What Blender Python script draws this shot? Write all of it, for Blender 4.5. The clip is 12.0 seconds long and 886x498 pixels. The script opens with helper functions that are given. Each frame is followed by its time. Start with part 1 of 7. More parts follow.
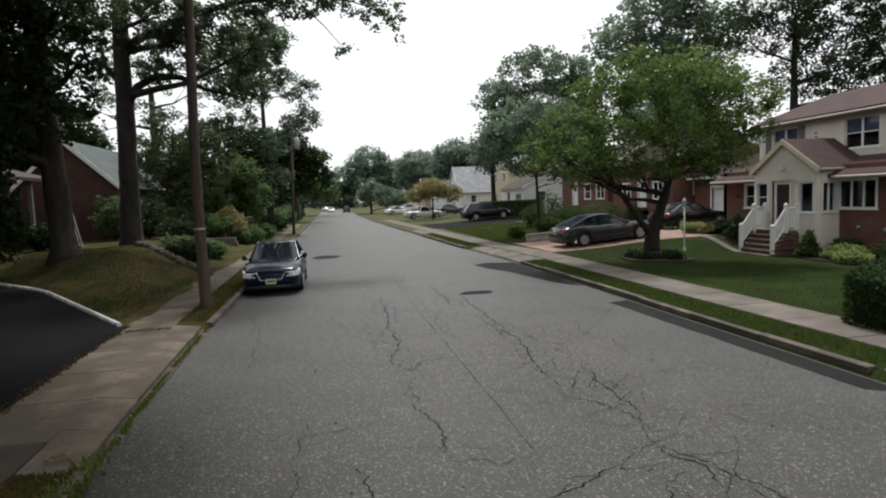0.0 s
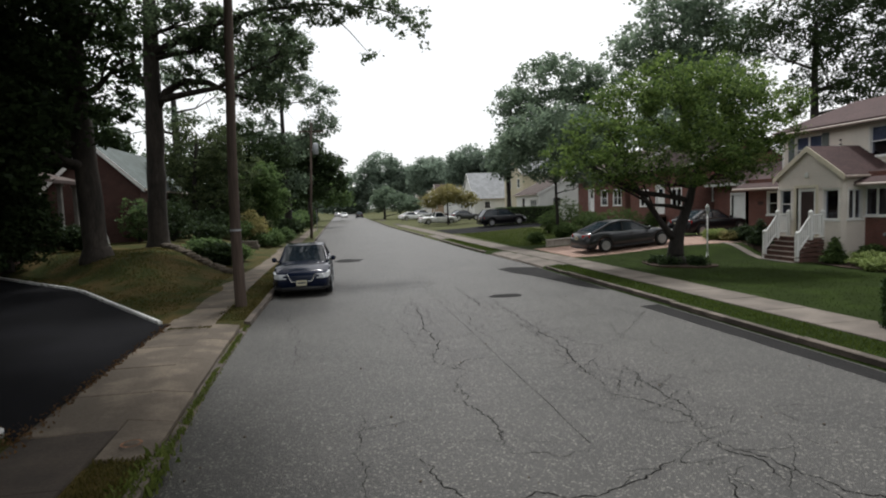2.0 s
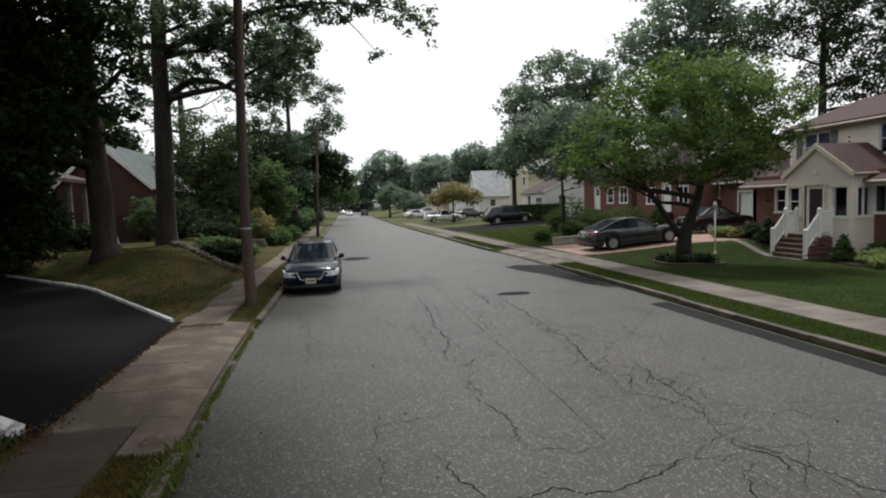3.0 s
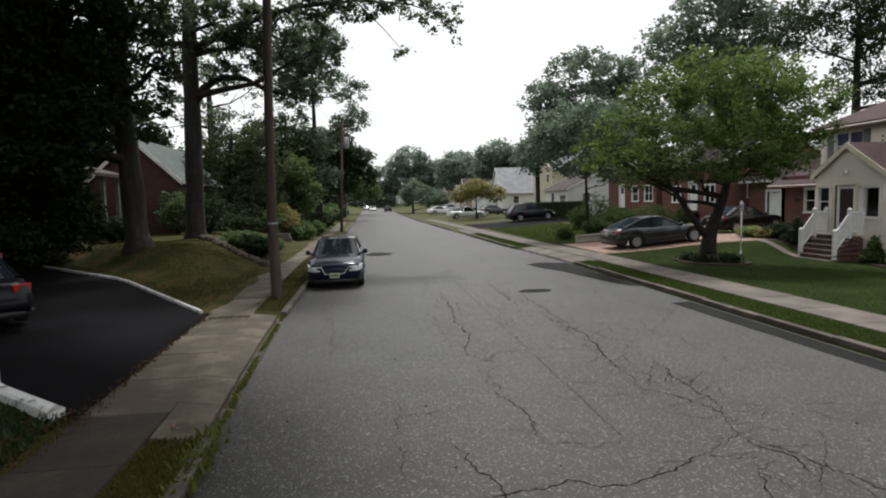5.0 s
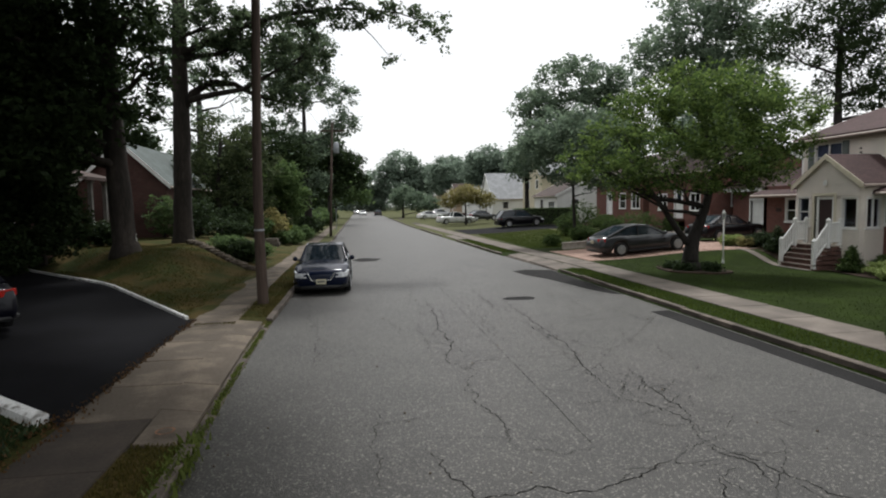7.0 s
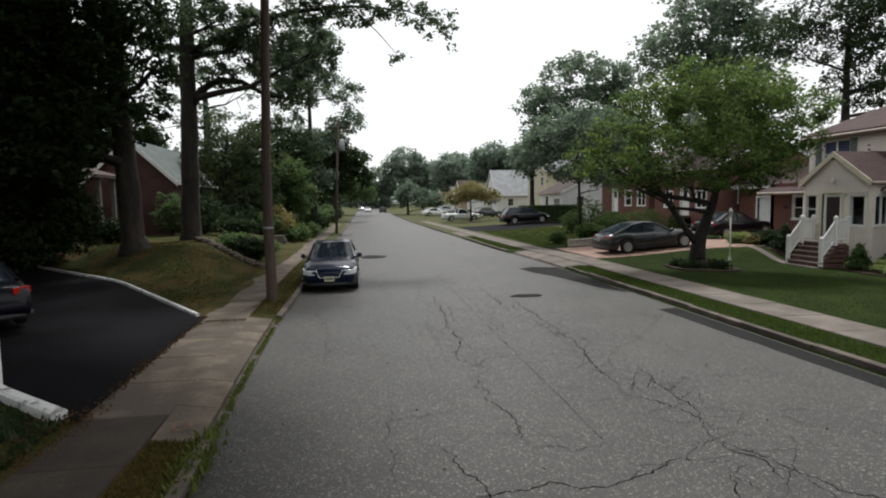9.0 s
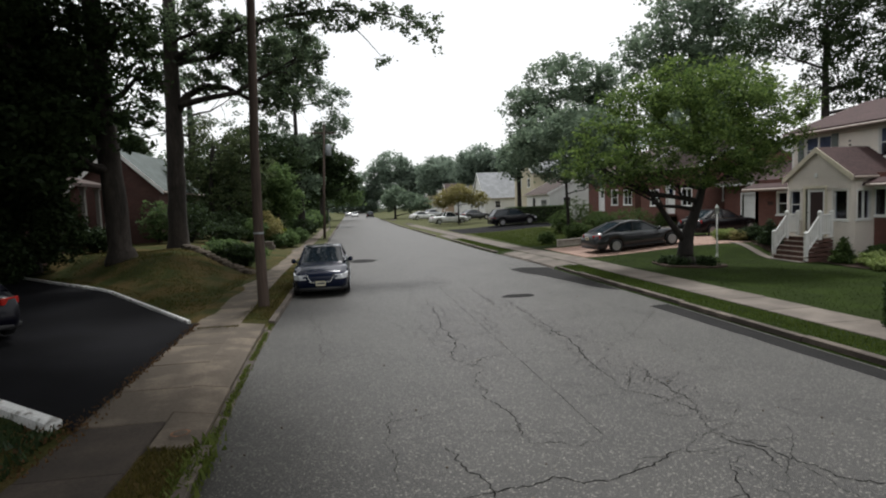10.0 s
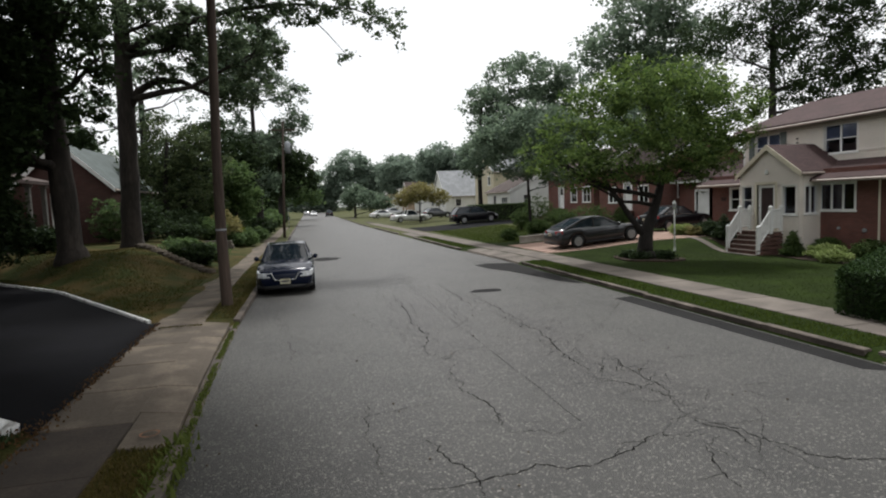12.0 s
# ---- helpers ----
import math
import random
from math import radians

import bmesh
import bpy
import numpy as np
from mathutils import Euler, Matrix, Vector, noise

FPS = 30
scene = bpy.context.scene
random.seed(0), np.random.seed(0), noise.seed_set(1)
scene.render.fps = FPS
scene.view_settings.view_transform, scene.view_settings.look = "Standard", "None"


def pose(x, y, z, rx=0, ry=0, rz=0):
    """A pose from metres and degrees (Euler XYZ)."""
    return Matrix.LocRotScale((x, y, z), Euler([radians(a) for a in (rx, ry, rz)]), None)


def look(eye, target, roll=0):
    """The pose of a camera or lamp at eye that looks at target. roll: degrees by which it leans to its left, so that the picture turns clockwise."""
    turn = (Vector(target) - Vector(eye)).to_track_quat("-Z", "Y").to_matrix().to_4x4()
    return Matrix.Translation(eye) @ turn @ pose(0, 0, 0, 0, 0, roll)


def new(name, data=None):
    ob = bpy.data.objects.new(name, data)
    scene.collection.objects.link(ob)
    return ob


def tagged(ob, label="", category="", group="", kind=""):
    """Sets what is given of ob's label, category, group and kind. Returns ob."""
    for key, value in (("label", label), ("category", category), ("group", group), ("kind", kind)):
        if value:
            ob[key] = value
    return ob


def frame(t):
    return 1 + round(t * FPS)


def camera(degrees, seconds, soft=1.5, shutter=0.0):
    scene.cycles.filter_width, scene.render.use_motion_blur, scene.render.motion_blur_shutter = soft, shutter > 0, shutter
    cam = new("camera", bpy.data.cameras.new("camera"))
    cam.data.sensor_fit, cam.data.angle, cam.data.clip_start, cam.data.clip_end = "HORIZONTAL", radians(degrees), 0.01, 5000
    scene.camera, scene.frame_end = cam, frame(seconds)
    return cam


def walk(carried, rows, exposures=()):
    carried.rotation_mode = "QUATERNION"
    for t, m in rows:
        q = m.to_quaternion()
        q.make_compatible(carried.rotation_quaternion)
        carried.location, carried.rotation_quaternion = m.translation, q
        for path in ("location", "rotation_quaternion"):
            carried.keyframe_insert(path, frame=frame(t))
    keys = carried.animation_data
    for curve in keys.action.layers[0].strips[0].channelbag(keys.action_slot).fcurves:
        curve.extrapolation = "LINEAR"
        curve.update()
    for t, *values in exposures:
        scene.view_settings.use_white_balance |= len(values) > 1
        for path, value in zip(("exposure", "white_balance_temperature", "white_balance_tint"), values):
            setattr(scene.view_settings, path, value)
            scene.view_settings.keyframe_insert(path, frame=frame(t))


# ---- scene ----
cam = camera(75.0, 12.0, soft=2.0)
PATH = [
    (0, (1.326, -1.502, 2.713), (1.701, 0.455, 2.538), -2.3),
    (0.5, (1.15, -1.515, 2.71), (1.53, 0.442, 2.556), -2.1),
    (1, (0.97, -1.55, 2.65), (1.338, 0.411, 2.49), -2.2),
    (1.5, (0.80, -1.58, 2.655), (1.152, 0.384, 2.504), -2.4),
    (2, (0.735, -1.6, 2.66), (1.077, 0.365, 2.508), -1.9),
    (2.5, (0.65, -1.586, 2.672), (1.0, 0.377, 2.513), -1.6),
    (3, (0.611, -1.635, 2.671), (0.937, 0.332, 2.512), -2.0),
    (5, (0.6, -1.8, 2.689), (0.848, 0.177, 2.52), -1.5),
    (5.5, (0.599, -1.858, 2.7), (0.904, 0.112, 2.539), -2.2),
    (6, (0.656, -1.925, 2.744), (0.972, 0.043, 2.576), 0.4),
    (6.5, (0.695, -1.986, 2.76), (0.977, -0.013, 2.6), -0.4),
    (7, (0.724, -2.025, 2.8), (1.005, -0.051, 2.645), -1.0),
    (9, (0.613, -2.086, 2.832), (0.879, -0.111, 2.666), -1.0),
    (9.5, (0.576, -2.079, 2.802), (0.844, -0.103, 2.655), -1.4),
    (10, (0.498, -2.088, 2.785), (0.807, -0.118, 2.63), -2.1),
    (10.5, (0.472, -2.075, 2.768), (0.817, -0.111, 2.617), -2.2),
    (11, (0.423, -2.059, 2.737), (0.8, -0.101, 2.576), -2.0),
    (11.5, (0.368, -2.049, 2.706), (0.78, -0.098, 2.549), -2.3),
    (12, (0.283, -2.008, 2.693), (0.728, -0.065, 2.529), -2.3),
]
walk(cam, [(t, look(eye, aim, lean)) for t, eye, aim, lean in PATH])

# ---- world and light: bright overcast sky with a soft high sun ----
SUN_ELEVATION, SUN_AZIMUTH = radians(60), radians(16)
world = bpy.data.worlds.new("world")
scene.world = world
world.use_nodes = True
wn, wl = world.node_tree.nodes, world.node_tree.links
wn.clear()
sky = wn.new("ShaderNodeTexSky")
sky.sky_type, sky.sun_disc = "NISHITA", False
sky.sun_elevation, sky.sun_rotation = SUN_ELEVATION, SUN_AZIMUTH
sky.dust_density, sky.air_density = 4.0, 1.0
sky_bg = wn.new("ShaderNodeBackground")
sky_bg.inputs["Strength"].default_value = 0.10
wl.new(sky.outputs[0], sky_bg.inputs["Color"])
cloud_coord = wn.new("ShaderNodeTexCoord")
cloud_noise = wn.new("ShaderNodeTexNoise")
cloud_noise.inputs["Scale"].default_value, cloud_noise.inputs["Detail"].default_value = 2.2, 5
wl.new(cloud_coord.outputs["Generated"], cloud_noise.inputs["Vector"])
cloud_ramp = wn.new("ShaderNodeValToRGB")
cloud_ramp.color_ramp.elements[0].position, cloud_ramp.color_ramp.elements[0].color = 0.25, (0.93, 0.95, 0.97, 1)
cloud_ramp.color_ramp.elements[1].position, cloud_ramp.color_ramp.elements[1].color = 0.75, (1.0, 1.0, 1.0, 1)
wl.new(cloud_noise.outputs[0], cloud_ramp.inputs[0])
cloud_bg = wn.new("ShaderNodeBackground")
cloud_bg.inputs["Strength"].default_value = 1.2
wl.new(cloud_ramp.outputs[0], cloud_bg.inputs["Color"])
sky_mix = wn.new("ShaderNodeMixShader")
sky_mix.inputs[0].default_value = 0.85
wl.new(sky_bg.outputs[0], sky_mix.inputs[1])
wl.new(cloud_bg.outputs[0], sky_mix.inputs[2])
sky_out = wn.new("ShaderNodeOutputWorld")
wl.new(sky_mix.outputs[0], sky_out.inputs["Surface"])
sun_lamp = bpy.data.lights.new("sun", "SUN")
sun_lamp.energy, sun_lamp.angle, sun_lamp.color = 3.2, radians(9), (1.0, 0.995, 0.985)
sun = new("sun", sun_lamp)
sun.matrix_basis = look((0, 0, 40), (-math.sin(SUN_AZIMUTH) * math.cos(SUN_ELEVATION) * 40, -math.cos(SUN_AZIMUTH) * math.cos(SUN_ELEVATION) * 40, 40 - math.sin(SUN_ELEVATION) * 40))


# ---- materials ----
def material(name, base, rough=0.8, var=0.25, scale=4.0, fine=60.0, fine_var=0.2, bump=0.2, bump_scale=60.0, metal=0.0,
             spec=0.4, other=None, patch=(0.45, 0.62), coat=0.0, island=0.0, stretch=(1, 1, 1)):
    """A surface with broad patches (towards other), fine grain and relief."""
    m = bpy.data.materials.new(name)
    m.use_nodes = True
    n, l = m.node_tree.nodes, m.node_tree.links
    b = n["Principled BSDF"]
    b.inputs["Roughness"].default_value, b.inputs["Metallic"].default_value = rough, metal
    b.inputs["Specular IOR Level"].default_value = spec
    b.inputs["Coat Weight"].default_value = coat
    b.inputs["Coat Roughness"].default_value = 0.06
    co = n.new("ShaderNodeTexCoord")
    mp = n.new("ShaderNodeMapping")
    mp.inputs["Scale"].default_value = stretch
    l.new(co.outputs["Object"], mp.inputs["Vector"])

    def noise_node(s, d):
        t = n.new("ShaderNodeTexNoise")
        t.inputs["Scale"].default_value, t.inputs["Detail"].default_value = s, d
        l.new(mp.outputs[0], t.inputs["Vector"])
        return t
    big, small = noise_node(scale, 6), noise_node(fine, 4)
    ramp = n.new("ShaderNodeValToRGB")
    ramp.color_ramp.elements[0].position, ramp.color_ramp.elements[1].position = patch
    o = other or tuple(c * (1 - var) for c in base)
    ramp.color_ramp.elements[0].color, ramp.color_ramp.elements[1].color = (*o, 1), (*base, 1)
    l.new(big.outputs[0], ramp.inputs[0])
    span = n.new("ShaderNodeMapRange")
    span.inputs["From Min"].default_value, span.inputs["From Max"].default_value = 0.3, 0.7
    span.inputs["To Min"].default_value, span.inputs["To Max"].default_value = 1 - fine_var, 1 + fine_var
    l.new(small.outputs[0], span.inputs["Value"])
    mul = n.new("ShaderNodeVectorMath")
    mul.operation = "MULTIPLY"
    l.new(ramp.outputs[0], mul.inputs[0])
    l.new(span.outputs[0], mul.inputs[1])
    last = mul.outputs[0]
    if island:
        geo = n.new("ShaderNodeNewGeometry")
        inf = n.new("ShaderNodeObjectInfo")
        add = n.new("ShaderNodeMath")
        l.new(geo.outputs["Random Per Island"], add.inputs[0])
        l.new(inf.outputs["Random"], add.inputs[1])
        s2 = n.new("ShaderNodeMapRange")
        s2.inputs["From Max"].default_value = 2.0
        s2.inputs["To Min"].default_value, s2.inputs["To Max"].default_value = 1 - island, 1 + island
        l.new(add.outputs[0], s2.inputs["Value"])
        m2 = n.new("ShaderNodeVectorMath")
        m2.operation = "MULTIPLY"
        l.new(last, m2.inputs[0])
        l.new(s2.outputs[0], m2.inputs[1])
        last = m2.outputs[0]
    l.new(last, b.inputs["Base Color"])
    if bump:
        bn = noise_node(bump_scale, 5)
        bp = n.new("ShaderNodeBump")
        bp.inputs["Strength"].default_value, bp.inputs["Distance"].default_value = bump, 0.02
        l.new(bn.outputs[0], bp.inputs["Height"])
        l.new(bp.outputs[0], b.inputs["Normal"])
    return m


def brick_material(name, a, c, mortar, wide=0.2, high=0.067):
    """Courses of bricks in the two colours a and c, laid on upright walls of either direction."""
    m = material(name, a, 0.9, bump=0.0)
    n, l = m.node_tree.nodes, m.node_tree.links
    b = n["Principled BSDF"]
    co = n.new("ShaderNodeTexCoord")
    sep = n.new("ShaderNodeSeparateXYZ")
    l.new(co.outputs["Object"], sep.inputs[0])
    add = n.new("ShaderNodeMath")
    l.new(sep.outputs[0], add.inputs[0])
    l.new(sep.outputs[1], add.inputs[1])
    com = n.new("ShaderNodeCombineXYZ")
    l.new(add.outputs[0], com.inputs[0])
    l.new(sep.outputs[2], com.inputs[1])
    br = n.new("ShaderNodeTexBrick")
    br.inputs["Scale"].default_value = 1.0
    br.inputs["Brick Width"].default_value, br.inputs["Row Height"].default_value = wide, high
    br.inputs["Mortar Size"].default_value = 0.006
    br.inputs["Color1"].default_value, br.inputs["Color2"].default_value, br.inputs["Mortar"].default_value = (*a, 1), (*c, 1), (*mortar, 1)
    l.new(com.outputs[0], br.inputs["Vector"])
    tone = n.new("ShaderNodeTexNoise")
    tone.inputs["Scale"].default_value, tone.inputs["Detail"].default_value = 1.3, 6
    l.new(co.outputs["Object"], tone.inputs["Vector"])
    span = n.new("ShaderNodeMapRange")
    span.inputs["To Min"].default_value, span.inputs["To Max"].default_value = 0.6, 1.4
    l.new(tone.outputs[0], span.inputs["Value"])
    mul = n.new("ShaderNodeVectorMath")
    mul.operation = "MULTIPLY"
    l.new(br.outputs["Color"], mul.inputs[0])
    l.new(span.outputs[0], mul.inputs[1])
    l.new(mul.outputs[0], b.inputs["Base Color"])
    bp = n.new("ShaderNodeBump")
    bp.inputs["Strength"].default_value, bp.inputs["Distance"].default_value, bp.invert = 0.6, 0.01, True
    l.new(br.outputs["Fac"], bp.inputs["Height"])
    l.new(bp.outputs[0], b.inputs["Normal"])
    return m


def leaf_material(name, a, c, through_light=0.35):
    """Leaves between two greens, a little of the light passing through them."""
    m = bpy.data.materials.new(name)
    m.use_nodes = True
    n, l = m.node_tree.nodes, m.node_tree.links
    n.clear()
    geo = n.new("ShaderNodeNewGeometry")
    ramp = n.new("ShaderNodeValToRGB")
    ramp.color_ramp.elements[0].color, ramp.color_ramp.elements[1].color = (*a, 1), (*c, 1)
    l.new(geo.outputs["Random Per Island"], ramp.inputs[0])
    dif, tra, glo = n.new("ShaderNodeBsdfDiffuse"), n.new("ShaderNodeBsdfTranslucent"), n.new("ShaderNodeBsdfGlossy")
    glo.inputs["Roughness"].default_value = 0.45
    glo.inputs["Color"].default_value = (0.6, 0.65, 0.7, 1)
    l.new(ramp.outputs[0], dif.inputs["Color"])
    l.new(ramp.outputs[0], tra.inputs["Color"])
    one, two = n.new("ShaderNodeMixShader"), n.new("ShaderNodeMixShader")
    one.inputs[0].default_value, two.inputs[0].default_value = through_light, 0.014
    l.new(dif.outputs[0], one.inputs[1])
    l.new(tra.outputs[0], one.inputs[2])
    l.new(one.outputs[0], two.inputs[1])
    l.new(glo.outputs[0], two.inputs[2])
    out = n.new("ShaderNodeOutputMaterial")
    l.new(two.outputs[0], out.inputs["Surface"])
    return m


def pane_material(name, tint, rough=0.04, clear=0.35):
    m = bpy.data.materials.new(name)
    m.use_nodes = True
    b = m.node_tree.nodes["Principled BSDF"]
    b.inputs["Base Color"].default_value = (*tint, 1)
    b.inputs["Roughness"].default_value = rough
    b.inputs["Transmission Weight"].default_value = clear
    b.inputs["IOR"].default_value = 1.5
    return m


ASPHALT = material("asphalt", (0.038, 0.036, 0.0322), 0.52, spec=0.38, scale=0.6, var=0.34, fine=55, fine_var=0.62, bump=0.7, bump_scale=60, patch=(0.35, 0.65))
def add_specks(m, scale, light, share):
    """Pale crumbs of stone in a dark surface."""
    n, l = m.node_tree.nodes, m.node_tree.links
    b = n["Principled BSDF"]
    old = b.inputs["Base Color"].links[0].from_socket
    co = n.new("ShaderNodeTexCoord")
    v = n.new("ShaderNodeTexVoronoi")
    v.inputs["Scale"].default_value = scale
    l.new(co.outputs["Object"], v.inputs["Vector"])
    sep = n.new("ShaderNodeSeparateColor")
    l.new(v.outputs["Color"], sep.inputs[0])
    pick = n.new("ShaderNodeMapRange")
    pick.inputs["From Min"].default_value, pick.inputs["From Max"].default_value = 1 - share, 1.0
    l.new(sep.outputs[0], pick.inputs["Value"])
    tone = n.new("ShaderNodeMix")
    tone.data_type = "RGBA"
    l.new(pick.outputs[0], tone.inputs["Factor"])
    l.new(old, tone.inputs["A"])
    tone.inputs["B"].default_value = (*light, 1)
    l.new(tone.outputs["Result"], b.inputs["Base Color"])


add_specks(ASPHALT, 58, (0.185, 0.175, 0.155), 0.16)
# serves the filled patches and the maple's painted shadow
ASPHALT_PATCH_SHADOW = material("asphalt_patch_and_shadow", (0.017, 0.0165, 0.0165), 0.88, spec=0.14, scale=1.2, var=0.25, fine=45, fine_var=0.35, bump=0.4, bump_scale=50)
CRACK = material("crack_filling", (0.010, 0.0095, 0.009), 0.95, spec=0.1, scale=3, fine=40, bump=0.2)
SEALED = material("sealed_asphalt", (0.0055, 0.0055, 0.0072), 0.85, spec=0.08, scale=0.7, var=0.35, fine=50, fine_var=0.3, bump=0.35, bump_scale=50)
CONCRETE = material("concrete", (0.155, 0.132, 0.111), 0.9, scale=1.1, var=0.3, fine=30, fine_var=0.14, bump=0.25, bump_scale=35, island=0.12)
CONCRETE_L = material("stained_concrete", (0.135, 0.108, 0.081), 0.92, scale=1.6, var=0.42, fine=26, fine_var=0.18, bump=0.3, bump_scale=32, island=0.12)
CONCRETE_D = material("dark_concrete", (0.048, 0.037, 0.028), 0.95, scale=1.3, var=0.35, fine=30, fine_var=0.2, bump=0.3, bump_scale=35)
KERB = material("kerb_stone", (0.125, 0.102, 0.083), 0.9, scale=1.5, var=0.45, fine=30, fine_var=0.2, bump=0.4, bump_scale=25, island=0.2)
PAINTED = material("white_painted_kerb", (0.68, 0.68, 0.67), 0.85, scale=6, other=(0.24, 0.23, 0.21), patch=(0.34, 0.46), fine=30, fine_var=0.15, bump=0.4, bump_scale=20)
PAVER = material("pink_pavers", (0.36, 0.24, 0.19), 0.9, scale=2, var=0.25, fine=18, fine_var=0.2, bump=0.3, bump_scale=30, island=0.15)
BARK = material("bark", (0.042, 0.034, 0.028), 0.95, scale=2.5, var=0.45, fine=14, fine_var=0.35, bump=1.0, bump_scale=9, stretch=(1, 1, 0.25))
BARK_DARK = material("dark_bark", (0.032, 0.027, 0.024), 0.95, scale=3, var=0.4, fine=16, fine_var=0.3, bump=0.9, bump_scale=12, stretch=(1, 1, 0.3))
POLE_WOOD = material("weathered_pole_wood", (0.085, 0.06, 0.047), 0.9, scale=3, var=0.35, fine=30, fine_var=0.3, bump=0.5, bump_scale=18, stretch=(1, 1, 0.06))
SIDING = material("cream_siding", (0.76, 0.70, 0.63), 0.7, scale=0.8, var=0.1, fine=20, fine_var=0.04, bump=0.05, bump_scale=20)
WHITE = material("white_paint", (0.78, 0.78, 0.76), 0.55, scale=2, var=0.08, fine=30, fine_var=0.04, bump=0.05)
CREAM = material("cream_trim", (0.66, 0.60, 0.47), 0.6, scale=2, var=0.1, fine=30, fine_var=0.05, bump=0.05)
GUTTER = material("beige_gutter", (0.36, 0.30, 0.26), 0.6, scale=2, var=0.15, fine=30, fine_var=0.05, bump=0.05)
BRICK = brick_material("red_brick", (0.155, 0.058, 0.044), (0.115, 0.042, 0.033), (0.15, 0.115, 0.10))
# brick colour lowered to carry the oaks' shade on the houses below
BRICK_DARK = brick_material("dark_red_brick", (0.085, 0.034, 0.028), (0.06, 0.025, 0.02), (0.09, 0.075, 0.065))
ROOF_RED = material("red_brown_shingles", (0.058, 0.031, 0.030), 0.92, scale=1.2, var=0.2, fine=9, fine_var=0.3, bump=0.5, bump_scale=8, stretch=(1, 1, 3))
ROOF_GREY = material("grey_shingles", (0.30, 0.31, 0.32), 0.92, scale=1.2, var=0.2, fine=8, fine_var=0.2, bump=0.5, bump_scale=8)
ROOF_GREEN = material("grey_green_shingles", (0.10, 0.12, 0.115), 0.92, scale=1.2, var=0.2, fine=8, fine_var=0.2, bump=0.5, bump_scale=8)
ROOF_BROWN = material("brown_shingles", (0.072, 0.05, 0.044), 0.92, scale=1.2, var=0.2, fine=8, fine_var=0.2, bump=0.5, bump_scale=8)
DOOR_WOOD = material("dark_red_door", (0.026, 0.010, 0.009), 0.5, scale=3, var=0.2, fine=20, fine_var=0.1, bump=0.1)
STEP_BRICK = material("brick_step", (0.14, 0.075, 0.06), 0.9, scale=4, var=0.3, fine=20, fine_var=0.2, bump=0.3)
STEP_TREAD = material("brown_step_tread", (0.10, 0.06, 0.05), 0.85, scale=3, var=0.3, fine=30, fine_var=0.15, bump=0.2)
SHUTTER = material("grey_green_shutter", (0.13, 0.15, 0.14), 0.6, scale=3, var=0.15, fine=30, fine_var=0.06, bump=0.05)
STEP_STONE = material("pale_step_tread", (0.42, 0.37, 0.32), 0.85, scale=3, var=0.2, fine=30, fine_var=0.1, bump=0.2)
STONE = material("edging_stone", (0.20, 0.165, 0.13), 0.95, scale=3, var=0.4, fine=20, fine_var=0.2, bump=0.7, bump_scale=12, island=0.25)
EDGE_STONE = material("dark_edging_stone", (0.11, 0.088, 0.064), 0.95, scale=3, var=0.4, fine=20, fine_var=0.2, bump=0.7, bump_scale=12, island=0.25)
MULCH = material("mulch", (0.055, 0.033, 0.022), 1.0, scale=6, var=0.4, fine=40, fine_var=0.5, bump=1.0, bump_scale=30)
GLASS = pane_material("window_glass", (0.012, 0.016, 0.045), 0.06, 0.3)
ROOM_GLASS = pane_material("clear_window_glass", (0.42, 0.46, 0.62), 0.03, 1.0)
CAR_GLASS = pane_material("car_glass", (0.02, 0.03, 0.04), 0.02, 0.15)
BLIND = material("window_blind", (0.42, 0.43, 0.45), 0.8, scale=3, fine=40, bump=0.1)
RUBBER = material("tyre_rubber", (0.022, 0.022, 0.023), 0.85, scale=8, var=0.2, fine=60, bump=0.2)
CHROME = material("chrome", (0.75, 0.76, 0.78), 0.18, metal=1.0, scale=6, var=0.1, fine=40, fine_var=0.05, bump=0)
ALLOY = material("alloy_rim", (0.5, 0.51, 0.53), 0.32, metal=0.7, scale=8, var=0.15, fine=50, fine_var=0.1, bump=0)
PLASTIC = material("black_plastic", (0.02, 0.02, 0.021), 0.55, scale=5, var=0.2, fine=40, bump=0.1)
RED_LAMP = material("red_lamp_glass", (0.42, 0.013, 0.011), 0.15, scale=8, var=0.2, fine=60, fine_var=0.1, bump=0, coat=0.8)
LAMP_GLASS = material("headlamp_glass", (0.62, 0.64, 0.66), 0.12, scale=9, var=0.3, fine=50, fine_var=0.1, bump=0, coat=1.0)
PLATE = material("pale_number_plate", (0.62, 0.58, 0.42), 0.5, scale=10, var=0.1, fine=60, fine_var=0.05, bump=0)
PLATE_INK = material("plate_ink", (0.08, 0.09, 0.12), 0.6, bump=0)
STEEL = material("galvanised_steel", (0.36, 0.38, 0.4), 0.5, metal=0.5, scale=6, var=0.2, fine=40, fine_var=0.1, bump=0.05)
ORANGE_PAINT = material("orange_marking", (0.22, 0.11, 0.06), 0.9, scale=10, var=0.5, fine=40, fine_var=0.4, bump=0)


def car_paint(name, base, metal=0.35, rough=0.28, coat=0.6):
    return material(name, base, rough, var=0.12, scale=1.5, fine=80, fine_var=0.06, bump=0, metal=metal, coat=coat, spec=0.5 if coat > 0.3 else 0.2)


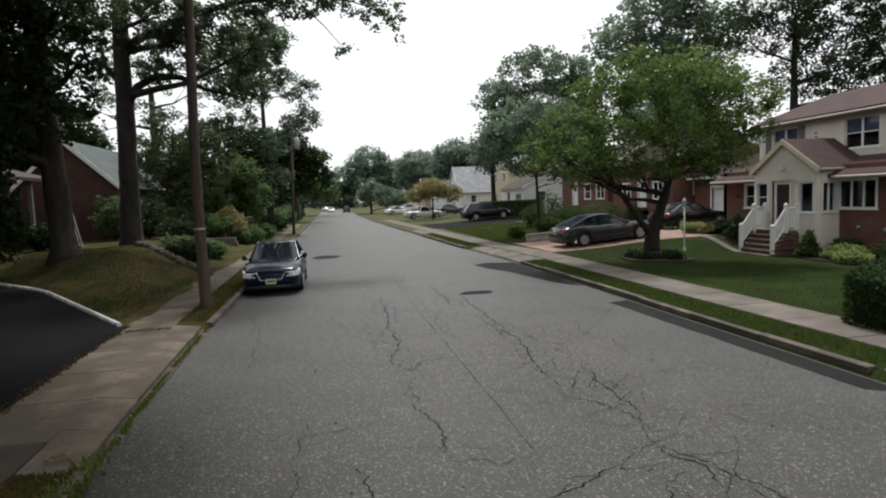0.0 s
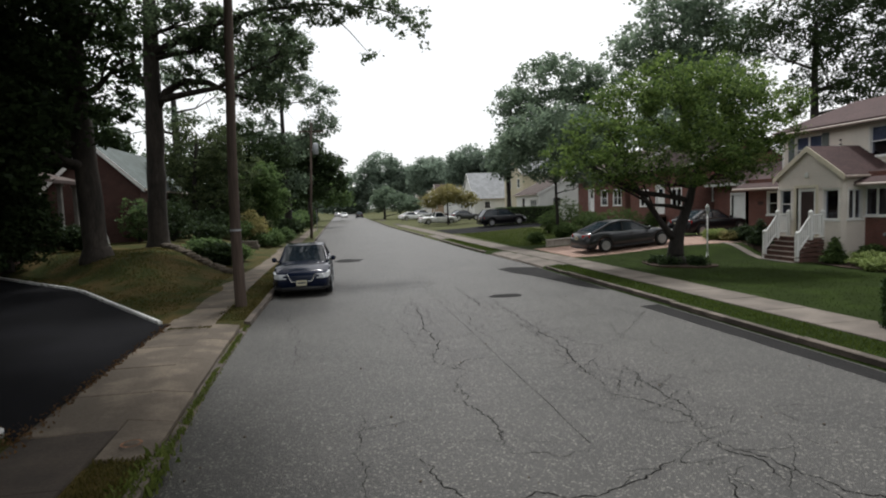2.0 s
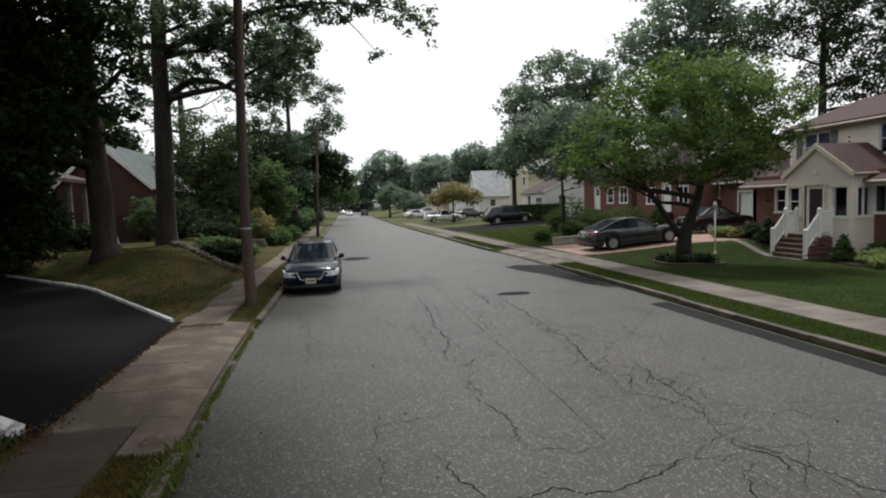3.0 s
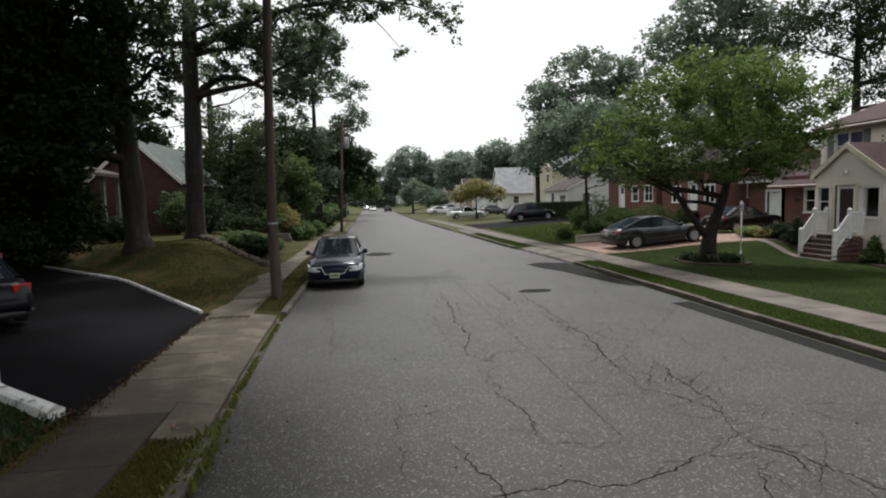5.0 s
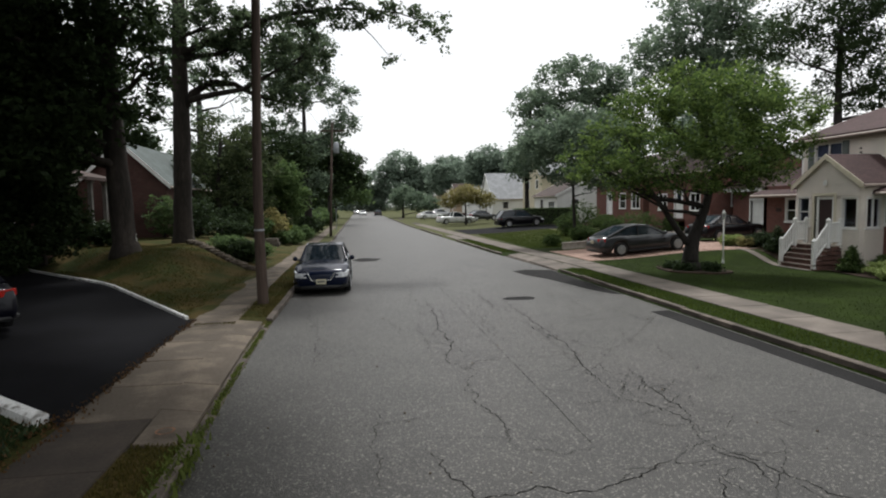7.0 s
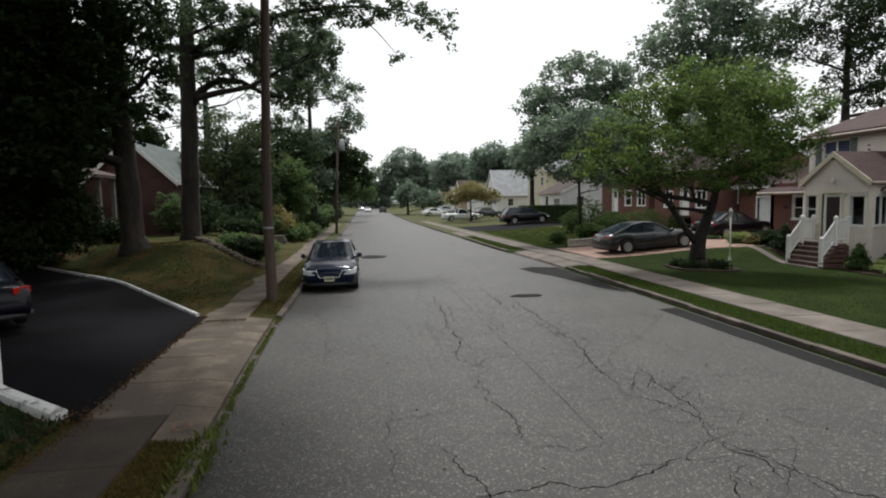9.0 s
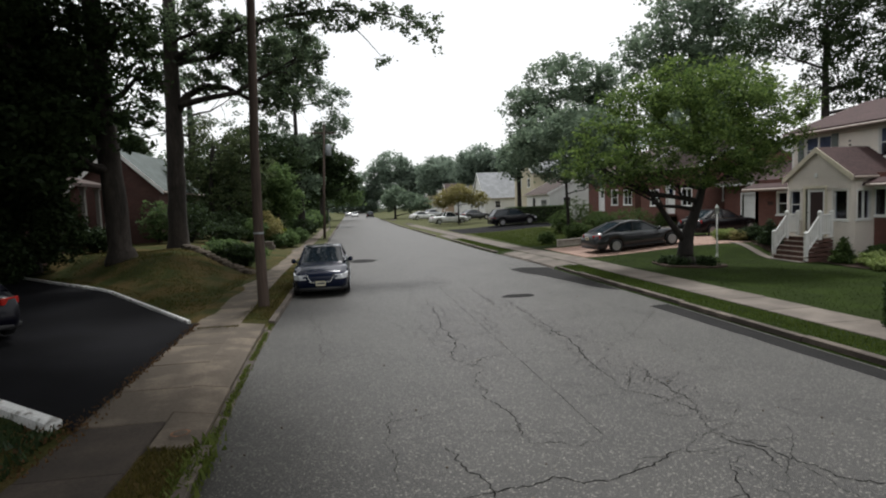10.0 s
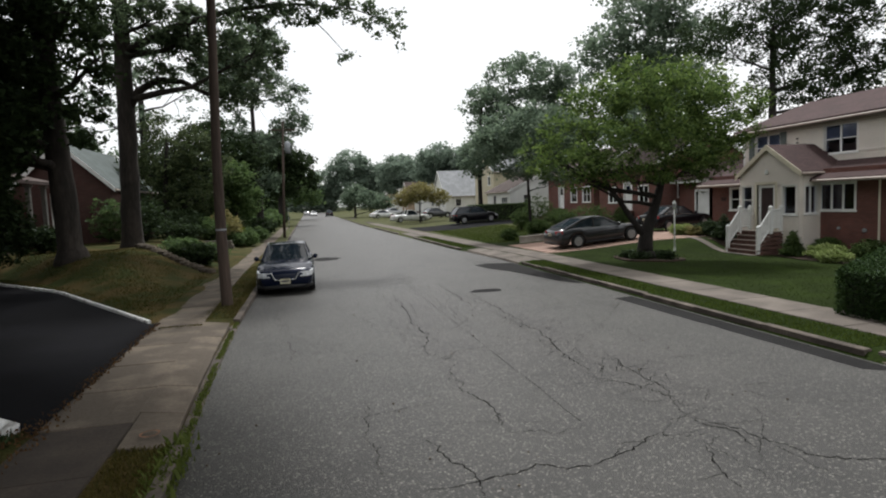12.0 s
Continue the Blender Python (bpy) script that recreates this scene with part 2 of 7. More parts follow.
LEAF_MAPLE = leaf_material("bright_green_leaves", (0.034, 0.068, 0.019), (0.175, 0.245, 0.066), 0.55)
LEAF_OAK = leaf_material("oak_leaves", (0.055, 0.095, 0.036), (0.15, 0.215, 0.085), 0.55)
LEAF_DARK = leaf_material("dark_leaves", (0.018, 0.030, 0.011), (0.052, 0.078, 0.032), 0.4)
LEAF_MID = leaf_material("mid_green_leaves", (0.06, 0.105, 0.035), (0.15, 0.215, 0.08), 0.45)
LEAF_WEED = leaf_material("yellowish_weed_leaves", (0.06, 0.085, 0.016), (0.15, 0.18, 0.045), 0.4)
LEAF_WOOD = leaf_material("dull_woodland_leaves", (0.035, 0.052, 0.022), (0.10, 0.125, 0.055), 0.5)
LEAF_CLIP = leaf_material("clipped_shrub_leaves", (0.034, 0.064, 0.018), (0.11, 0.155, 0.05), 0.35)
LEAF_LIMB = leaf_material("oak_limb_leaves", (0.042, 0.066, 0.036), (0.125, 0.165, 0.09), 0.55)
LEAF_HEDGE = leaf_material("clipped_hedge_leaves", (0.012, 0.027, 0.007), (0.038, 0.068, 0.017), 0.2)
# distance haze is painted into this leaf colour: pale and bluish
LEAF_FAR_HAZED = leaf_material("far_hazed_leaves", (0.13, 0.175, 0.13), (0.24, 0.30, 0.235), 0.65)
# greens of the trees further back, paled with painted haze
LEAF_HAZED = leaf_material("hazed_grey_green_leaves", (0.085, 0.125, 0.085), (0.19, 0.245, 0.165), 0.65)
LEAF_YELLOW = leaf_material("yellow_green_leaves", (0.19, 0.24, 0.03), (0.36, 0.40, 0.07))
LEAF_RUST = leaf_material("rusty_leaves", (0.17, 0.165, 0.06), (0.32, 0.28, 0.12), 0.5)
LEAF_PALE = leaf_material("pale_green_leaves", (0.16, 0.22, 0.06), (0.32, 0.38, 0.15))
BLADE_DRY = leaf_material("dry_grass_blades", (0.052, 0.05, 0.013), (0.115, 0.093, 0.026), 0.3)
BLADE_OLIVE = leaf_material("olive_grass_blades", (0.066, 0.068, 0.019), (0.14, 0.125, 0.042), 0.35)
# lighter copy of the green blades, for grass outside the maple's shade
BLADE_LIT = leaf_material("lit_grass_blades", (0.042, 0.066, 0.012), (0.09, 0.122, 0.024), 0.4)
BLADE_GREEN = leaf_material("green_grass_blades", (0.024, 0.040, 0.006), (0.048, 0.070, 0.012), 0.3)
LITTER = leaf_material("fallen_leaves", (0.06, 0.034, 0.016), (0.13, 0.075, 0.034), 0.2)


# ---- mesh helpers ----
class Shape:
    """Gathers vertices and faces of one part."""

    def __init__(self):
        self.v, self.f = [], []

    def add(self, verts, faces):
        o = len(self.v)
        self.v += [tuple(p) for p in verts]
        self.f += [tuple(i + o for i in q) for q in faces]
        return self

    def block(self, p):
        """Eight corners: four below, counter-clockwise, and four above."""
        return self.add(p, [(3, 2, 1, 0), (4, 5, 6, 7), (0, 1, 5, 4), (1, 2, 6, 5), (2, 3, 7, 6), (3, 0, 4, 7)])

    def box(self, x0, x1, y0, y1, z0, z1):
        return self.block([(x0, y0, z0), (x1, y0, z0), (x1, y1, z0), (x0, y1, z0), (x0, y0, z1), (x1, y0, z1), (x1, y1, z1), (x0, y1, z1)])

    def prism(self, poly, axis, lo, hi):
        """A polygon pushed along an axis; poly is in the two other axes, in order."""
        def at(p, d):
            return {"x": (d, p[0], p[1]), "y": (p[0], d, p[1]), "z": (p[0], p[1], d)}[axis]
        n = len(poly)
        faces = [tuple(range(n - 1, -1, -1)), tuple(range(n, 2 * n))] + [(i, (i + 1) % n, n + (i + 1) % n, n + i) for i in range(n)]
        return self.add([at(p, lo) for p in poly] + [at(p, hi) for p in poly], faces)

    def tube(self, pts, radii, n=8):
        pts = [Vector(p) for p in pts]
        verts, side = [], None
        for i, p in enumerate(pts):
            way = (pts[min(i + 1, len(pts) - 1)] - pts[max(i - 1, 0)]).normalized()
            if side is None:
                side = way.orthogonal().normalized()
            side = (side - way * side.dot(way)).normalized()
            up = way.cross(side)
            for k in range(n):
                a = 2 * math.pi * k / n
                verts.append(p + (side * math.cos(a) + up * math.sin(a)) * radii[i])
        faces = [(i * n + k, i * n + (k + 1) % n, (i + 1) * n + (k + 1) % n, (i + 1) * n + k) for i in range(len(pts) - 1) for k in range(n)]
        faces += [tuple(range(n - 1, -1, -1)), tuple((len(pts) - 1) * n + k for k in range(n))]
        return self.add(verts, faces)

    def lathe(self, profile, centre=(0, 0, 0), axis="z", n=20):
        """profile: (radius, along)."""
        verts = []
        for r, d in profile:
            for k in range(n):
                a = 2 * math.pi * k / n
                c, s = r * math.cos(a), r * math.sin(a)
                p = {"z": (c, s, d), "y": (c, d, s), "x": (d, c, s)}[axis]
                verts.append((p[0] + centre[0], p[1] + centre[1], p[2] + centre[2]))
        m = len(profile)
        faces = [(i * n + k, i * n + (k + 1) % n, (i + 1) * n + (k + 1) % n, (i + 1) * n + k) for i in range(m - 1) for k in range(n)]
        faces += [tuple(range(n - 1, -1, -1)), tuple((m - 1) * n + k for k in range(n))]
        return self.add(verts, faces)

    def mesh(self, name, smooth=False, bevel=0.0):
        me = bpy.data.meshes.new(name)
        me.from_pydata(self.v, [], self.f)
        bm = bmesh.new()
        bm.from_mesh(me)
        bmesh.ops.remove_doubles(bm, verts=bm.verts, dist=0.0002)
        bmesh.ops.recalc_face_normals(bm, faces=bm.faces)
        if bevel:
            bmesh.ops.bevel(bm, geom=list(bm.edges), offset=bevel, segments=1, affect="EDGES", clamp_overlap=True)
        bm.to_mesh(me)
        bm.free()
        if smooth:
            me.polygons.foreach_set("use_smooth", [True] * len(me.polygons))
        return me


def part(name, shape, mat, parent=None, label="", smooth=False, bevel=0.0):
    me = shape if isinstance(shape, bpy.types.Mesh) else shape.mesh(name, smooth, bevel)
    if not me.materials:
        me.materials.append(mat)
    ob = new(name, me)
    if parent:
        ob.parent = parent
    return tagged(ob, label=label)


def thing(name, m, label, category, group="", kind=""):
    ob = new(name)
    ob.matrix_basis = m
    ob.empty_display_size = 0.2
    return tagged(ob, label, category, group, kind)


def solid(name, shape, mat, label, category, kind="", smooth=False, bevel=0.0, group=""):
    return tagged(part(name, shape, mat, None, "", smooth, bevel), label, category, group, kind)


def smooth01(t):
    t = max(0.0, min(1.0, t))
    return t * t * (3 - 2 * t)


def lerp_table(rows, x):
    for (a, p), (b, q) in zip(rows, rows[1:]):
        if x <= b:
            return p + (q - p) * max(0.0, (x - a) / (b - a))
    return rows[-1][1]


RNG = np.random.default_rng(7)


# ---- the lie of the land ----
KERB_RIGHT = [(-60, 8.5), (22, 8.55), (30, 8.05), (50, 7.5), (76, 6.85), (400, 6.4)]
KERB_LEFT = [(-60, -1.1), (2, -1.12), (4, -1.18), (6, -1.27), (8, -1.37), (11, -1.45), (400, -1.45)]
DRIVE_FAR = [(-3.5, 12.55), (-7.7, 18.7), (-14.0, 24.4), (-22.0, 30.0)]
DRIVE_NEAR = [(-3.35, 5.75), (-4.9, 7.0), (-10.5, 12.6), (-18.0, 19.0)]


def xl(y):
    return lerp_table(KERB_LEFT, y)


def xr(y):
    return lerp_table(KERB_RIGHT, y)


def line_side(line, x, y):
    """Signed distance from a line that runs away to the left; positive beyond it."""
    best, sign = 1e9, 1
    for (ax, ay), (bx, by) in zip(line, line[1:]):
        ux, uy = bx - ax, by - ay
        k = max(0.0, min(1.0, ((x - ax) * ux + (y - ay) * uy) / (ux * ux + uy * uy)))
        d = math.hypot(x - ax - k * ux, y - ay - k * uy)
        if d < best:
            best, sign = d, (1 if uy * (x - ax) - ux * (y - ay) > 0 else -1)
    return best * sign


def drive_slope(x):
    return 0.12 + 0.035 * max(0.0, -3.4 - x)


def gz(x, y):
    """Height of the ground."""
    right = xr(y)
    left = xl(y)
    if left < x < right:
        return -0.06
    if (4.75 < y < 12.15 and left - 0.62 < x <= left) or (20.2 < y < 28.0 and right <= x < right + 0.8) or (y < 5.0 and right <= x < right + 0.8):
        return 0.0
    if x >= right:
        d = x - right
        base = 0.12 + (-0.24 + 0.56 * smooth01((y - 20.3) / 2.4)) * smooth01((x - 11.0) / 7.0)
        return base + 0.02 * noise.noise((x * 0.3, y * 0.3, 0)) * min(1.0, d / 3)
    if x > -3.4:
        return 0.12
    bank = smooth01((-3.4 - x) / 4.2)
    far = line_side(DRIVE_FAR, x, y)
    near = -line_side(DRIVE_NEAR, x, y)
    low = drive_slope(max(x, -16)) - 0.05
    hill = 0.12 + 1.0 * bank * smooth01(far / 2.6)
    if far > 0:
        z = max(low + 0.10 * smooth01(far / 0.4), hill)
        return z + 0.05 * noise.noise((x * 0.5, y * 0.5, 3)) * smooth01(far / 2)
    if near > 0:
        return low + 0.25 * smooth01(near / 1.5)
    return low


def ground_columns():
    out = [("l", d) for d in (400, 250, 150, 100, 70, 50, 40, 34)]
    out += [("l", 30 - 0.6 * i) for i in range(45)]
    out += [("l", d) for d in (2.6, 2.15, 2.0, 1.5, 0.9, 0.3, 0.1)]
    out += [("l", 0.09), ("r", -0.09), ("r", 0.1), ("r", 0.4), ("r", 1.0), ("r", 1.8), ("r", 2.4)]
    out += [("r", 3.0 + 0.7 * i) for i in range(20)]
    out += [("r", d) for d in (18, 20, 24, 28, 34, 42, 55, 75, 100, 150, 250, 400)]
    return out


def build_ground():
    ys = [-60, -30, -15, -8, -4] + [-2 + 0.6 * i for i in range(75)] + [45 + 3 * i for i in range(20)] + [110, 125, 145, 170, 200, 240, 300, 420, 700]
    cols = ground_columns()
    verts = []
    for y in ys:
        for side, d in cols:
            x = xl(y) - d if side == "l" else xr(y) + d
            inner = (side == "l" and d == 0.09) or (side == "r" and d == -0.09)
            verts.append((x, y, -0.06 if inner else gz(x, y)))
    n = len(cols)
    faces = [(r * n + c, r * n + c + 1, (r + 1) * n + c + 1, (r + 1) * n + c) for r in range(len(ys) - 1) for c in range(n - 1)]
    return Shape().add(verts, faces)


# green kept dark: the maple's shade on the lawn is in the colour
GROUND = material("lawn_soil", (0.020, 0.034, 0.0045), 0.95, spec=0.08, scale=0.9, var=0.3, fine=25, fine_var=0.45, bump=0.8, bump_scale=25)


def lawn_colours():
    """Lush lawn over the street, dry patchy lawn under the oaks, both paled down the street."""
    n, l = GROUND.node_tree.nodes, GROUND.node_tree.links
    ramps = [k for k in n if k.bl_idname == "ShaderNodeValToRGB"]
    ramp = ramps[0]
    dry = n.new("ShaderNodeValToRGB")
    dry.color_ramp.elements[0].position, dry.color_ramp.elements[1].position = 0.40, 0.60
    dry.color_ramp.elements[0].color, dry.color_ramp.elements[1].color = (0.026, 0.034, 0.008, 1), (0.066, 0.048, 0.017, 1)
    src = ramp.inputs[0].links[0].from_socket
    l.new(src, dry.inputs[0])
    co = n.new("ShaderNodeTexCoord")
    sep = n.new("ShaderNodeSeparateXYZ")
    l.new(co.outputs["Object"], sep.inputs[0])
    less = n.new("ShaderNodeMath")
    less.operation = "LESS_THAN"
    less.inputs[1].default_value = 3.0
    l.new(sep.outputs[0], less.inputs[0])
    mix = n.new("ShaderNodeMix")
    mix.data_type = "RGBA"
    l.new(less.outputs[0], mix.inputs["Factor"])
    l.new(ramp.outputs[0], mix.inputs["A"])
    l.new(dry.outputs[0], mix.inputs["B"])
    # brightness of the distant lawn painted in: paler from y 29 to 48
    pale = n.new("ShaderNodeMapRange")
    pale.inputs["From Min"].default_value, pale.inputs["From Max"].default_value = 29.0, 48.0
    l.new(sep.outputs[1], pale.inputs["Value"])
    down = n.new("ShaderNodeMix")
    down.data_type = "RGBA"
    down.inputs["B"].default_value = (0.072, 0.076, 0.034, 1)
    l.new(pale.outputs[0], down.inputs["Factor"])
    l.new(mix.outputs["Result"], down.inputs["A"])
    for link in list(l):
        if link.from_node == ramp and link.to_node.bl_idname == "ShaderNodeVectorMath":
            target = link.to_socket
    l.new(down.outputs["Result"], target)


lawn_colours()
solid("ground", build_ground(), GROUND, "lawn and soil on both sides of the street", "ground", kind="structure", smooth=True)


def build_road():
    ys = [-60, -30, -10] + [2.5 * i - 5 for i in range(60)] + [160, 190, 230, 300, 420]
    verts, n = [], 9
    for y in ys:
        for k in range(n):
            f = k / (n - 1)
            crown = 0.0
            verts.append((xl(y) + (xr(y) - xl(y)) * f, y, crown))
    faces = [(r * n + c, r * n + c + 1, (r + 1) * n + c + 1, (r + 1) * n + c) for r in range(len(ys) - 1) for c in range(n - 1)]
    return Shape().add(verts, faces)


road = solid("road", build_road(), ASPHALT, "worn grey asphalt street with long cracks", "road", kind="structure", smooth=True)


def strip(pts, widths, z=0.004):
    """A flat ribbon along points of the plan."""
    s = Shape()
    verts = []
    for i, p in enumerate(pts):
        a, b = Vector(pts[max(i - 1, 0)]), Vector(pts[min(i + 1, len(pts) - 1)])
        w = (b - a).normalized()
        side = Vector((-w.y, w.x)) * widths[i] / 2
        verts += [(p[0] + side.x, p[1] + side.y, z), (p[0] - side.x, p[1] - side.y, z)]
    return s.add(verts, [(2 * i, 2 * i + 1, 2 * i + 3, 2 * i + 2) for i in range(len(pts) - 1)])


def crack_line(shape, pts, width, rough=0.014, step=0.045):
    """A jagged crack through the points."""
    fine = []
    kick = random.uniform(0, 50)
    for (ax, ay), (bx, by) in zip(pts, pts[1:]):
        k = max(1, int(math.hypot(bx - ax, by - ay) / step))
        for i in range(k):
            f = i / k
            x, y = ax + (bx - ax) * f, ay + (by - ay) * f
            wob = noise.noise((x * 2.2 + kick, y * 2.2, 0)) * 0.10 + noise.noise((x * 9 + kick, y * 9, 4)) * 0.045
            fine.append((x + wob + random.gauss(0, rough), y + wob * 0.6 + random.gauss(0, rough)))
    fine.append(pts[-1])
    w = [0.6 * width * random.uniform(0.2, 1.25) * min(1.0, 0.3 + 3 * min(i, len(fine) - 1 - i) / len(fine)) for i in range(len(fine))]
    s = strip(fine, w)
    shape.add(s.v, s.f)
    return fine


def build_cracks():
    s = Shape()
    main = [
        ([(2.57, 15.0), (2.52, 12.3), (2.42, 10.7), (2.49, 9.4), (2.19, 8.15), (2.42, 7.37)], 0.035),
        ([(2.38, 7.38), (2.71, 7.9), (3.34, 8.0)], 0.03),
        ([(2.35, 6.64), (2.35, 6.1), (2.24, 5.86), (2.5, 5.2), (2.41, 4.63), (2.43, 4.2)], 0.025),
        ([(4.7, 14.0), (4.7, 11.06), (4.68, 9.8), (4.65, 8.6), (4.43, 7.4), (4.36, 6.4), (4.29, 5.7)], 0.04),
        ([(4.38, 7.3), (4.03, 7.0)], 0.02),
        ([(4.29, 5.7), (4.54, 5.3), (4.69, 5.0), (4.76, 4.5), (4.6, 4.0)], 0.032),
        ([(5.12, 7.0), (4.93, 5.9), (4.97, 5.1), (4.8, 4.6)], 0.028),
        ([(0.3, 5.3), (0.81, 5.2), (1.09, 5.26), (1.9, 5.5)], 0.014),
        ([(0.95, 5.8), (0.79, 4.5), (0.84, 3.9), (0.85, 3.5)], 0.02),
        ([(1.4, 4.4), (1.55, 4.0), (1.65, 3.5), (1.71, 3.2), (1.75, 2.7)], 0.03),
        ([(1.2, 3.1), (2.17, 3.2), (2.4, 3.3), (2.6, 3.2), (2.9, 3.1), (3.13, 3.2), (3.4, 3.28), (3.75, 3.5), (3.97, 3.6), (4.1, 3.4)], 0.034),
        ([(4.6, 4.0), (4.62, 3.56), (4.75, 3.25), (4.73, 2.95)], 0.032),
        ([(4.6, 4.0), (4.92, 3.13), (5.05, 2.8), (5.16, 2.6), (5.9, 2.2)], 0.03),
        ([(4.25, 3.17), (4.06, 2.8), (3.95, 2.3)], 0.03),
        ([(4.25, 16.5), (4.24, 14.6), (4.22, 11.9)], 0.03),
        ([(8.4, 11.8), (5.95, 8.65), (5.18, 8.06), (4.5, 7.5)], 0.014),
        ([(3.34, 8.0), (4.1, 7.95), (4.5, 8.1)], 0.016),
        ([(2.43, 4.2), (2.9, 4.0), (3.3, 4.05)], 0.016),
    ]
    for pts, w in main:
        fine = crack_line(s, pts, w)
        for p in fine[::14]:
            if random.random() < 0.45:
                a = random.uniform(0, 6.28)
                q = (p[0] + 0.35 * math.cos(a), p[1] + 0.35 * math.sin(a))
                crack_line(s, [p, q], w * 0.4)
    for i in range(60):
        x, y = random.uniform(-0.5, 8), random.uniform(6, 60)
        crack_line(s, [(x, y), (x + random.uniform(-0.5, 0.5), y + random.uniform(1, 5))], 0.016, 0.02, 0.12)
    for i in range(55):
        x, y = random.uniform(-0.5, 7.5), random.uniform(3, 40)
        crack_line(s, [(x, y), (x + random.uniform(0.4, 1.8), y + random.uniform(-0.5, 0.5))], 0.010, 0.015, 0.08)
    for cx, cy0, cy1 in ((4.55, 5.5, 13.5), (5.1, 4.0, 9.0), (2.4, 5.0, 14.0), (3.6, 9.0, 20.0), (6.2, 6.0, 16.0)):
        y = cy0
        p = (cx + random.gauss(0, 0.15), y)
        while y < cy1:
            y += random.uniform(0.25, 0.6)
            q = (cx + random.gauss(0, 0.22), y)
            if random.random() < 0.8:
                crack_line(s, [p, q], 0.018, 0.012, 0.05)
            p = q
    for i in range(90):
        x, y = random.gauss(4.7, 0.6), random.uniform(2.6, 12)
        crack_line(s, [(x, y), (x + random.gauss(0, 0.5), y + random.gauss(0, 0.6))], 0.012, 0.012, 0.06)
    return s


tagged(part("crack", build_cracks(), CRACK, road, "dark open cracks"), kind="stuff")
part("seam", strip([(3.31 + random.gauss(0, 0.008), 4.2 + 0.4 * i) for i in range(40)], [random.uniform(0.002, 0.012) for i in range(40)], 0.0035), CRACK, road)


def blob(cx, cy, rx, ry, z, seed, n=26):
    pts = []
    for k in range(n):
        a = 2 * math.pi * k / n
        r = 1 + 0.3 * noise.noise((math.cos(a) * 1.5, math.sin(a) * 1.5, seed))
        pts.append((cx + rx * r * math.cos(a), cy + ry * r * math.sin(a)))
    return Shape().prism(pts, "z", z - 0.01, z)


part("tar_patch", blob(5.3, 14.3, 0.5, 0.3, 0.003, 1), ASPHALT_PATCH_SHADOW, road, "dark filled patch")
part("tar_patch", blob(1.0, 27.9, 0.7, 0.9, 0.003, 2), ASPHALT_PATCH_SHADOW, road, "dark filled patch")
# cast shadow of the maple, laid on the road as a darker sheet
part("gutter_patch", Shape().prism([(8.47, 14.2), (8.5, 20.9), (7.5, 21.3), (6.85, 20.9), (7.0, 19.6), (7.45, 18.2), (7.75, 16.6), (7.95, 15.3), (8.2, 14.5)], "z", -0.01, 0.0035), ASPHALT_PATCH_SHADOW, road, "shadow of the maple painted on the asphalt")
gut = Shape()
edge = [(8.46, 4.4 + 0.4 * i) for i in range(19)] + [(7.92 + 0.05 * noise.noise((i * 0.6, 1, 5)) + 0.008 * i, 11.5 - 0.4 * i) for i in range(18)]
gut.prism(edge, "z", -0.01, 0.003)
part("gutter_patch", gut, ASPHALT_PATCH_SHADOW, road, "darker asphalt along the gutter")

# pebbles and debris on the road
pebbles = Shape()
for i in range(150):
    x, y, r = random.uniform(-1.2, 8.3), random.uniform(2.5, 25), random.uniform(0.006, 0.02)
    pebbles.lathe([(r * 0.7, 0), (r, r * 0.5), (r * 0.5, r)], (x, y, 0.0), "z", 5)
solid("road_grit", pebbles, STONE, "loose grit and crumbs on the asphalt", "grit", kind="stuff")


# ---- kerbs, pavements, driveways ----
def slab(x0, x1, y0, y1, top, thick=0.1, tilt=0.006, gap=0.008, skew=0.0):
    """One paving slab whose edges are eased; skew moves its far end in x."""
    j = [random.uniform(-tilt, tilt) for _ in range(4)]
    b = 0.012
    c = [(x0 + gap, y0 + gap), (x1 - gap, y0 + gap), (x1 - gap + skew, y1 - gap), (x0 + gap + skew, y1 - gap)]
    t = [(c[0][0] + b, c[0][1] + b), (c[1][0] - b, c[1][1] + b), (c[2][0] - b, c[2][1] - b), (c[3][0] + b, c[3][1] - b)]
    s = Shape()
    v = [(p[0], p[1], top - thick) for p in c] + [(p[0], p[1], top - b + k) for p, k in zip(c, j)] + [(p[0], p[1], top + k) for p, k in zip(t, j)]
    f = [(4 * r + i, 4 * r + (i + 1) % 4, 4 * r + 4 + (i + 1) % 4, 4 * r + 4 + i) for r in range(2) for i in range(4)] + [(8, 9, 10, 11), (3, 2, 1, 0)]
    return s.add(v, f)


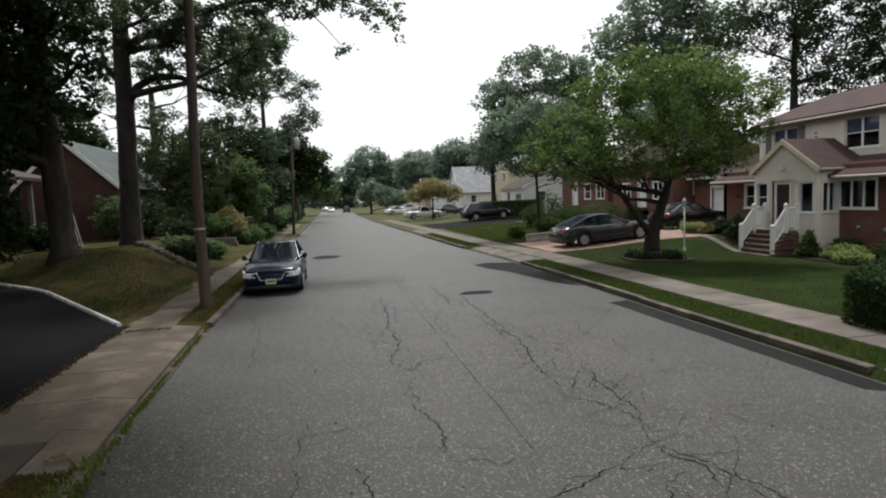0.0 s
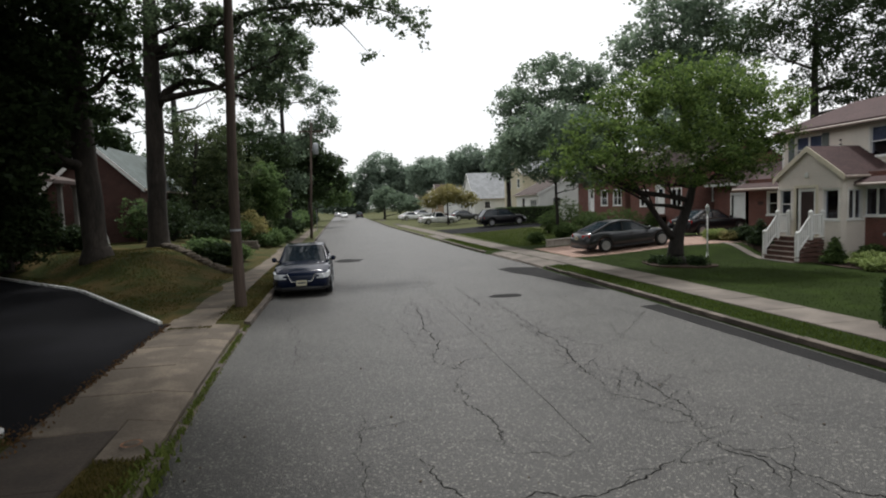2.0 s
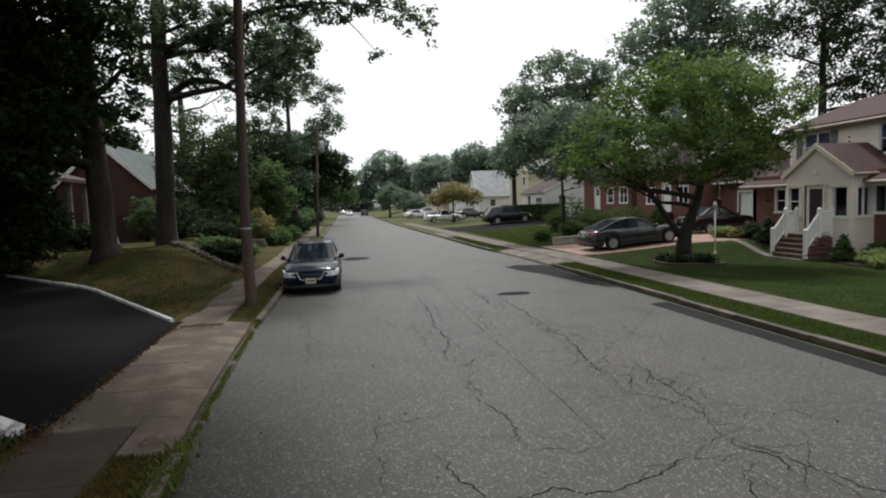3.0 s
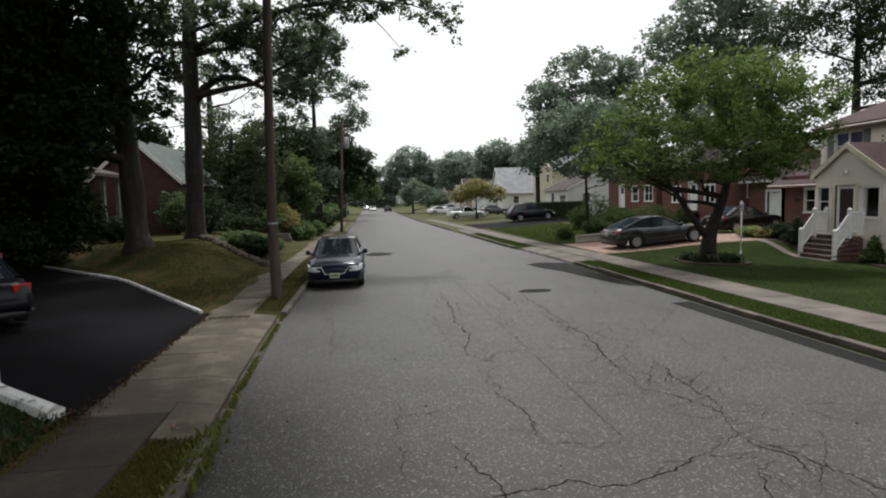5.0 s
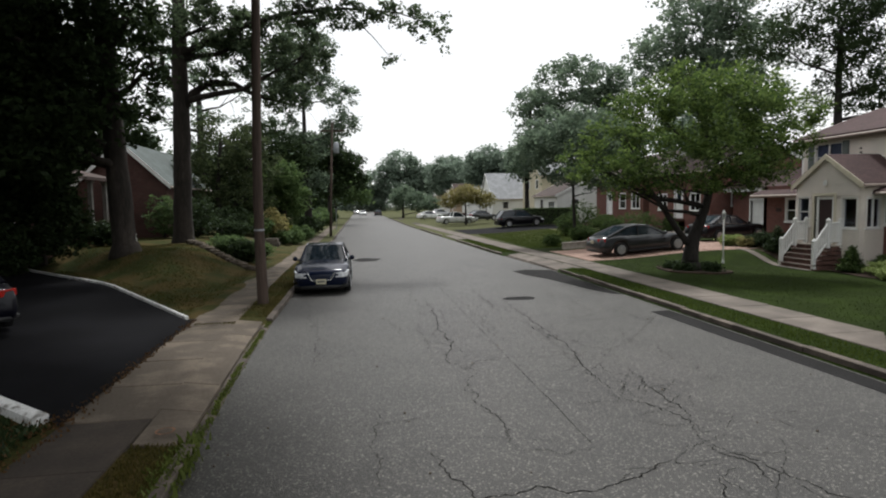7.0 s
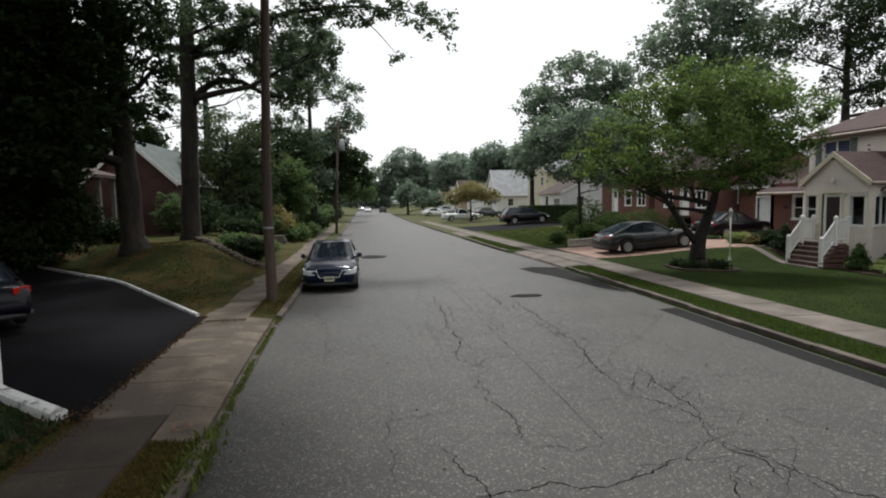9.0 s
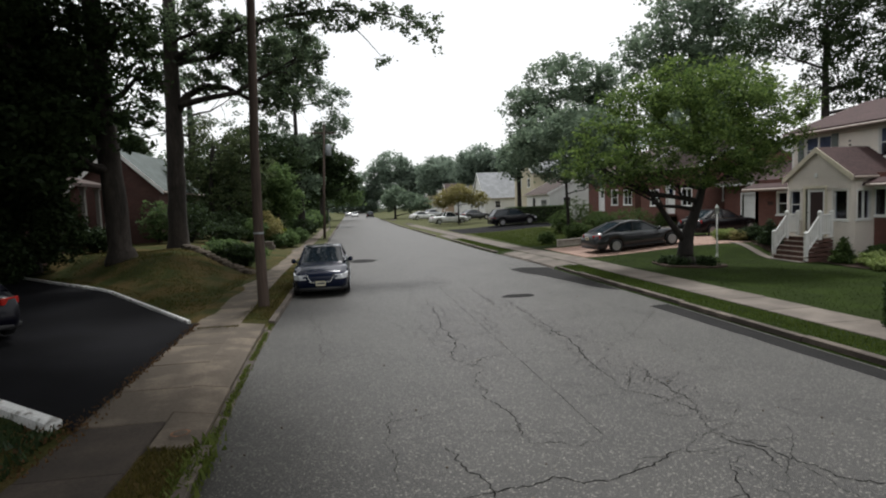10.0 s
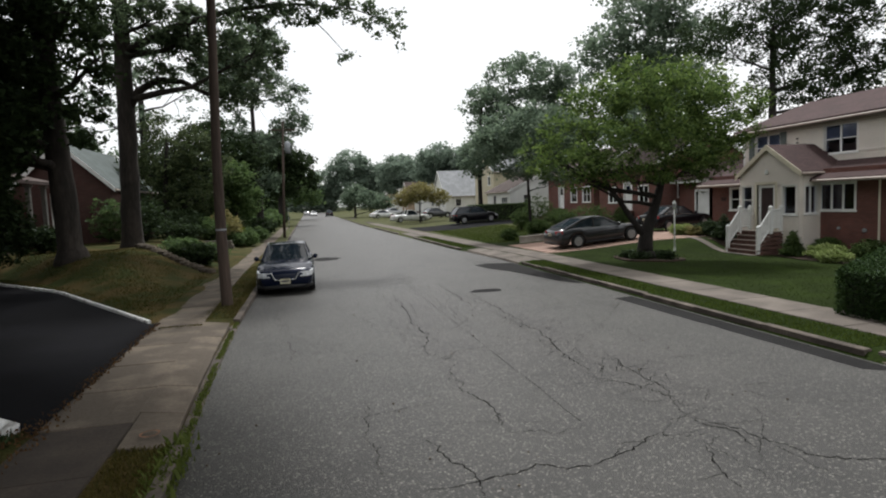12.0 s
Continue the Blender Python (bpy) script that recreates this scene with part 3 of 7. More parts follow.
def kerb_row(name, side, lows, y0, y1, label):
    base = Shape()
    ys = [y0 + 2 * i for i in range(int((y1 - y0) / 2) + 1)]
    for a, b in zip(ys, ys[1:]):
        xa, xb = (xl(a), xl(b)) if side < 0 else (xr(a), xr(b))
        base.block([(xa, a, -0.3), (xa + side * 0.16, a, -0.3), (xb + side * 0.16, b, -0.3), (xb, b, -0.3)] + [(xa, a, 0.004), (xa + side * 0.16, a, 0.004), (xb + side * 0.16, b, 0.004), (xb, b, 0.004)])
    root = solid(name, base, KERB, label, "kerb", kind="structure")
    y = y0
    while y < min(y1, 110):
        length = random.uniform(1.9, 2.5)
        for lo, hi in lows:
            if y < lo < y + length:
                length = lo - y
            elif lo <= y < hi:
                length = min(length, hi - y)
        low = any(lo - 0.01 <= y < hi - 0.01 for lo, hi in lows)
        top = 0.025 if low else 0.13 + random.uniform(-0.012, 0.012)
        xa, xb = (xl(y), xl(y + length)) if side < 0 else (xr(y), xr(y + length))
        x0, x1 = (xa - 0.16, xa) if side < 0 else (xa, xa + 0.16)
        shift = random.uniform(-0.012, 0.012)
        part("kerb_stone", slab(x0 + shift, x1 + shift, y, y + length, top, 0.2 if not low else 0.1, 0.008, 0.006, xb - xa), KERB, root)
        y += length
    return root


kerb_row("kerb_left", -1, [(4.7, 12.2), (25.5, 29.0), (44, 48)], -6, 200, "worn stone kerb with weeds along its foot")
kerb_row("kerb_right", 1, [(-6, 5.1), (20.0, 28.2), (40.5, 47.0), (62, 66)], -6, 200, "worn stone kerb with a grass strip behind it")


def pavement(name, x0f, width, y0, y1, length, mat, label, dark_before=None):
    bed = Shape()
    ys = [y0 + 3 * i for i in range(int((y1 - y0) / 3) + 1)]
    for a, b in zip(ys, ys[1:]):
        xa, xb = x0f(a), x0f(b)
        bed.block([(xa, a, -0.1), (xa + width, a, -0.1), (xb + width, b, -0.1), (xb, b, -0.1)] + [(xa, a, 0.118), (xa + width, a, 0.118), (xb + width, b, 0.118), (xb, b, 0.118)])
    root = solid(name, bed, CONCRETE_D, label, "pavement", kind="structure")
    y = y0
    while y < min(y1, 75):
        step = length * random.uniform(0.96, 1.04)
        # slabs nearer than dark_before take the darker concrete
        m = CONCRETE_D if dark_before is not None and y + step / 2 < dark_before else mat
        part("slab", slab(x0f(y), x0f(y) + width, y, y + step, 0.145, 0.06, 0.007, 0.007, x0f(y + step) - x0f(y)), m, root)
        y += step
    return root


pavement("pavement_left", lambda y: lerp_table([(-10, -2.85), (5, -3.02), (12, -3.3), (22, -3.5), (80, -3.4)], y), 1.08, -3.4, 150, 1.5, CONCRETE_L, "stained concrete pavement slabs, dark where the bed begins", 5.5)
pavement("pavement_right", lambda y: xr(y) + 1.08, 1.2, -4.0, 150, 1.5, CONCRETE, "pale concrete pavement slabs between grass strip and lawn")

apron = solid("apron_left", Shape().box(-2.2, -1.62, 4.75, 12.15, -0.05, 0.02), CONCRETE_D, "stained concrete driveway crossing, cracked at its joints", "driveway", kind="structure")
for i, (a, b) in enumerate([(4.78, 5.95), (5.95, 7.15), (7.15, 9.0), (9.0, 10.6), (10.6, 12.12)]):
    w = slab(-1.93 - 0.075 * i, xl(a) - 0.165, a, b, 0.14, 0.1, 0.006, 0.008, -0.05)
    w.v = [(p[0], p[1], p[2] - 0.07 * smooth01((p[0] + 1.95 + 0.075 * i) / 0.5)) for p in w.v]
    part("slab", w, CONCRETE_L, apron)
apron2 = solid("apron_right", Shape().box(xr(20) + 0.17, 9.4, 20.2, 27.9, -0.05, 0.02), CONCRETE, "pale concrete driveway crossing", "driveway", kind="structure")
for i in range(4):
    w = slab(xr(24) + 0.17 - 0.06 * i, 9.58 - 0.1 * i, 20.2 + 1.95 * i, 22.15 + 1.95 * i, 0.135, 0.1, 0.005)
    w.v = [(p[0], p[1], p[2] - 0.07 * smooth01((9.4 - p[0]) / 0.6)) for p in w.v]
    part("slab", w, CONCRETE, apron2)
apron3 = solid("apron_near", slab(8.68, 9.55, -4, 5.0, 0.13, 0.15), CONCRETE, "pale concrete driveway crossing at the kerb's end", "driveway", kind="structure")
apron4 = solid("apron_far", slab(xr(44) + 0.17, xr(44) + 1.0, 40.8, 46.8, 0.14, 0.15), CONCRETE, "pale concrete driveway crossing", "driveway", kind="structure")

# ring painted on the pavement
ring = Shape()
ring.add([(-1.66 + r * math.cos(a), 5.12 + r * math.sin(a), 0.149) for a in [k * math.pi / 10 for k in range(20)] for r in (0.085, 0.115)],
         [(2 * k, 2 * k + 1, (2 * k + 3) % 40, (2 * k + 2) % 40) for k in range(20)])
solid("utility_marking", ring, ORANGE_PAINT, "faded orange ring sprayed on the concrete", "marking")


def draped(poly_rows, lift):
    """A sheet from rows of plan points, laid on the ground."""
    n = len(poly_rows[0])
    verts = [(p[0], p[1], gz(p[0], p[1]) + lift) for row in poly_rows for p in row]
    return Shape().add(verts, [(r * n + c, r * n + c + 1, (r + 1) * n + c + 1, (r + 1) * n + c) for r in range(len(poly_rows) - 1) for c in range(n - 1)])


def along(line, f):
    """The point at the fraction f of a line's length."""
    lens = [math.dist(a, b) for a, b in zip(line, line[1:])]
    d = f * sum(lens)
    for (a, b), k in zip(zip(line, line[1:]), lens):
        if d <= k + 1e-9:
            return (a[0] + (b[0] - a[0]) * d / k, a[1] + (b[1] - a[1]) * d / k)
        d -= k
    return line[-1]


rows = []
for i in range(41):
    a, b = along(DRIVE_NEAR, i / 40), along(DRIVE_FAR, i / 40)
    rows.append([(a[0] + (b[0] - a[0]) * (0.02 + 0.96 * k / 12), a[1] + (b[1] - a[1]) * (0.02 + 0.96 * k / 12)) for k in range(13)])
first = [(-3.0 - 0.25 * k / 12, 5.45 + 6.9 * k / 12) for k in range(13)]
drive_shape = draped([first] + rows, 0.05)
drive_shape.v = [(x, y, max(z, drive_slope(max(x, -16)) + 0.015)) for x, y, z in drive_shape.v]
solid("driveway_left", drive_shape, SEALED, "freshly sealed black asphalt driveway", "driveway", kind="structure", smooth=True)


def kerb_along(name, line, f0, f1, steps, wide, high, mat, label):
    """A low border that follows a line of the plan, with a rounded top, in short lengths."""
    pts = [along(line, f0 + (f1 - f0) * i / steps) for i in range(steps + 1)]
    root = thing(name, pose(*pts[0], 0), label, "border")
    o = Vector((*pts[0], 0))
    for a, b in zip(pts, pts[1:]):
        w = Vector((b[0] - a[0], b[1] - a[1])).normalized()
        side = Vector((-w.y, w.x)) * wide / 2
        s = Shape()
        prof = [(-1, -0.15), (-1, high * 0.75), (-0.6, high), (0.6, high), (1, high * 0.75), (1, -0.15)]
        verts = []
        for p in (a, b):
            z = drive_slope(max(p[0], -16))
            for u, h in prof:
                verts.append((p[0] + side.x * u - o.x, p[1] + side.y * u - o.y, z + h))
        n = len(prof)
        s.add(verts, [(i, (i + 1) % n, n + (i + 1) % n, n + i) for i in range(n)] + [tuple(range(n)), tuple(range(2 * n - 1, n - 1, -1))])
        part("kerb_length", s, mat, root)
    return root


kerb_along("driveway_border", DRIVE_FAR, 0.0, 0.8, 18, 0.085, 0.075, PAINTED, "chipped white-painted kerb along the black driveway")
kerb_along("driveway_border", DRIVE_NEAR, 0.0, 0.12, 3, 0.2, 0.12, PAINTED, "chipped white-painted kerb beside an ivy bed")
post = thing("gate_post", pose(-4.8, 6.98, 0.12), "white painted wooden post with a blue stripe", "post")
part("shaft", Shape().prism([(-0.065, -0.065), (0.065, -0.065), (0.065, 0.065), (-0.065, 0.065)], "z", -0.1, 0.85), WHITE, post, bevel=0.012)
part("stripe", Shape().box(-0.064, -0.02, -0.071, -0.063, 0.1, 0.4), material("blue_paint", (0.03, 0.07, 0.4), 0.6), post, "faded blue stripe")
part("cap", Shape().lathe([(0.1, 0.85), (0.1, 0.875), (0.02, 0.93)], n=4), WHITE, post)

# the paved driveway on the other side: bed and pavers in courses
drive_bed = draped([[(x, y) for x in [10.9 + 0.5 * i for i in range(30)]] for y in (22.8, 24, 25.5, 27, 28.4)], 0.012)
drive_right = solid("driveway_right", drive_bed, PAVER, "pink-brown paved driveway that climbs to the garage", "driveway", kind="structure", smooth=True)
paver_mesh = slab(-0.2, 0.2, -0.2, 0.2, 0.03, 0.05, 0.002, 0.008).mesh("paver")
paver_mesh.materials.append(PAVER)
for i in range(24):
    for j in range(12):
        x, y = 11.15 + 0.42 * i, 23.15 + 0.43 * j + (0.2 if i % 2 else 0)
        p = part("paver", paver_mesh, PAVER, drive_right)
        dz = (gz(x + 0.2, y) - gz(x - 0.2, y)) / 0.4
        p.matrix_basis = pose(x, y, gz(x, y) + 0.004 + random.uniform(-0.002, 0.004), 0, -math.degrees(math.atan(dz)), 0)
drive_far = draped([[(x, y) for x in [xr(44) + 2.4 + 0.6 * i for i in range(22)]] for y in (47.5, 50, 53, 56.5)], 0.02)
solid("driveway_far", drive_far, SEALED, "black asphalt driveway beside a hedge", "driveway", kind="structure", smooth=True)
walk_rows = draped([[(x, y) for x in (18.3, 18.66)] for y in [18.6 + 0.6 * i for i in range(14)]], 0.03)
solid("front_path", walk_rows, CONCRETE, "narrow concrete path from driveway to the front steps", "path", kind="structure")


# ---- grass, weeds and litter ----
def blades(name, spots, tall, wide, mat, label, category="grass"):
    """Bent blades of grass, one triangle pair each, at plan spots (x, y, z)."""
    k = len(spots)
    p = np.array(spots)
    a = RNG.uniform(0, 2 * np.pi, k)
    h = tall * RNG.uniform(0.5, 1.2, k)
    w = wide * RNG.uniform(0.6, 1.3, k)
    lean = RNG.uniform(0.1, 0.9, k) * h
    b = RNG.uniform(0, 2 * np.pi, k)
    v = np.zeros((k, 4, 3))
    v[:, 0] = p + np.stack([np.cos(a) * w, np.sin(a) * w, np.zeros(k) - 0.01], 1)
    v[:, 1] = p - np.stack([np.cos(a) * w, np.sin(a) * w, np.zeros(k) + 0.01], 1)
    v[:, 2] = p + np.stack([np.cos(b) * lean * 0.4 - np.cos(a) * w * 0.6, np.sin(b) * lean * 0.4 - np.sin(a) * w * 0.6, h * 0.65], 1)
    v[:, 3] = p + np.stack([np.cos(b) * lean, np.sin(b) * lean, h], 1)
    me = quads(name, v)
    me.materials.append(mat)
    return tagged(new(name, me), label, category, kind="stuff")


def quads(name, v):
    """A mesh of loose four-sided faces from an array (k, 4, 3)."""
    k = len(v)
    me = bpy.data.meshes.new(name)
    me.vertices.add(4 * k)
    me.vertices.foreach_set("co", v.reshape(-1).astype(np.float32))
    me.loops.add(4 * k)
    me.loops.foreach_set("vertex_index", np.arange(4 * k, dtype=np.int32))
    me.polygons.add(k)
    me.polygons.foreach_set("loop_start", np.arange(0, 4 * k, 4, dtype=np.int32))
    me.update(calc_edges=True)
    return me


def scatter(n, x0, x1, y0, y1, keep=None):
    out = []
    for _ in range(n):
        x, y = random.uniform(x0, x1), random.uniform(y0, y1)
        if keep is None or keep(x, y):
            out.append((x, y, gz(x, y)))
    return out


def left_lawn(x, y):
    return line_side(DRIVE_FAR, x, y) > 0.15 and y - 22 < 0.9 * (-3.5 - x) + 1


blades("grass_verge", scatter(7000, -1.9, -1.3, -1, 4.75, lambda x, y: x < xl(y) - 0.16) + scatter(1500, -1.85, -1.58, 12.3, 25), 0.05, 0.006, BLADE_DRY, "thin dry grass between kerb and pavement")
blades("grass_verge", scatter(5200, -2.35, -1.6, 12.4, 25), 0.05, 0.008, BLADE_OLIVE, "short green grass between kerb and pavement")
blades("lawn_grass", scatter(26000, -11, -3.55, 12, 27, left_lawn), 0.035, 0.011, BLADE_DRY, "dry patchy lawn grass on the bank")
blades("lawn_grass", scatter(14000, -11, -3.55, 12, 27, lambda x, y: left_lawn(x, y) and noise.noise((x * 0.7, y * 0.7, 2)) > 0), 0.035, 0.011, BLADE_GREEN, "green lawn grass on the bank")
blades("grass_verge", scatter(9000, 8.75, 9.55, 5.2, 20.0), 0.05, 0.009, BLADE_LIT, "short green grass strip behind the kerb")
blades("grass_verge", scatter(4000, 8.2, 9.1, 28.4, 40.5, lambda x, y: x > xr(y) + 0.2 and x < xr(y) + 1), 0.06, 0.012, BLADE_LIT, "short green grass strip behind the kerb")
blades("lawn_grass", scatter(14000, 10.95, 18.0, 7.5, 22.7), 0.03, 0.007, BLADE_GREEN, "lush mown lawn before the house")
blades("lawn_grass", scatter(20000, 10.6, 17.0, 30.5, 47, lambda x, y: True), 0.06, 0.02, BLADE_LIT, "mown lawn beside the driveway")
weeds = [(xl(y) - 0.05 + 0.03 * noise.noise((y * 1.3, 0, 9)) + random.gauss(0, 0.022), y, 0.01) for y in [random.uniform(4.2, 12.4) for _ in range(2400)] if noise.noise((y * 1.1, 3, 1)) > -0.3]
weeds += [(xl(y) + random.gauss(-0.05, 0.05), y, 0.02) for y in [random.uniform(1.5, 4.6) for _ in range(900)]]
blades("kerb_weeds", weeds, 0.06, 0.011, LEAF_WEED, "ragged weeds growing along the kerb", "weeds")
wide = [(-1.22 + random.gauss(-0.06, 0.08), 4.2 + random.gauss(0, 0.35), 0.08) for _ in range(420)]
blades("kerb_weeds", wide, 0.10, 0.028, LEAF_WEED, "broad-leaved weeds at the end of the verge", "weeds")
joint_weeds = [(random.uniform(-3.1, -2.2), 11.7 + random.gauss(0, 0.05), 0.13) for _ in range(260)]
blades("joint_weeds", joint_weeds, 0.05, 0.008, BLADE_DRY, "thin weeds in a pavement joint", "weeds")
litter = [(-3.05 - 0.03 * (y - 5.5) + random.gauss(0, 0.05), y, 0.16) for y in [random.uniform(5.4, 12.2) for _ in range(420)]]
litter += [(random.uniform(-3.7, -2.8) - 0.0, random.uniform(4.2, 6.0), 0.17) for _ in range(220)] + [(-3.2 + random.gauss(0, 0.06), random.uniform(5.2, 9), 0.15) for _ in range(90)]
blades("leaf_litter", litter, 0.03, 0.022, LITTER, "brown fallen leaves along the driveway edge", "leaves")
ivy = [(random.uniform(-6.5, -3.1), random.uniform(2.0, 6.8), 0.2) for _ in range(6000)]
ivy = [(x, y, gz(x, y)) for x, y, z in ivy if line_side(DRIVE_NEAR, x, y) < -0.15 and x < -3.15]
blades("ground_ivy", ivy, 0.10, 0.026, LEAF_DARK, "low ivy bed beside the white kerb", "ivy")


# ---- cars ----
def build_car(name, m, label, paint, long=4.6, wide=1.8, high=1.42, style="sedan", face="plain", plate=True, group="parked cars"):
    """A car whose x runs forward. style: sedan, coupe, suv or pickup."""
    car = thing(name, m, label, "car", group)
    k = high / 1.42
    if style == "suv":
        top = [(-.5, .62), (-.49, .95), (-.46, 1.02), (-.3, 1.04), (0, 1.02), (.2, 1.0), (.32, .98), (.42, .9), (.475, .78), (.5, .55)]
        glass = [(.24, .97), (.07, 1.58), (-.12, 1.64), (-.36, 1.60), (-.47, 1.02)]
        k = high / 1.68
    elif style == "pickup":
        top = [(-.5, .6), (-.49, .9), (-.3, .92), (0, .92), (.2, .92), (.34, .9), (.44, .84), (.48, .74), (.5, .55)]
        glass = [(.2, .9), (.08, 1.42), (0, 1.46), (-.08, 1.45), (-.12, .9)]
    elif style == "coupe":
        top = [(-.5, .6), (-.49, .86), (-.45, .97), (-.38, .99), (-.2, .96), (.1, .92), (.22, .88), (.36, .79), (.45, .69), (.485, .58), (.5, .42)]
        glass = [(.20, .88), (.03, 1.33), (-.08, 1.39), (-.2, 1.34), (-.41, .98)]
    else:
        top = [(-.5, .6), (-.485, .86), (-.44, .97), (-.33, 1.0), (-.2, .97), (.1, .93), (.2, .92), (.36, .86), (.44, .79), (.48, .72), (.495, .64), (.5, .58)]
        glass = [(.165, .93), (.015, 1.36), (-.08, 1.41), (-.2, 1.37), (-.36, .99)]
    plan = [(-.5, .80), (-.485, .90), (-.45, .955), (-.36, .985), (0, 1), (.28, .99), (.38, .97), (.44, .935), (.48, .87), (.5, .76)]
    R = 0.345 if style == "suv" else 0.325
    axle_f, axle_r = .315 * long, -.29 * long
    xs = sorted({round(-long / 2 + long * i / 44, 4) for i in range(45)} | {-long / 2 + .02, long / 2 - .02})
    verts, n = [], 14
    for x in xs:
        f = x / long
        w = wide / 2 * lerp_table(plan, f)
        zt = k * lerp_table(top, f)
        zb = 0.2 + 0.1 * max(0.0, (abs(f) - .42) / .08)
        for ax in (axle_f, axle_r):
            d = abs(x - ax)
            if d < R + 0.06:
                zb = max(zb, R * 0.95 + math.sqrt(max(0.0, (R + 0.06) ** 2 - d * d)) * 0.98)
        zb = min(zb, zt - 0.06)
        h = zt - zb
        half = [(0.0, zb), (.86 * w, zb), (.955 * w, zb + .08 * h), (w, zb + .4 * h), (.985 * w, zb + .66 * h), (.93 * w, zb + .9 * h), (.72 * w, zt - .01), (0, zt + .02)]
        ring = half[1:-1]
        loop = [(x, 0.0, zb)] + [(x, y, z) for y, z in ring] + [(x, 0.0, zt + .02)] + [(x, -y, z) for y, z in reversed(ring)]
        n = len(loop)
        verts += loop
    s = Shape()
    s.add(verts, [(i * n + j, i * n + (j + 1) % n, (i + 1) * n + (j + 1) % n, (i + 1) * n + j) for i in range(len(xs) - 1) for j in range(n)]
          + [tuple(range(n)), tuple((len(xs) - 1) * n + j for j in reversed(range(n)))])
    part("body", s, paint, car, smooth=True)
    # glasshouse
    g = [(fx * long, fz * k) for fx, fz in glass]
    ww = [.85, .68, .66, .66, .80]
    cols = (-1, -.93, -.5, 0, .5, .93, 1)
    gv = []
    for c in cols:
        for i, (x, z) in enumerate(g):
            bulge = 1 - c * c
            dx = (0.07, 0.05, 0, -0.03, -0.05)[i] * bulge
            dz = (0, 0.015, 0.02, 0.015, 0)[i] * bulge - (0.03 if abs(c) == 1 and 0 < i < 4 else 0) - (0.03 if i in (0, 4) else 0)
            gv.append((x + dx, c * ww[i] * wide / 2, z + dz))
    q = len(g)
    def skin(rows, lift):
        s = Shape()
        pts = [(gv[a * q + i][0], gv[a * q + i][1] * (1.02 if lift else 1), gv[a * q + i][2] + lift) for a in range(len(cols)) for i in rows]
        w = len(rows)
        return s.add(pts, [(a * w + i, a * w + i + 1, (a + 1) * w + i + 1, (a + 1) * w + i) for a in range(len(cols) - 1) for i in range(w - 1)])
    part("windscreen", skin((0, 1), 0), CAR_GLASS, car, "dark reflecting windscreen", smooth=True)
    part("rear_window", skin((3, 4), 0), CAR_GLASS, car, smooth=True)
    for e in (0, len(cols) - 1):
        part("side_window", Shape().add(gv[e * q:(e + 1) * q], [tuple(range(q))]), CAR_GLASS, car)
    part("roof_panel", skin((1, 2, 3), 0.012), paint, car, smooth=True)
    for sgn in (-1, 1):
        def edge(i, out=1.012):
            return Vector((g[i][0], sgn * ww[i] * wide / 2 * out, g[i][1] - (0.03 if i in (0, 4) else 0.015)))
        part("pillar", Shape().tube([edge(0), edge(1)], [.045, .035], 6), paint, car)
        part("pillar", Shape().tube([edge(3), edge(4)], [.05, .08], 6), paint, car)
        mid_low = Vector((g[2][0] - .05, sgn * .84 * wide / 2, (g[0][1] + g[4][1]) / 2))
        part("pillar", Shape().tube([edge(2), mid_low], [.03, .04], 5), PLASTIC, car)
        part("roof_rail", Shape().tube([edge(1), edge(2), edge(3)], [.03, .035, .035], 6), paint, car)
        mx = g[0][0] - .12
        mir = part("mirror", Shape().lathe([(.03, -.06), (.08, -.03), (.085, .02), (.06, .06)], (mx, sgn * (wide / 2 + .06), g[0][1] + .05), "x", 10), paint, car, smooth=True)
        part("mirror_arm", Shape().tube([(mx, sgn * wide / 2 * .9, g[0][1] - .02), (mx, sgn * (wide / 2 + .03), g[0][1] + .03)], [.03, .025], 5), PLASTIC, mir)
        for ax in (axle_f, axle_r):
            y = sgn * (wide / 2 - .1)
            wheel = part("wheel", Shape().lathe([(R * .66, -.085), (R * .66, .085)], (ax, y, R), "y", 18), PLASTIC, car)
            part("tyre", Shape().lathe([(R * .62, -.1), (R * .93, -.1), (R, -.07), (R, .07), (R * .93, .1), (R * .62, .1)], (ax, y, R), "y", 22), RUBBER, wheel, smooth=True)
            sp = Shape().lathe([(R * .16, .07), (R * .16, .1)], (ax, y if sgn > 0 else y - .17, R), "y", 10)
            for j in range(5):
                a = 2 * math.pi * j / 5 + .3
                d = Vector((math.cos(a), 0, math.sin(a)))
                p0, p1 = Vector((ax, y + sgn * .088, R)) + d * R * .1, Vector((ax, y + sgn * .088, R)) + d * R * .64
                sp.tube([p0, p1], [.05, .045], 4)
            sp.lathe([(R * .60, .0), (R * .67, .0), (R * .67, .014), (R * .60, .014)], (ax, y + (sgn * .09 if sgn > 0 else sgn * .09 - .014), R), "y", 20)
            part("rim", sp, ALLOY, wheel)
        hz, tz = .66 * k, .82 * k
        wf = wide / 2 * lerp_table(plan, .475)
        h2, fx0 = wide / 2, long * .5
        plan_poly = [(fx0 + .016, sgn * .50 * h2), (fx0 + .016, sgn * .72 * h2), (fx0 - .08, sgn * (.885 * h2 + .012)), (fx0 - .34, sgn * (.955 * h2 + .012)), (fx0 - .36, sgn * .8 * h2), (fx0 - .06, sgn * .48 * h2)]
        lamp = Shape().prism(plan_poly, "z", .52 * k, .655 * k)
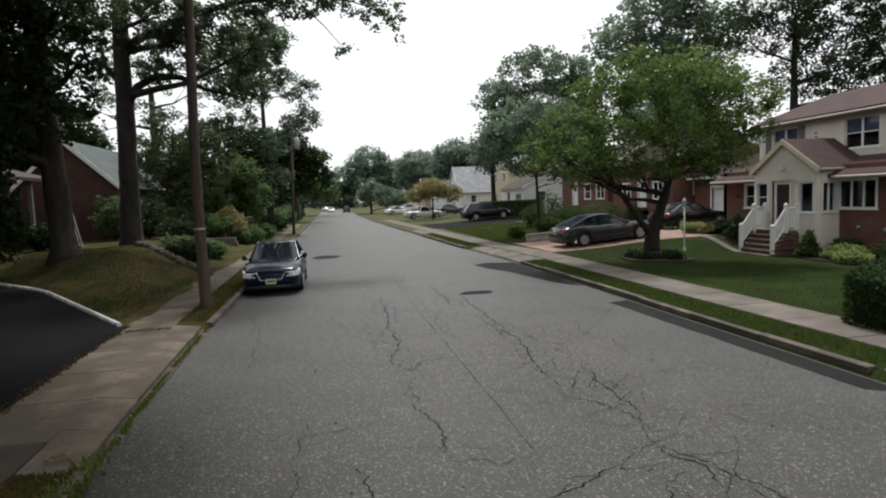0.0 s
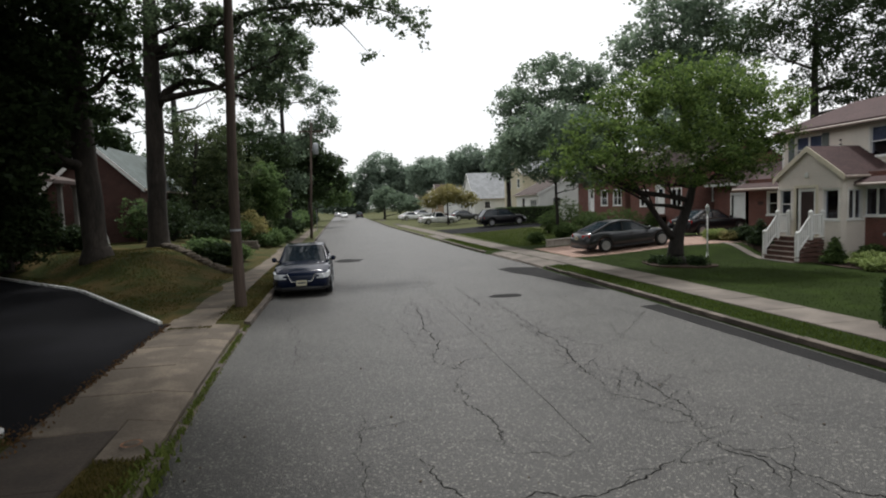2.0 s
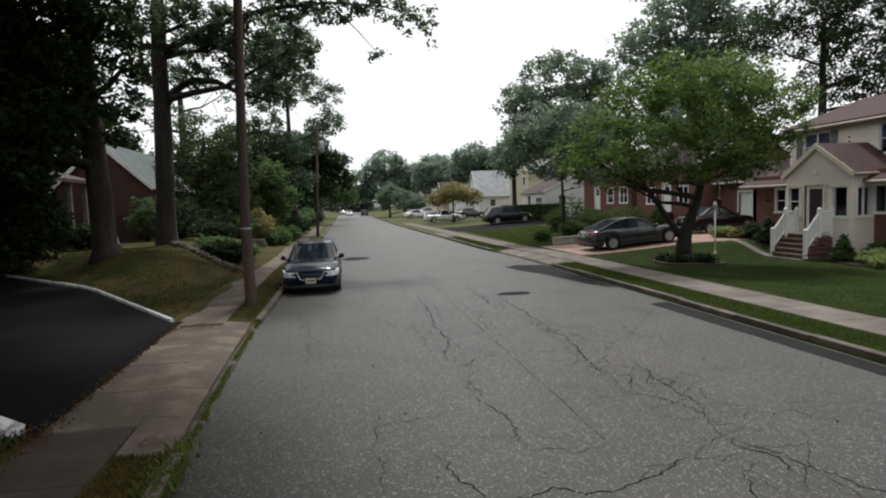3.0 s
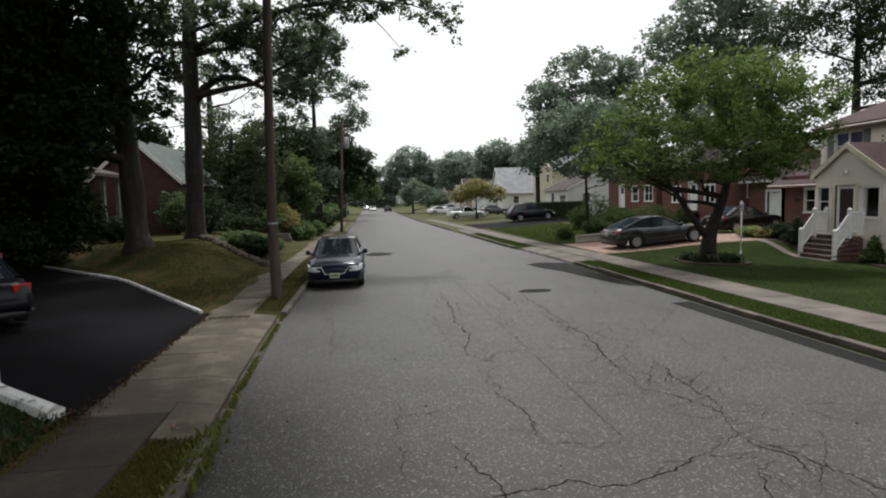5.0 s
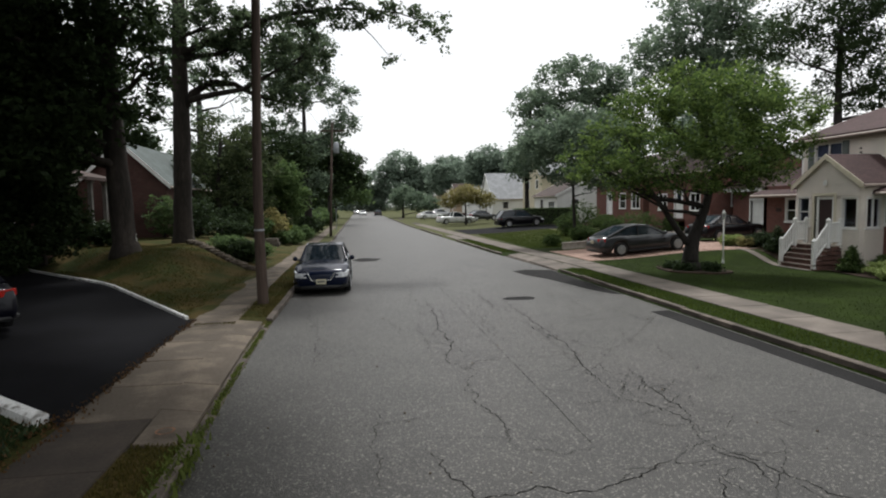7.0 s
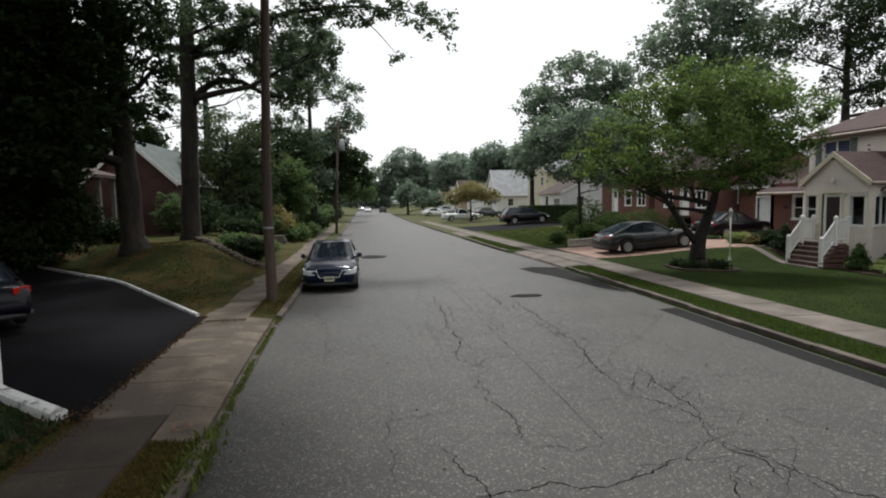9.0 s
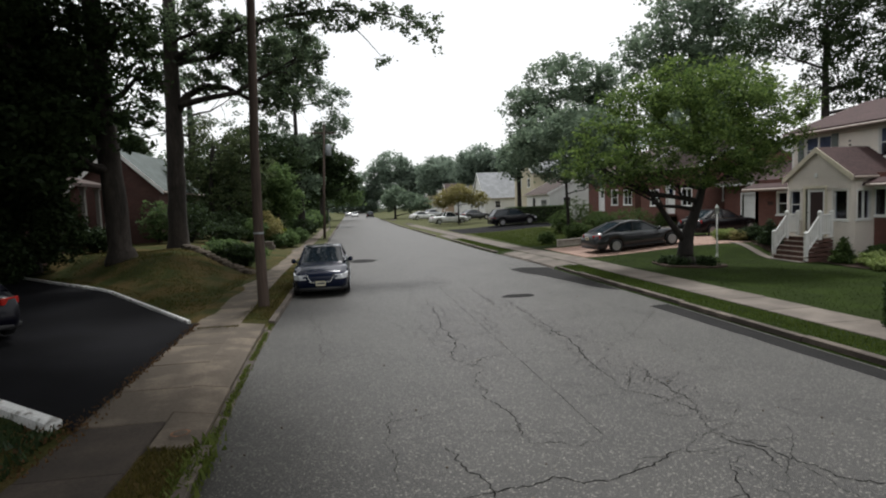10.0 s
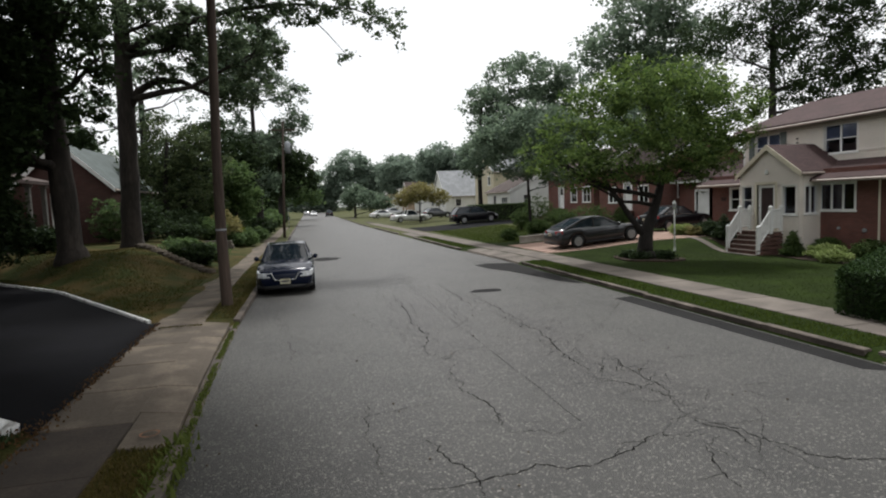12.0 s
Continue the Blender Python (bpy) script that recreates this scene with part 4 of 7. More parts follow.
        lamp.v = [(x - (.05 if z > .6 * k else 0), y, z + (.07 * k * max(0.0, (fx0 - x) / .36) if z > .6 * k else .05 * k * max(0.0, (fx0 - x) / .36))) for x, y, z in lamp.v]
        part("headlight", lamp, LAMP_GLASS, car, "clear headlamp glass", bevel=.012)
        part("fog_lamp", Shape().lathe([(.05, 0), (.055, .02), (.03, .04)], (long * .488, sgn * wf * .8, .36 * k), "x", 10), LAMP_GLASS, car)
        wr = wide / 2 * lerp_table(plan, -.485)
        tail = Shape()
        tx = -long * .5 + .03
        tail.block([(tx - .015, sgn * wr * .62, tz - .07), (tx + .2, sgn * (wr + .055), tz - .07), (tx + .24, sgn * (wr + .03), tz - .07), (tx + .04, sgn * wr * .6, tz - .07)]
                   + [(tx - .015, sgn * wr * .6, tz + .07), (tx + .2, sgn * (wr + .045), tz + .08), (tx + .26, sgn * (wr + .03), tz + .08), (tx + .04, sgn * wr * .58, tz + .07)])
        part("tail_light", tail, RED_LAMP, car, "red tail lamp", bevel=.01)
        for hx in ([.0, -.2] if style != "coupe" else [.0, -.2]):
            part("door_handle", Shape().tube([(hx * long - .09, sgn * (wide / 2 + .0), .8 * k), (hx * long + .09, sgn * (wide / 2 + .0), .8 * k)], [.014, .014], 5), paint, car)
        for dx in (.17, -.02, -.2):
            part("door_seam", Shape().box(dx * long - .004, dx * long + .004, sgn * wide / 2 * .99 - .006, sgn * wide / 2 * .99 + .006, .3, .86 * k), PLASTIC, car)
        part("window_trim", Shape().tube([edge(0, 1.03), edge(0, 1.03).lerp(edge(4, 1.05), 0.5) + Vector((0, 0, 0.012)), edge(4, 1.05)], [.011, .011, .011], 5), CHROME, car, "thin bright window trim")
        part("sill", Shape().tube([(axle_r + R + .08, sgn * wide / 2 * .95, .22), (axle_f - R - .08, sgn * wide / 2 * .95, .22)], [.05, .05], 6), PLASTIC, car)
    # front and rear trim
    fx = long * .5
    if face == "chrome":
        gr = Shape()
        gr.block([(fx - .02, -.22, .40 * k), (fx - .02, .22, .40 * k), (fx - .07, .22, .40 * k), (fx - .07, -.22, .40 * k)]
                 + [(fx - .06, -.38, .60 * k), (fx - .06, .38, .60 * k), (fx - .12, .38, .60 * k), (fx - .12, -.38, .60 * k)])
        grille = part("grille", gr, PLASTIC, car)
        part("grille_bar", Shape().tube([(fx - .03, .43, .67 * k), (fx + .012, .30, .45 * k), (fx + .02, 0, .43 * k), (fx + .012, -.30, .45 * k), (fx - .03, -.43, .67 * k)], [.02, .028, .028, .028, .02], 6), CHROME, grille, "bright chrome grille surround")
        part("badge", Shape().lathe([(.045, 0), (.045, .015)], (fx - .03, 0, .56 * k), "x", 14), CHROME, grille)
    else:
        part("grille", Shape().box(fx - .06, fx - .0, -.4, .4, .46 * k, .56 * k), PLASTIC, car, bevel=.01)
    part("front_bumper", Shape().tube([(fx - .28, -wide * .455, .27), (fx - .04, -wide * .3, .25), (fx + .01, 0, .25), (fx - .04, wide * .3, .25), (fx - .28, wide * .455, .27)], [.06, .07, .07, .07, .06], 6), PLASTIC, car, smooth=True)
    part("rear_bumper", Shape().tube([(-fx + .28, -wide * .47, .32), (-fx + .05, -wide * .36, .31), (-fx + .0, 0, .31), (-fx + .05, wide * .36, .31), (-fx + .28, wide * .47, .32)], [.06, .07, .07, .07, .06], 6), PLASTIC, car, smooth=True)
    if plate:
        fp = part("number_plate", Shape().box(fx + .03, fx + .045, -.155, .155, .33 * k, .48 * k), PLATE, car, "pale plate with dark bars")
        part("plate_bar", Shape().box(fx + .045, fx + .048, -.12, .12, .385 * k, .43 * k), PLATE_INK, fp)
    rp = part("number_plate", Shape().box(-fx - .025, -fx - .01, -.155, .155, .66 * k, .80 * k), PLATE, car, "pale plate with dark bars")
    part("plate_bar", Shape().box(-fx - .028, -fx - .025, -.12, .12, .71 * k, .75 * k), PLATE_INK, rp)
    return car


SLATE = car_paint("slate_blue_car_paint", (0.005, 0.010, 0.030), 0.05, 0.22, 0.3)
GRAPHITE = car_paint("graphite_car_paint", (0.035, 0.038, 0.043), 0.35)
BLACK_PAINT = car_paint("black_car_paint", (0.004, 0.004, 0.006), 0.0, 0.3, 0.25)
NAVY = car_paint("navy_black_car_paint", (0.003, 0.003, 0.008), 0.0, 0.35, 0.12)
WHITE_PAINT = car_paint("white_car_paint", (0.72, 0.73, 0.73), 0.0, 0.35)
SILVER = car_paint("silver_car_paint", (0.40, 0.41, 0.42), 0.5)

build_car("parked_sedan", pose(-0.55, 18.75, 0, 0, 0, -90), "dark slate-blue sedan parked by the kerb, nose towards the viewer", SLATE, 4.6, 1.8, 1.49, "sedan", "chrome")
build_car("parked_coupe", pose(14.2, 24.5, gz(14.2, 24.5) + 0.03, 0, -4.0, 3), "graphite grey coupe-like sedan on a paved driveway", GRAPHITE, 4.85, 1.85, 1.42, "coupe")
build_car("parked_sedan", pose(21.6, 28.6, gz(21.6, 28.6) + 0.03, 0, -1.0, 12), "black sedan before the garage", BLACK_PAINT, 4.7, 1.82, 1.45, "sedan")
build_car("parked_suv", pose(16.6, 54.6, gz(16.6, 54.6) + 0.03, 0, -2.0, 6), "black sport utility car with its tail to the street", BLACK_PAINT, 4.8, 1.93, 1.72, "suv")
build_car("parked_sedan", pose(-8.45, 12.0, drive_slope(-8.45) + 0.02, 0, 0.0, 133), "navy-black sedan in the black driveway, tail to the street", NAVY, 4.6, 1.8, 1.42, "sedan")
build_car("parked_suv", pose(-12.6, 18.0, drive_slope(-12.6) + 0.02, 0, 2.0, 136), "black sport utility car further up the driveway", BLACK_PAINT, 4.6, 1.9, 1.7, "suv")
build_car("parked_sedan", pose(12.6, 96.5, 0.25, 0, 0, 15), "white sedan on a far driveway", WHITE_PAINT, 4.5, 1.8, 1.42, "sedan")
build_car("parked_pickup", pose(13.0, 72.0, 0.22, 0, 0, 5), "white low pickup beside a rust-leaved tree", WHITE_PAINT, 5.0, 1.85, 1.5, "pickup")
build_car("parked_sedan", pose(17.5, 77.0, 0.45, 0, 0, 20), "dark sedan on a far driveway", GRAPHITE, 4.6, 1.8, 1.42, "sedan")
build_car("parked_hatchback", pose(15.5, 104.0, 0.4, 0, 0, 25), "silver car on a far driveway", SILVER, 4.4, 1.8, 1.5, "sedan")
build_car("parked_suv", pose(5.4, 150.0, 0, 0, 0, 90), "black car parked far down the street", BLACK_PAINT, 4.6, 1.85, 1.65, "suv")
build_car("distant_car", pose(1.6, 165.0, 0, 0, 0, -90), "small white car far down the street", WHITE_PAINT, 4.4, 1.8, 1.42, "sedan")
build_car("parked_sedan", pose(-0.4, 185.0, 0, 0, 0, 90), "silver car parked far down the street", SILVER, 4.5, 1.8, 1.42, "sedan")


# ---- houses ----
def wall_shape(axis, plane, thick, a0, a1, z0, z1, holes, course=0.0, out=-1):
    """A wall at plane (x or y), from a0 to a1 along the other axis, with holes (a, b, z, z) through it.
    course: height of lapped boards, each proud at its foot, towards out."""
    acuts = sorted({a0, a1, *[h[0] for h in holes], *[h[1] for h in holes]})
    zcuts = {z0, z1, *[h[2] for h in holes], *[h[3] for h in holes]}
    if course:
        zcuts |= {z0 + course * i for i in range(1, int((z1 - z0) / course) + 1)}
    zcuts = sorted(z for z in zcuts if z0 <= z <= z1)
    s = Shape()
    for b0, b1 in zip(zcuts, zcuts[1:]):
        if b1 - b0 < 1e-4:
            continue
        for c0, c1 in zip(acuts, acuts[1:]):
            ca, cz = (c0 + c1) / 2, (b0 + b1) / 2
            if any(h[0] < ca < h[1] and h[2] < cz < h[3] for h in holes):
                continue
            foot = 0.055 if course else 0.0
            p = []
            for z, lap in ((b0, foot), (b1, 0.002 if course else 0.0)):
                near, far = plane + out * lap, plane - out * thick
                lo, hi = min(near, far), max(near, far)
                if axis == "x":
                    p += [(lo, c0, z), (hi, c0, z), (hi, c1, z), (lo, c1, z)]
                else:
                    p += [(c0, lo, z), (c1, lo, z), (c1, hi, z), (c0, hi, z)]
            s.block(p)
    return s


def window(house, axis, plane, out, a0, a1, z0, z1, trim=WHITE, lights=1, sash=True, blind=False):
    """A window in a hole of a wall: surround, sill, mullions and one pane for each light."""
    def box(s, p0, p1, c0, c1, b0, b1):
        lo, hi = sorted((plane + out * p0, plane + out * p1))
        return s.box(lo, hi, c0, c1, b0, b1) if axis == "x" else s.box(c0, c1, lo, hi, b0, b1)
    w = 0.075
    fr = Shape()
    for c0, c1, b0, b1 in ((a0 - w, a1 + w, z1, z1 + w), (a0 - w, a0, z0, z1), (a1, a1 + w, z0, z1)):
        box(fr, -0.08, 0.035, c0, c1, b0, b1)
    win = part("window", fr, trim, house, bevel=0.006)
    part("sill", box(Shape(), -0.08, 0.07, a0 - w - 0.03, a1 + w + 0.03, z0 - w, z0), trim, win, bevel=0.006)
    step = (a1 - a0) / lights
    for i in range(lights):
        c0, c1 = a0 + i * step, a0 + (i + 1) * step
        f = Shape()
        t = 0.04
        for q in ((c0, c0 + t, z0, z1), (c1 - t, c1, z0, z1), (c0 + t, c1 - t, z0, z0 + t), (c0 + t, c1 - t, z1 - t, z1)):
            box(f, -0.06, -0.005, *q)
        if sash:
            zm = (z0 + z1) / 2
            box(f, -0.06, -0.01, c0 + t, c1 - t, zm - 0.02, zm + 0.02)
        part("sash", f, trim, win)
        p = part("pane", box(Shape(), -0.05, -0.04, c0 + t * 0.5, c1 - t * 0.5, z0 + t * 0.5, z1 - t * 0.5), ROOM_GLASS, win, "dark window glass")
        p.visible_shadow = False
        if blind:
            part("blind", box(Shape(), -0.10, -0.08, c0, c1, (z0 + z1) / 2 + 0.02, z1), BLIND, win, "half-drawn grey blind")
    return win


def gable_roof(house, ridge_axis, r0, r1, c, half, eave, ridge, mat, over=0.3, thick=0.14, name="roof", trim=WHITE):
    """A roof with its ridge along an axis from r0 to r1 over the line c, with a bargeboard at each end."""
    drop = (ridge - eave) / half * over
    lo, hi = r0 - over * 0.6, r1 + over * 0.6
    s = Shape()
    other = "y" if ridge_axis == "y" else "x"
    for sg in (-1, 1):
        poly = [(c, ridge), (c + sg * (half + over), eave - drop), (c + sg * (half + over), eave - drop + thick), (c, ridge + thick)]
        s.prism(poly, other, lo, hi)
    r = part(name, s, mat, house)
    for e in (lo - 0.03, hi):
        b = Shape()
        for sg in (-1, 1):
            poly = [(c, ridge - 0.12), (c + sg * (half + over), eave - drop - 0.12), (c + sg * (half + over), eave - drop + thick + 0.01), (c, ridge + thick + 0.01)]
            b.prism(poly, other, e, e + 0.03)
        part("bargeboard", b, trim, r)
    for sg in (-1, 1):
        g = Shape()
        gx = c + sg * (half + over)
        pts = [(gx, lo, eave - drop + 0.02), (gx, hi, eave - drop + 0.02)] if ridge_axis == "y" else [(lo, gx, eave - drop + 0.02), (hi, gx, eave - drop + 0.02)]
        part("gutter", g.tube(pts, [0.06, 0.06], 6), GUTTER, r)
    return r


def gable_end(axis, plane, thick, a0, a1, z0, z1, out, course=0.0):
    """The triangle of wall under a roof, in lapped courses where given."""
    s = Shape()
    mid, half = (a0 + a1) / 2, (a1 - a0) / 2
    n = max(1, int((z1 - z0) / course)) if course else 1
    for i in range(n):
        b0, b1 = z0 + (z1 - z0) * i / n, z0 + (z1 - z0) * (i + 1) / n
        h0, h1 = half * (1 - i / n), half * (1 - (i + 1) / n)
        foot = 0.055 if course else 0.0
        near0, near1, far = plane + out * foot, plane, plane - out * thick
        if axis == "x":
            s.block([(near0, mid - h0, b0), (far, mid - h0, b0), (far, mid + h0, b0), (near0, mid + h0, b0), (near1, mid - h1, b1), (far, mid - h1, b1), (far, mid + h1, b1), (near1, mid + h1, b1)])
        else:
            s.block([(mid - h0, near0, b0), (mid + h0, near0, b0), (mid + h0, far, b0), (mid - h0, far, b0), (mid - h1, near1, b1), (mid + h1, near1, b1), (mid + h1, far, b1), (mid - h1, far, b1)])
    return s


def build_main_house():
    h = thing("house", pose(0, 0, 0), "two-storey house with cream siding over red brick and a gabled porch", "house")
    X, XU, XB = 20.9, 22.3, 31.0
    y0, y1 = 9.0, 24.6
    # lower storey of brick
    holes = [(16.25, 17.8, 1.72, 2.78), (22.4, 23.0, 1.7, 2.75)]
    part("wall", wall_shape("x", X, 0.25, y0, y1, -0.4, 3.4, holes), BRICK, h, "red brick wall")
    part("wall", wall_shape("y", y1, 0.25, X, XB, -0.4, 3.4, [], out=1), BRICK, h, "red brick wall")
    part("wall", wall_shape("y", y0, 0.25, X, XB, -0.4, 5.55, [], out=-1), BRICK, h, "red brick wall")
    part("wall", wall_shape("x", XB, 0.25, y0, y1, -0.4, 5.55, [], out=1), BRICK, h, "red brick wall")
    window(h, "x", X, -1, 16.25, 17.8, 1.72, 2.78, WHITE, 3, False)
    window(h, "x", X, -1, 22.4, 23.0, 1.7, 2.75, WHITE, 1, True)
    # upper storey of lapped siding
    up = [(17.42, 18.95, 4.08, 5.28), (21.4, 22.9, 4.08, 5.28)]
    part("wall", wall_shape("x", XU, 0.2, y0, 23.7, 3.3, 5.6, up, 0.105), SIDING, h, "cream lapped siding")
    part("wall", wall_shape("y", 23.7, 0.2, XU, XB, 3.3, 5.6, [], 0.105, out=1), SIDING, h, "cream lapped siding")
    window(h, "x", XU, -1, *up[0], WHITE, 2, True, True)
    window(h, "x", XU, -1, *up[1], WHITE, 2, True, True)
    part("corner_board", Shape().box(XU - 0.04, XU + 0.06, 23.62, 23.74, 3.4, 5.6), WHITE, h)
    for z in (4.9, 4.72):
        part("wall_bracket", Shape().tube([(XU - 0.12, 20.35, z), (XU, 20.35, z)], [0.03, 0.03], 6), PLASTIC, h)
    # main roof, ridge along the street
    c = (XU + XB) / 2
    gable_roof(h, "y", y0, 23.7, c, (XB - XU) / 2, 5.6, 7.05, ROOF_RED, 0.4, 0.15, trim=GUTTER)
    part("wall", gable_end("y", 23.7, 0.2, XU, XB, 5.6, 7.0, 1, 0.105), SIDING, h)
    part("frieze", Shape().box(XU - 0.03, XU - 0.003, y0, 23.7, 5.38, 5.58), GUTTER, h)
    # pent roof over the brick storey
    s = Shape().prism([(X - 0.55, 2.9), (XU + 0.02, 3.65), (XU + 0.02, 3.78), (X - 0.55, 3.02)], "y", y0 - 0.2, y1 + 0.2)
    pent = part("pent_roof", s, ROOF_RED, h)
    part("gutter", Shape().tube([(X - 0.58, y0 - 0.2, 2.92), (X - 0.58, 17.6, 2.92)], [0.07, 0.07], 6), GUTTER, pent)
    part("gutter", Shape().tube([(X - 0.58, 21.4, 2.92), (X - 0.58, y1 + 0.2, 2.92)], [0.07, 0.07], 6), GUTTER, pent)
    part("soffit", Shape().box(X - 0.5, X - 0.003, y0 - 0.2, y1 + 0.2, 2.87, 2.9), WHITE, pent)
    # gabled porch
    px, pa, pb = 19.9, 17.82, 21.15
    fl, ev, ap = 0.86, 3.36, 4.48
    ph = [(18.0, 18.66, 1.58, 2.76), (19.08, 20.1, fl, 2.86), (20.42, 20.98, 1.6, 2.8)]
    part("porch_wall", wall_shape("x", px, 0.15, pa, pb, -0.3, ev, ph, 0.105), SIDING, h, "cream lapped siding")
    side = [(20.15, 20.72, 1.6, 2.74)]
    part("porch_wall", wall_shape("y", pa, 0.15, px + 0.15, X, -0.3, ev, side, 0.105, out=-1), SIDING, h, "cream lapped siding")
    part("porch_wall", wall_shape("y", pb, 0.15, px + 0.15, X, -0.3, ev, [], 0.105, out=1), SIDING, h, "cream lapped siding")
    part("porch_wall", gable_end("x", px, 0.15, pa, pb, ev, ap - 0.02, -1, 0.105), SIDING, h, "cream lapped siding")
    window(h, "x", px, -1, *ph[0], WHITE, 1, False)
    window(h, "x", px, -1, *ph[2], WHITE, 1, True)
    window(h, "y", pa, -1, *side[0], WHITE, 2, False)
    gable_roof(h, "x", px, XU + 0.3, (pa + pb) / 2, (pb - pa) / 2, ev, ap, ROOF_RED, 0.2, 0.1, "porch_roof", CREAM)
    fr = Shape()
    for q in ((18.96, 19.08, fl, 2.86), (20.1, 20.22, fl, 2.86), (18.96, 20.22, 2.86, 2.98)):
        fr.box(px - 0.06, px + 0.05, *q)
    door = part("front_door", fr, CREAM, h, "dark red door in a cream surround", bevel=0.008)
    leaf = part("door_leaf", wall_shape("x", px + 0.03, 0.05, 19.1, 20.08, fl + 0.02, 2.84, [(19.24, 19.94, 1.1, 2.72)]), WHITE, door, "white storm door frame")
    part("door_panel", Shape().box(px + 0.05, px + 0.07, 19.24, 19.94, 1.1, 2.72), DOOR_WOOD, leaf, "dark red door behind it")
    part("knob", Shape().lathe([(0.01, -0.06), (0.035, -0.05), (0.035, -0.03), (0.012, 0.0)], (px + 0.03, 20.02, 1.85), "x", 10), CHROME, leaf)
    lamp = part("porch_lamp", Shape().lathe([(0.04, 0.0), (0.06, -0.05), (0.075, -0.16), (0.05, -0.2)], (px - 0.1, 19.5, 3.5), "z", 10), WHITE, h, "white porch lamp")
    part("lamp_arm", Shape().tube([(px, 19.5, 3.48), (px - 0.1, 19.5, 3.5)], [0.02, 0.02], 6), WHITE, lamp)
    part("meter", Shape().lathe([(0.08, 0.0), (0.08, -0.06), (0.05, -0.1)], (X, 15.8, 0.95), "x", 12), STEEL, h)
    part("meter", Shape().lathe([(0.06, 0.0), (0.06, -0.06), (0.04, -0.1)], (X, 16.9, 1.0), "x", 12), STEEL, h)
    # steps and rails
    for i in range(5):
        top = -0.1 + 0.192 * (i + 1)
        x = 18.62 + 0.2 * i
        st = part("step", Shape().box(x, px - 0.002, 18.64, 20.56, top - 0.192 if i else -0.3, top - 0.04), STEP_BRICK, h)
        part("tread", Shape().box(x - 0.03, px - 0.002 if i == 4 else x + 0.205, 18.62, 20.58, top - 0.038, top), STEP_STONE if i == 4 else STEP_TREAD, st, "worn stone tread", bevel=0.008)
        part("nosing", Shape().box(x - 0.04, x - 0.032, 18.62, 20.58, top - 0.036, top - 0.004), STEP_STONE, st, "pale step edge")
    top_rail = [(18.68, 0.95), (19.3, 1.76), (19.86, 1.78)]
    for y in (18.7, 20.5):
        rail = part("handrail", Shape().tube([(18.68, y, 0.95), (19.3, y, 1.76), (19.86, y, 1.78)], [0.045, 0.045, 0.045], 6), WHITE, h, "white handrail with balusters")
        part("bottom_rail", Shape().tube([(18.68, y, 0.25), (19.3, y, 1.02), (19.86, y, 1.02)], [0.035, 0.035, 0.035], 6), WHITE, rail)
        for j in range(13):
            x = 18.74 + 1.08 * j / 12
            zt = lerp_table(top_rail, x)
            part("baluster", Shape().box(x - 0.022, x + 0.022, y - 0.02, y + 0.02, zt - 0.74, zt), WHITE, rail)
        for x, zb in ((18.68, 0.03), (19.3, 0.86), (19.84, 0.86)):
            n = part("newel_post", Shape().box(x - 0.065, x + 0.065, y - 0.065, y + 0.065, zb - 0.1, zb + 1.02), WHITE, rail, bevel=0.008)
            part("newel_cap", Shape().lathe([(0.115, zb + 1.02), (0.115, zb + 1.05), (0.02, zb + 1.12)], (x, y, 0), "z", 4), WHITE, n)
    # number plaque and shutters
    for i in range(3):
        part("number_bar", Shape().box(X - 0.02, X - 0.003, 23.35 + 0.13 * i, 23.43 + 0.13 * i, 2.15, 2.33), DOOR_WOOD, h, "small dark bar on the brick")
    for y in (21.0, 22.98):
        part("shutter", wall_shape("x", XU - 0.05, 0.04, y, y + 0.34, 4.05, 5.32, [], 0.09), SHUTTER, h, "grey slatted shutter")
    part("downpipe", Shape().tube([(X - 0.06, 15.2, 3.0), (X - 0.06, 15.2, -0.1)], [0.04, 0.04], 6), CREAM, h)
    return h


build_main_house()


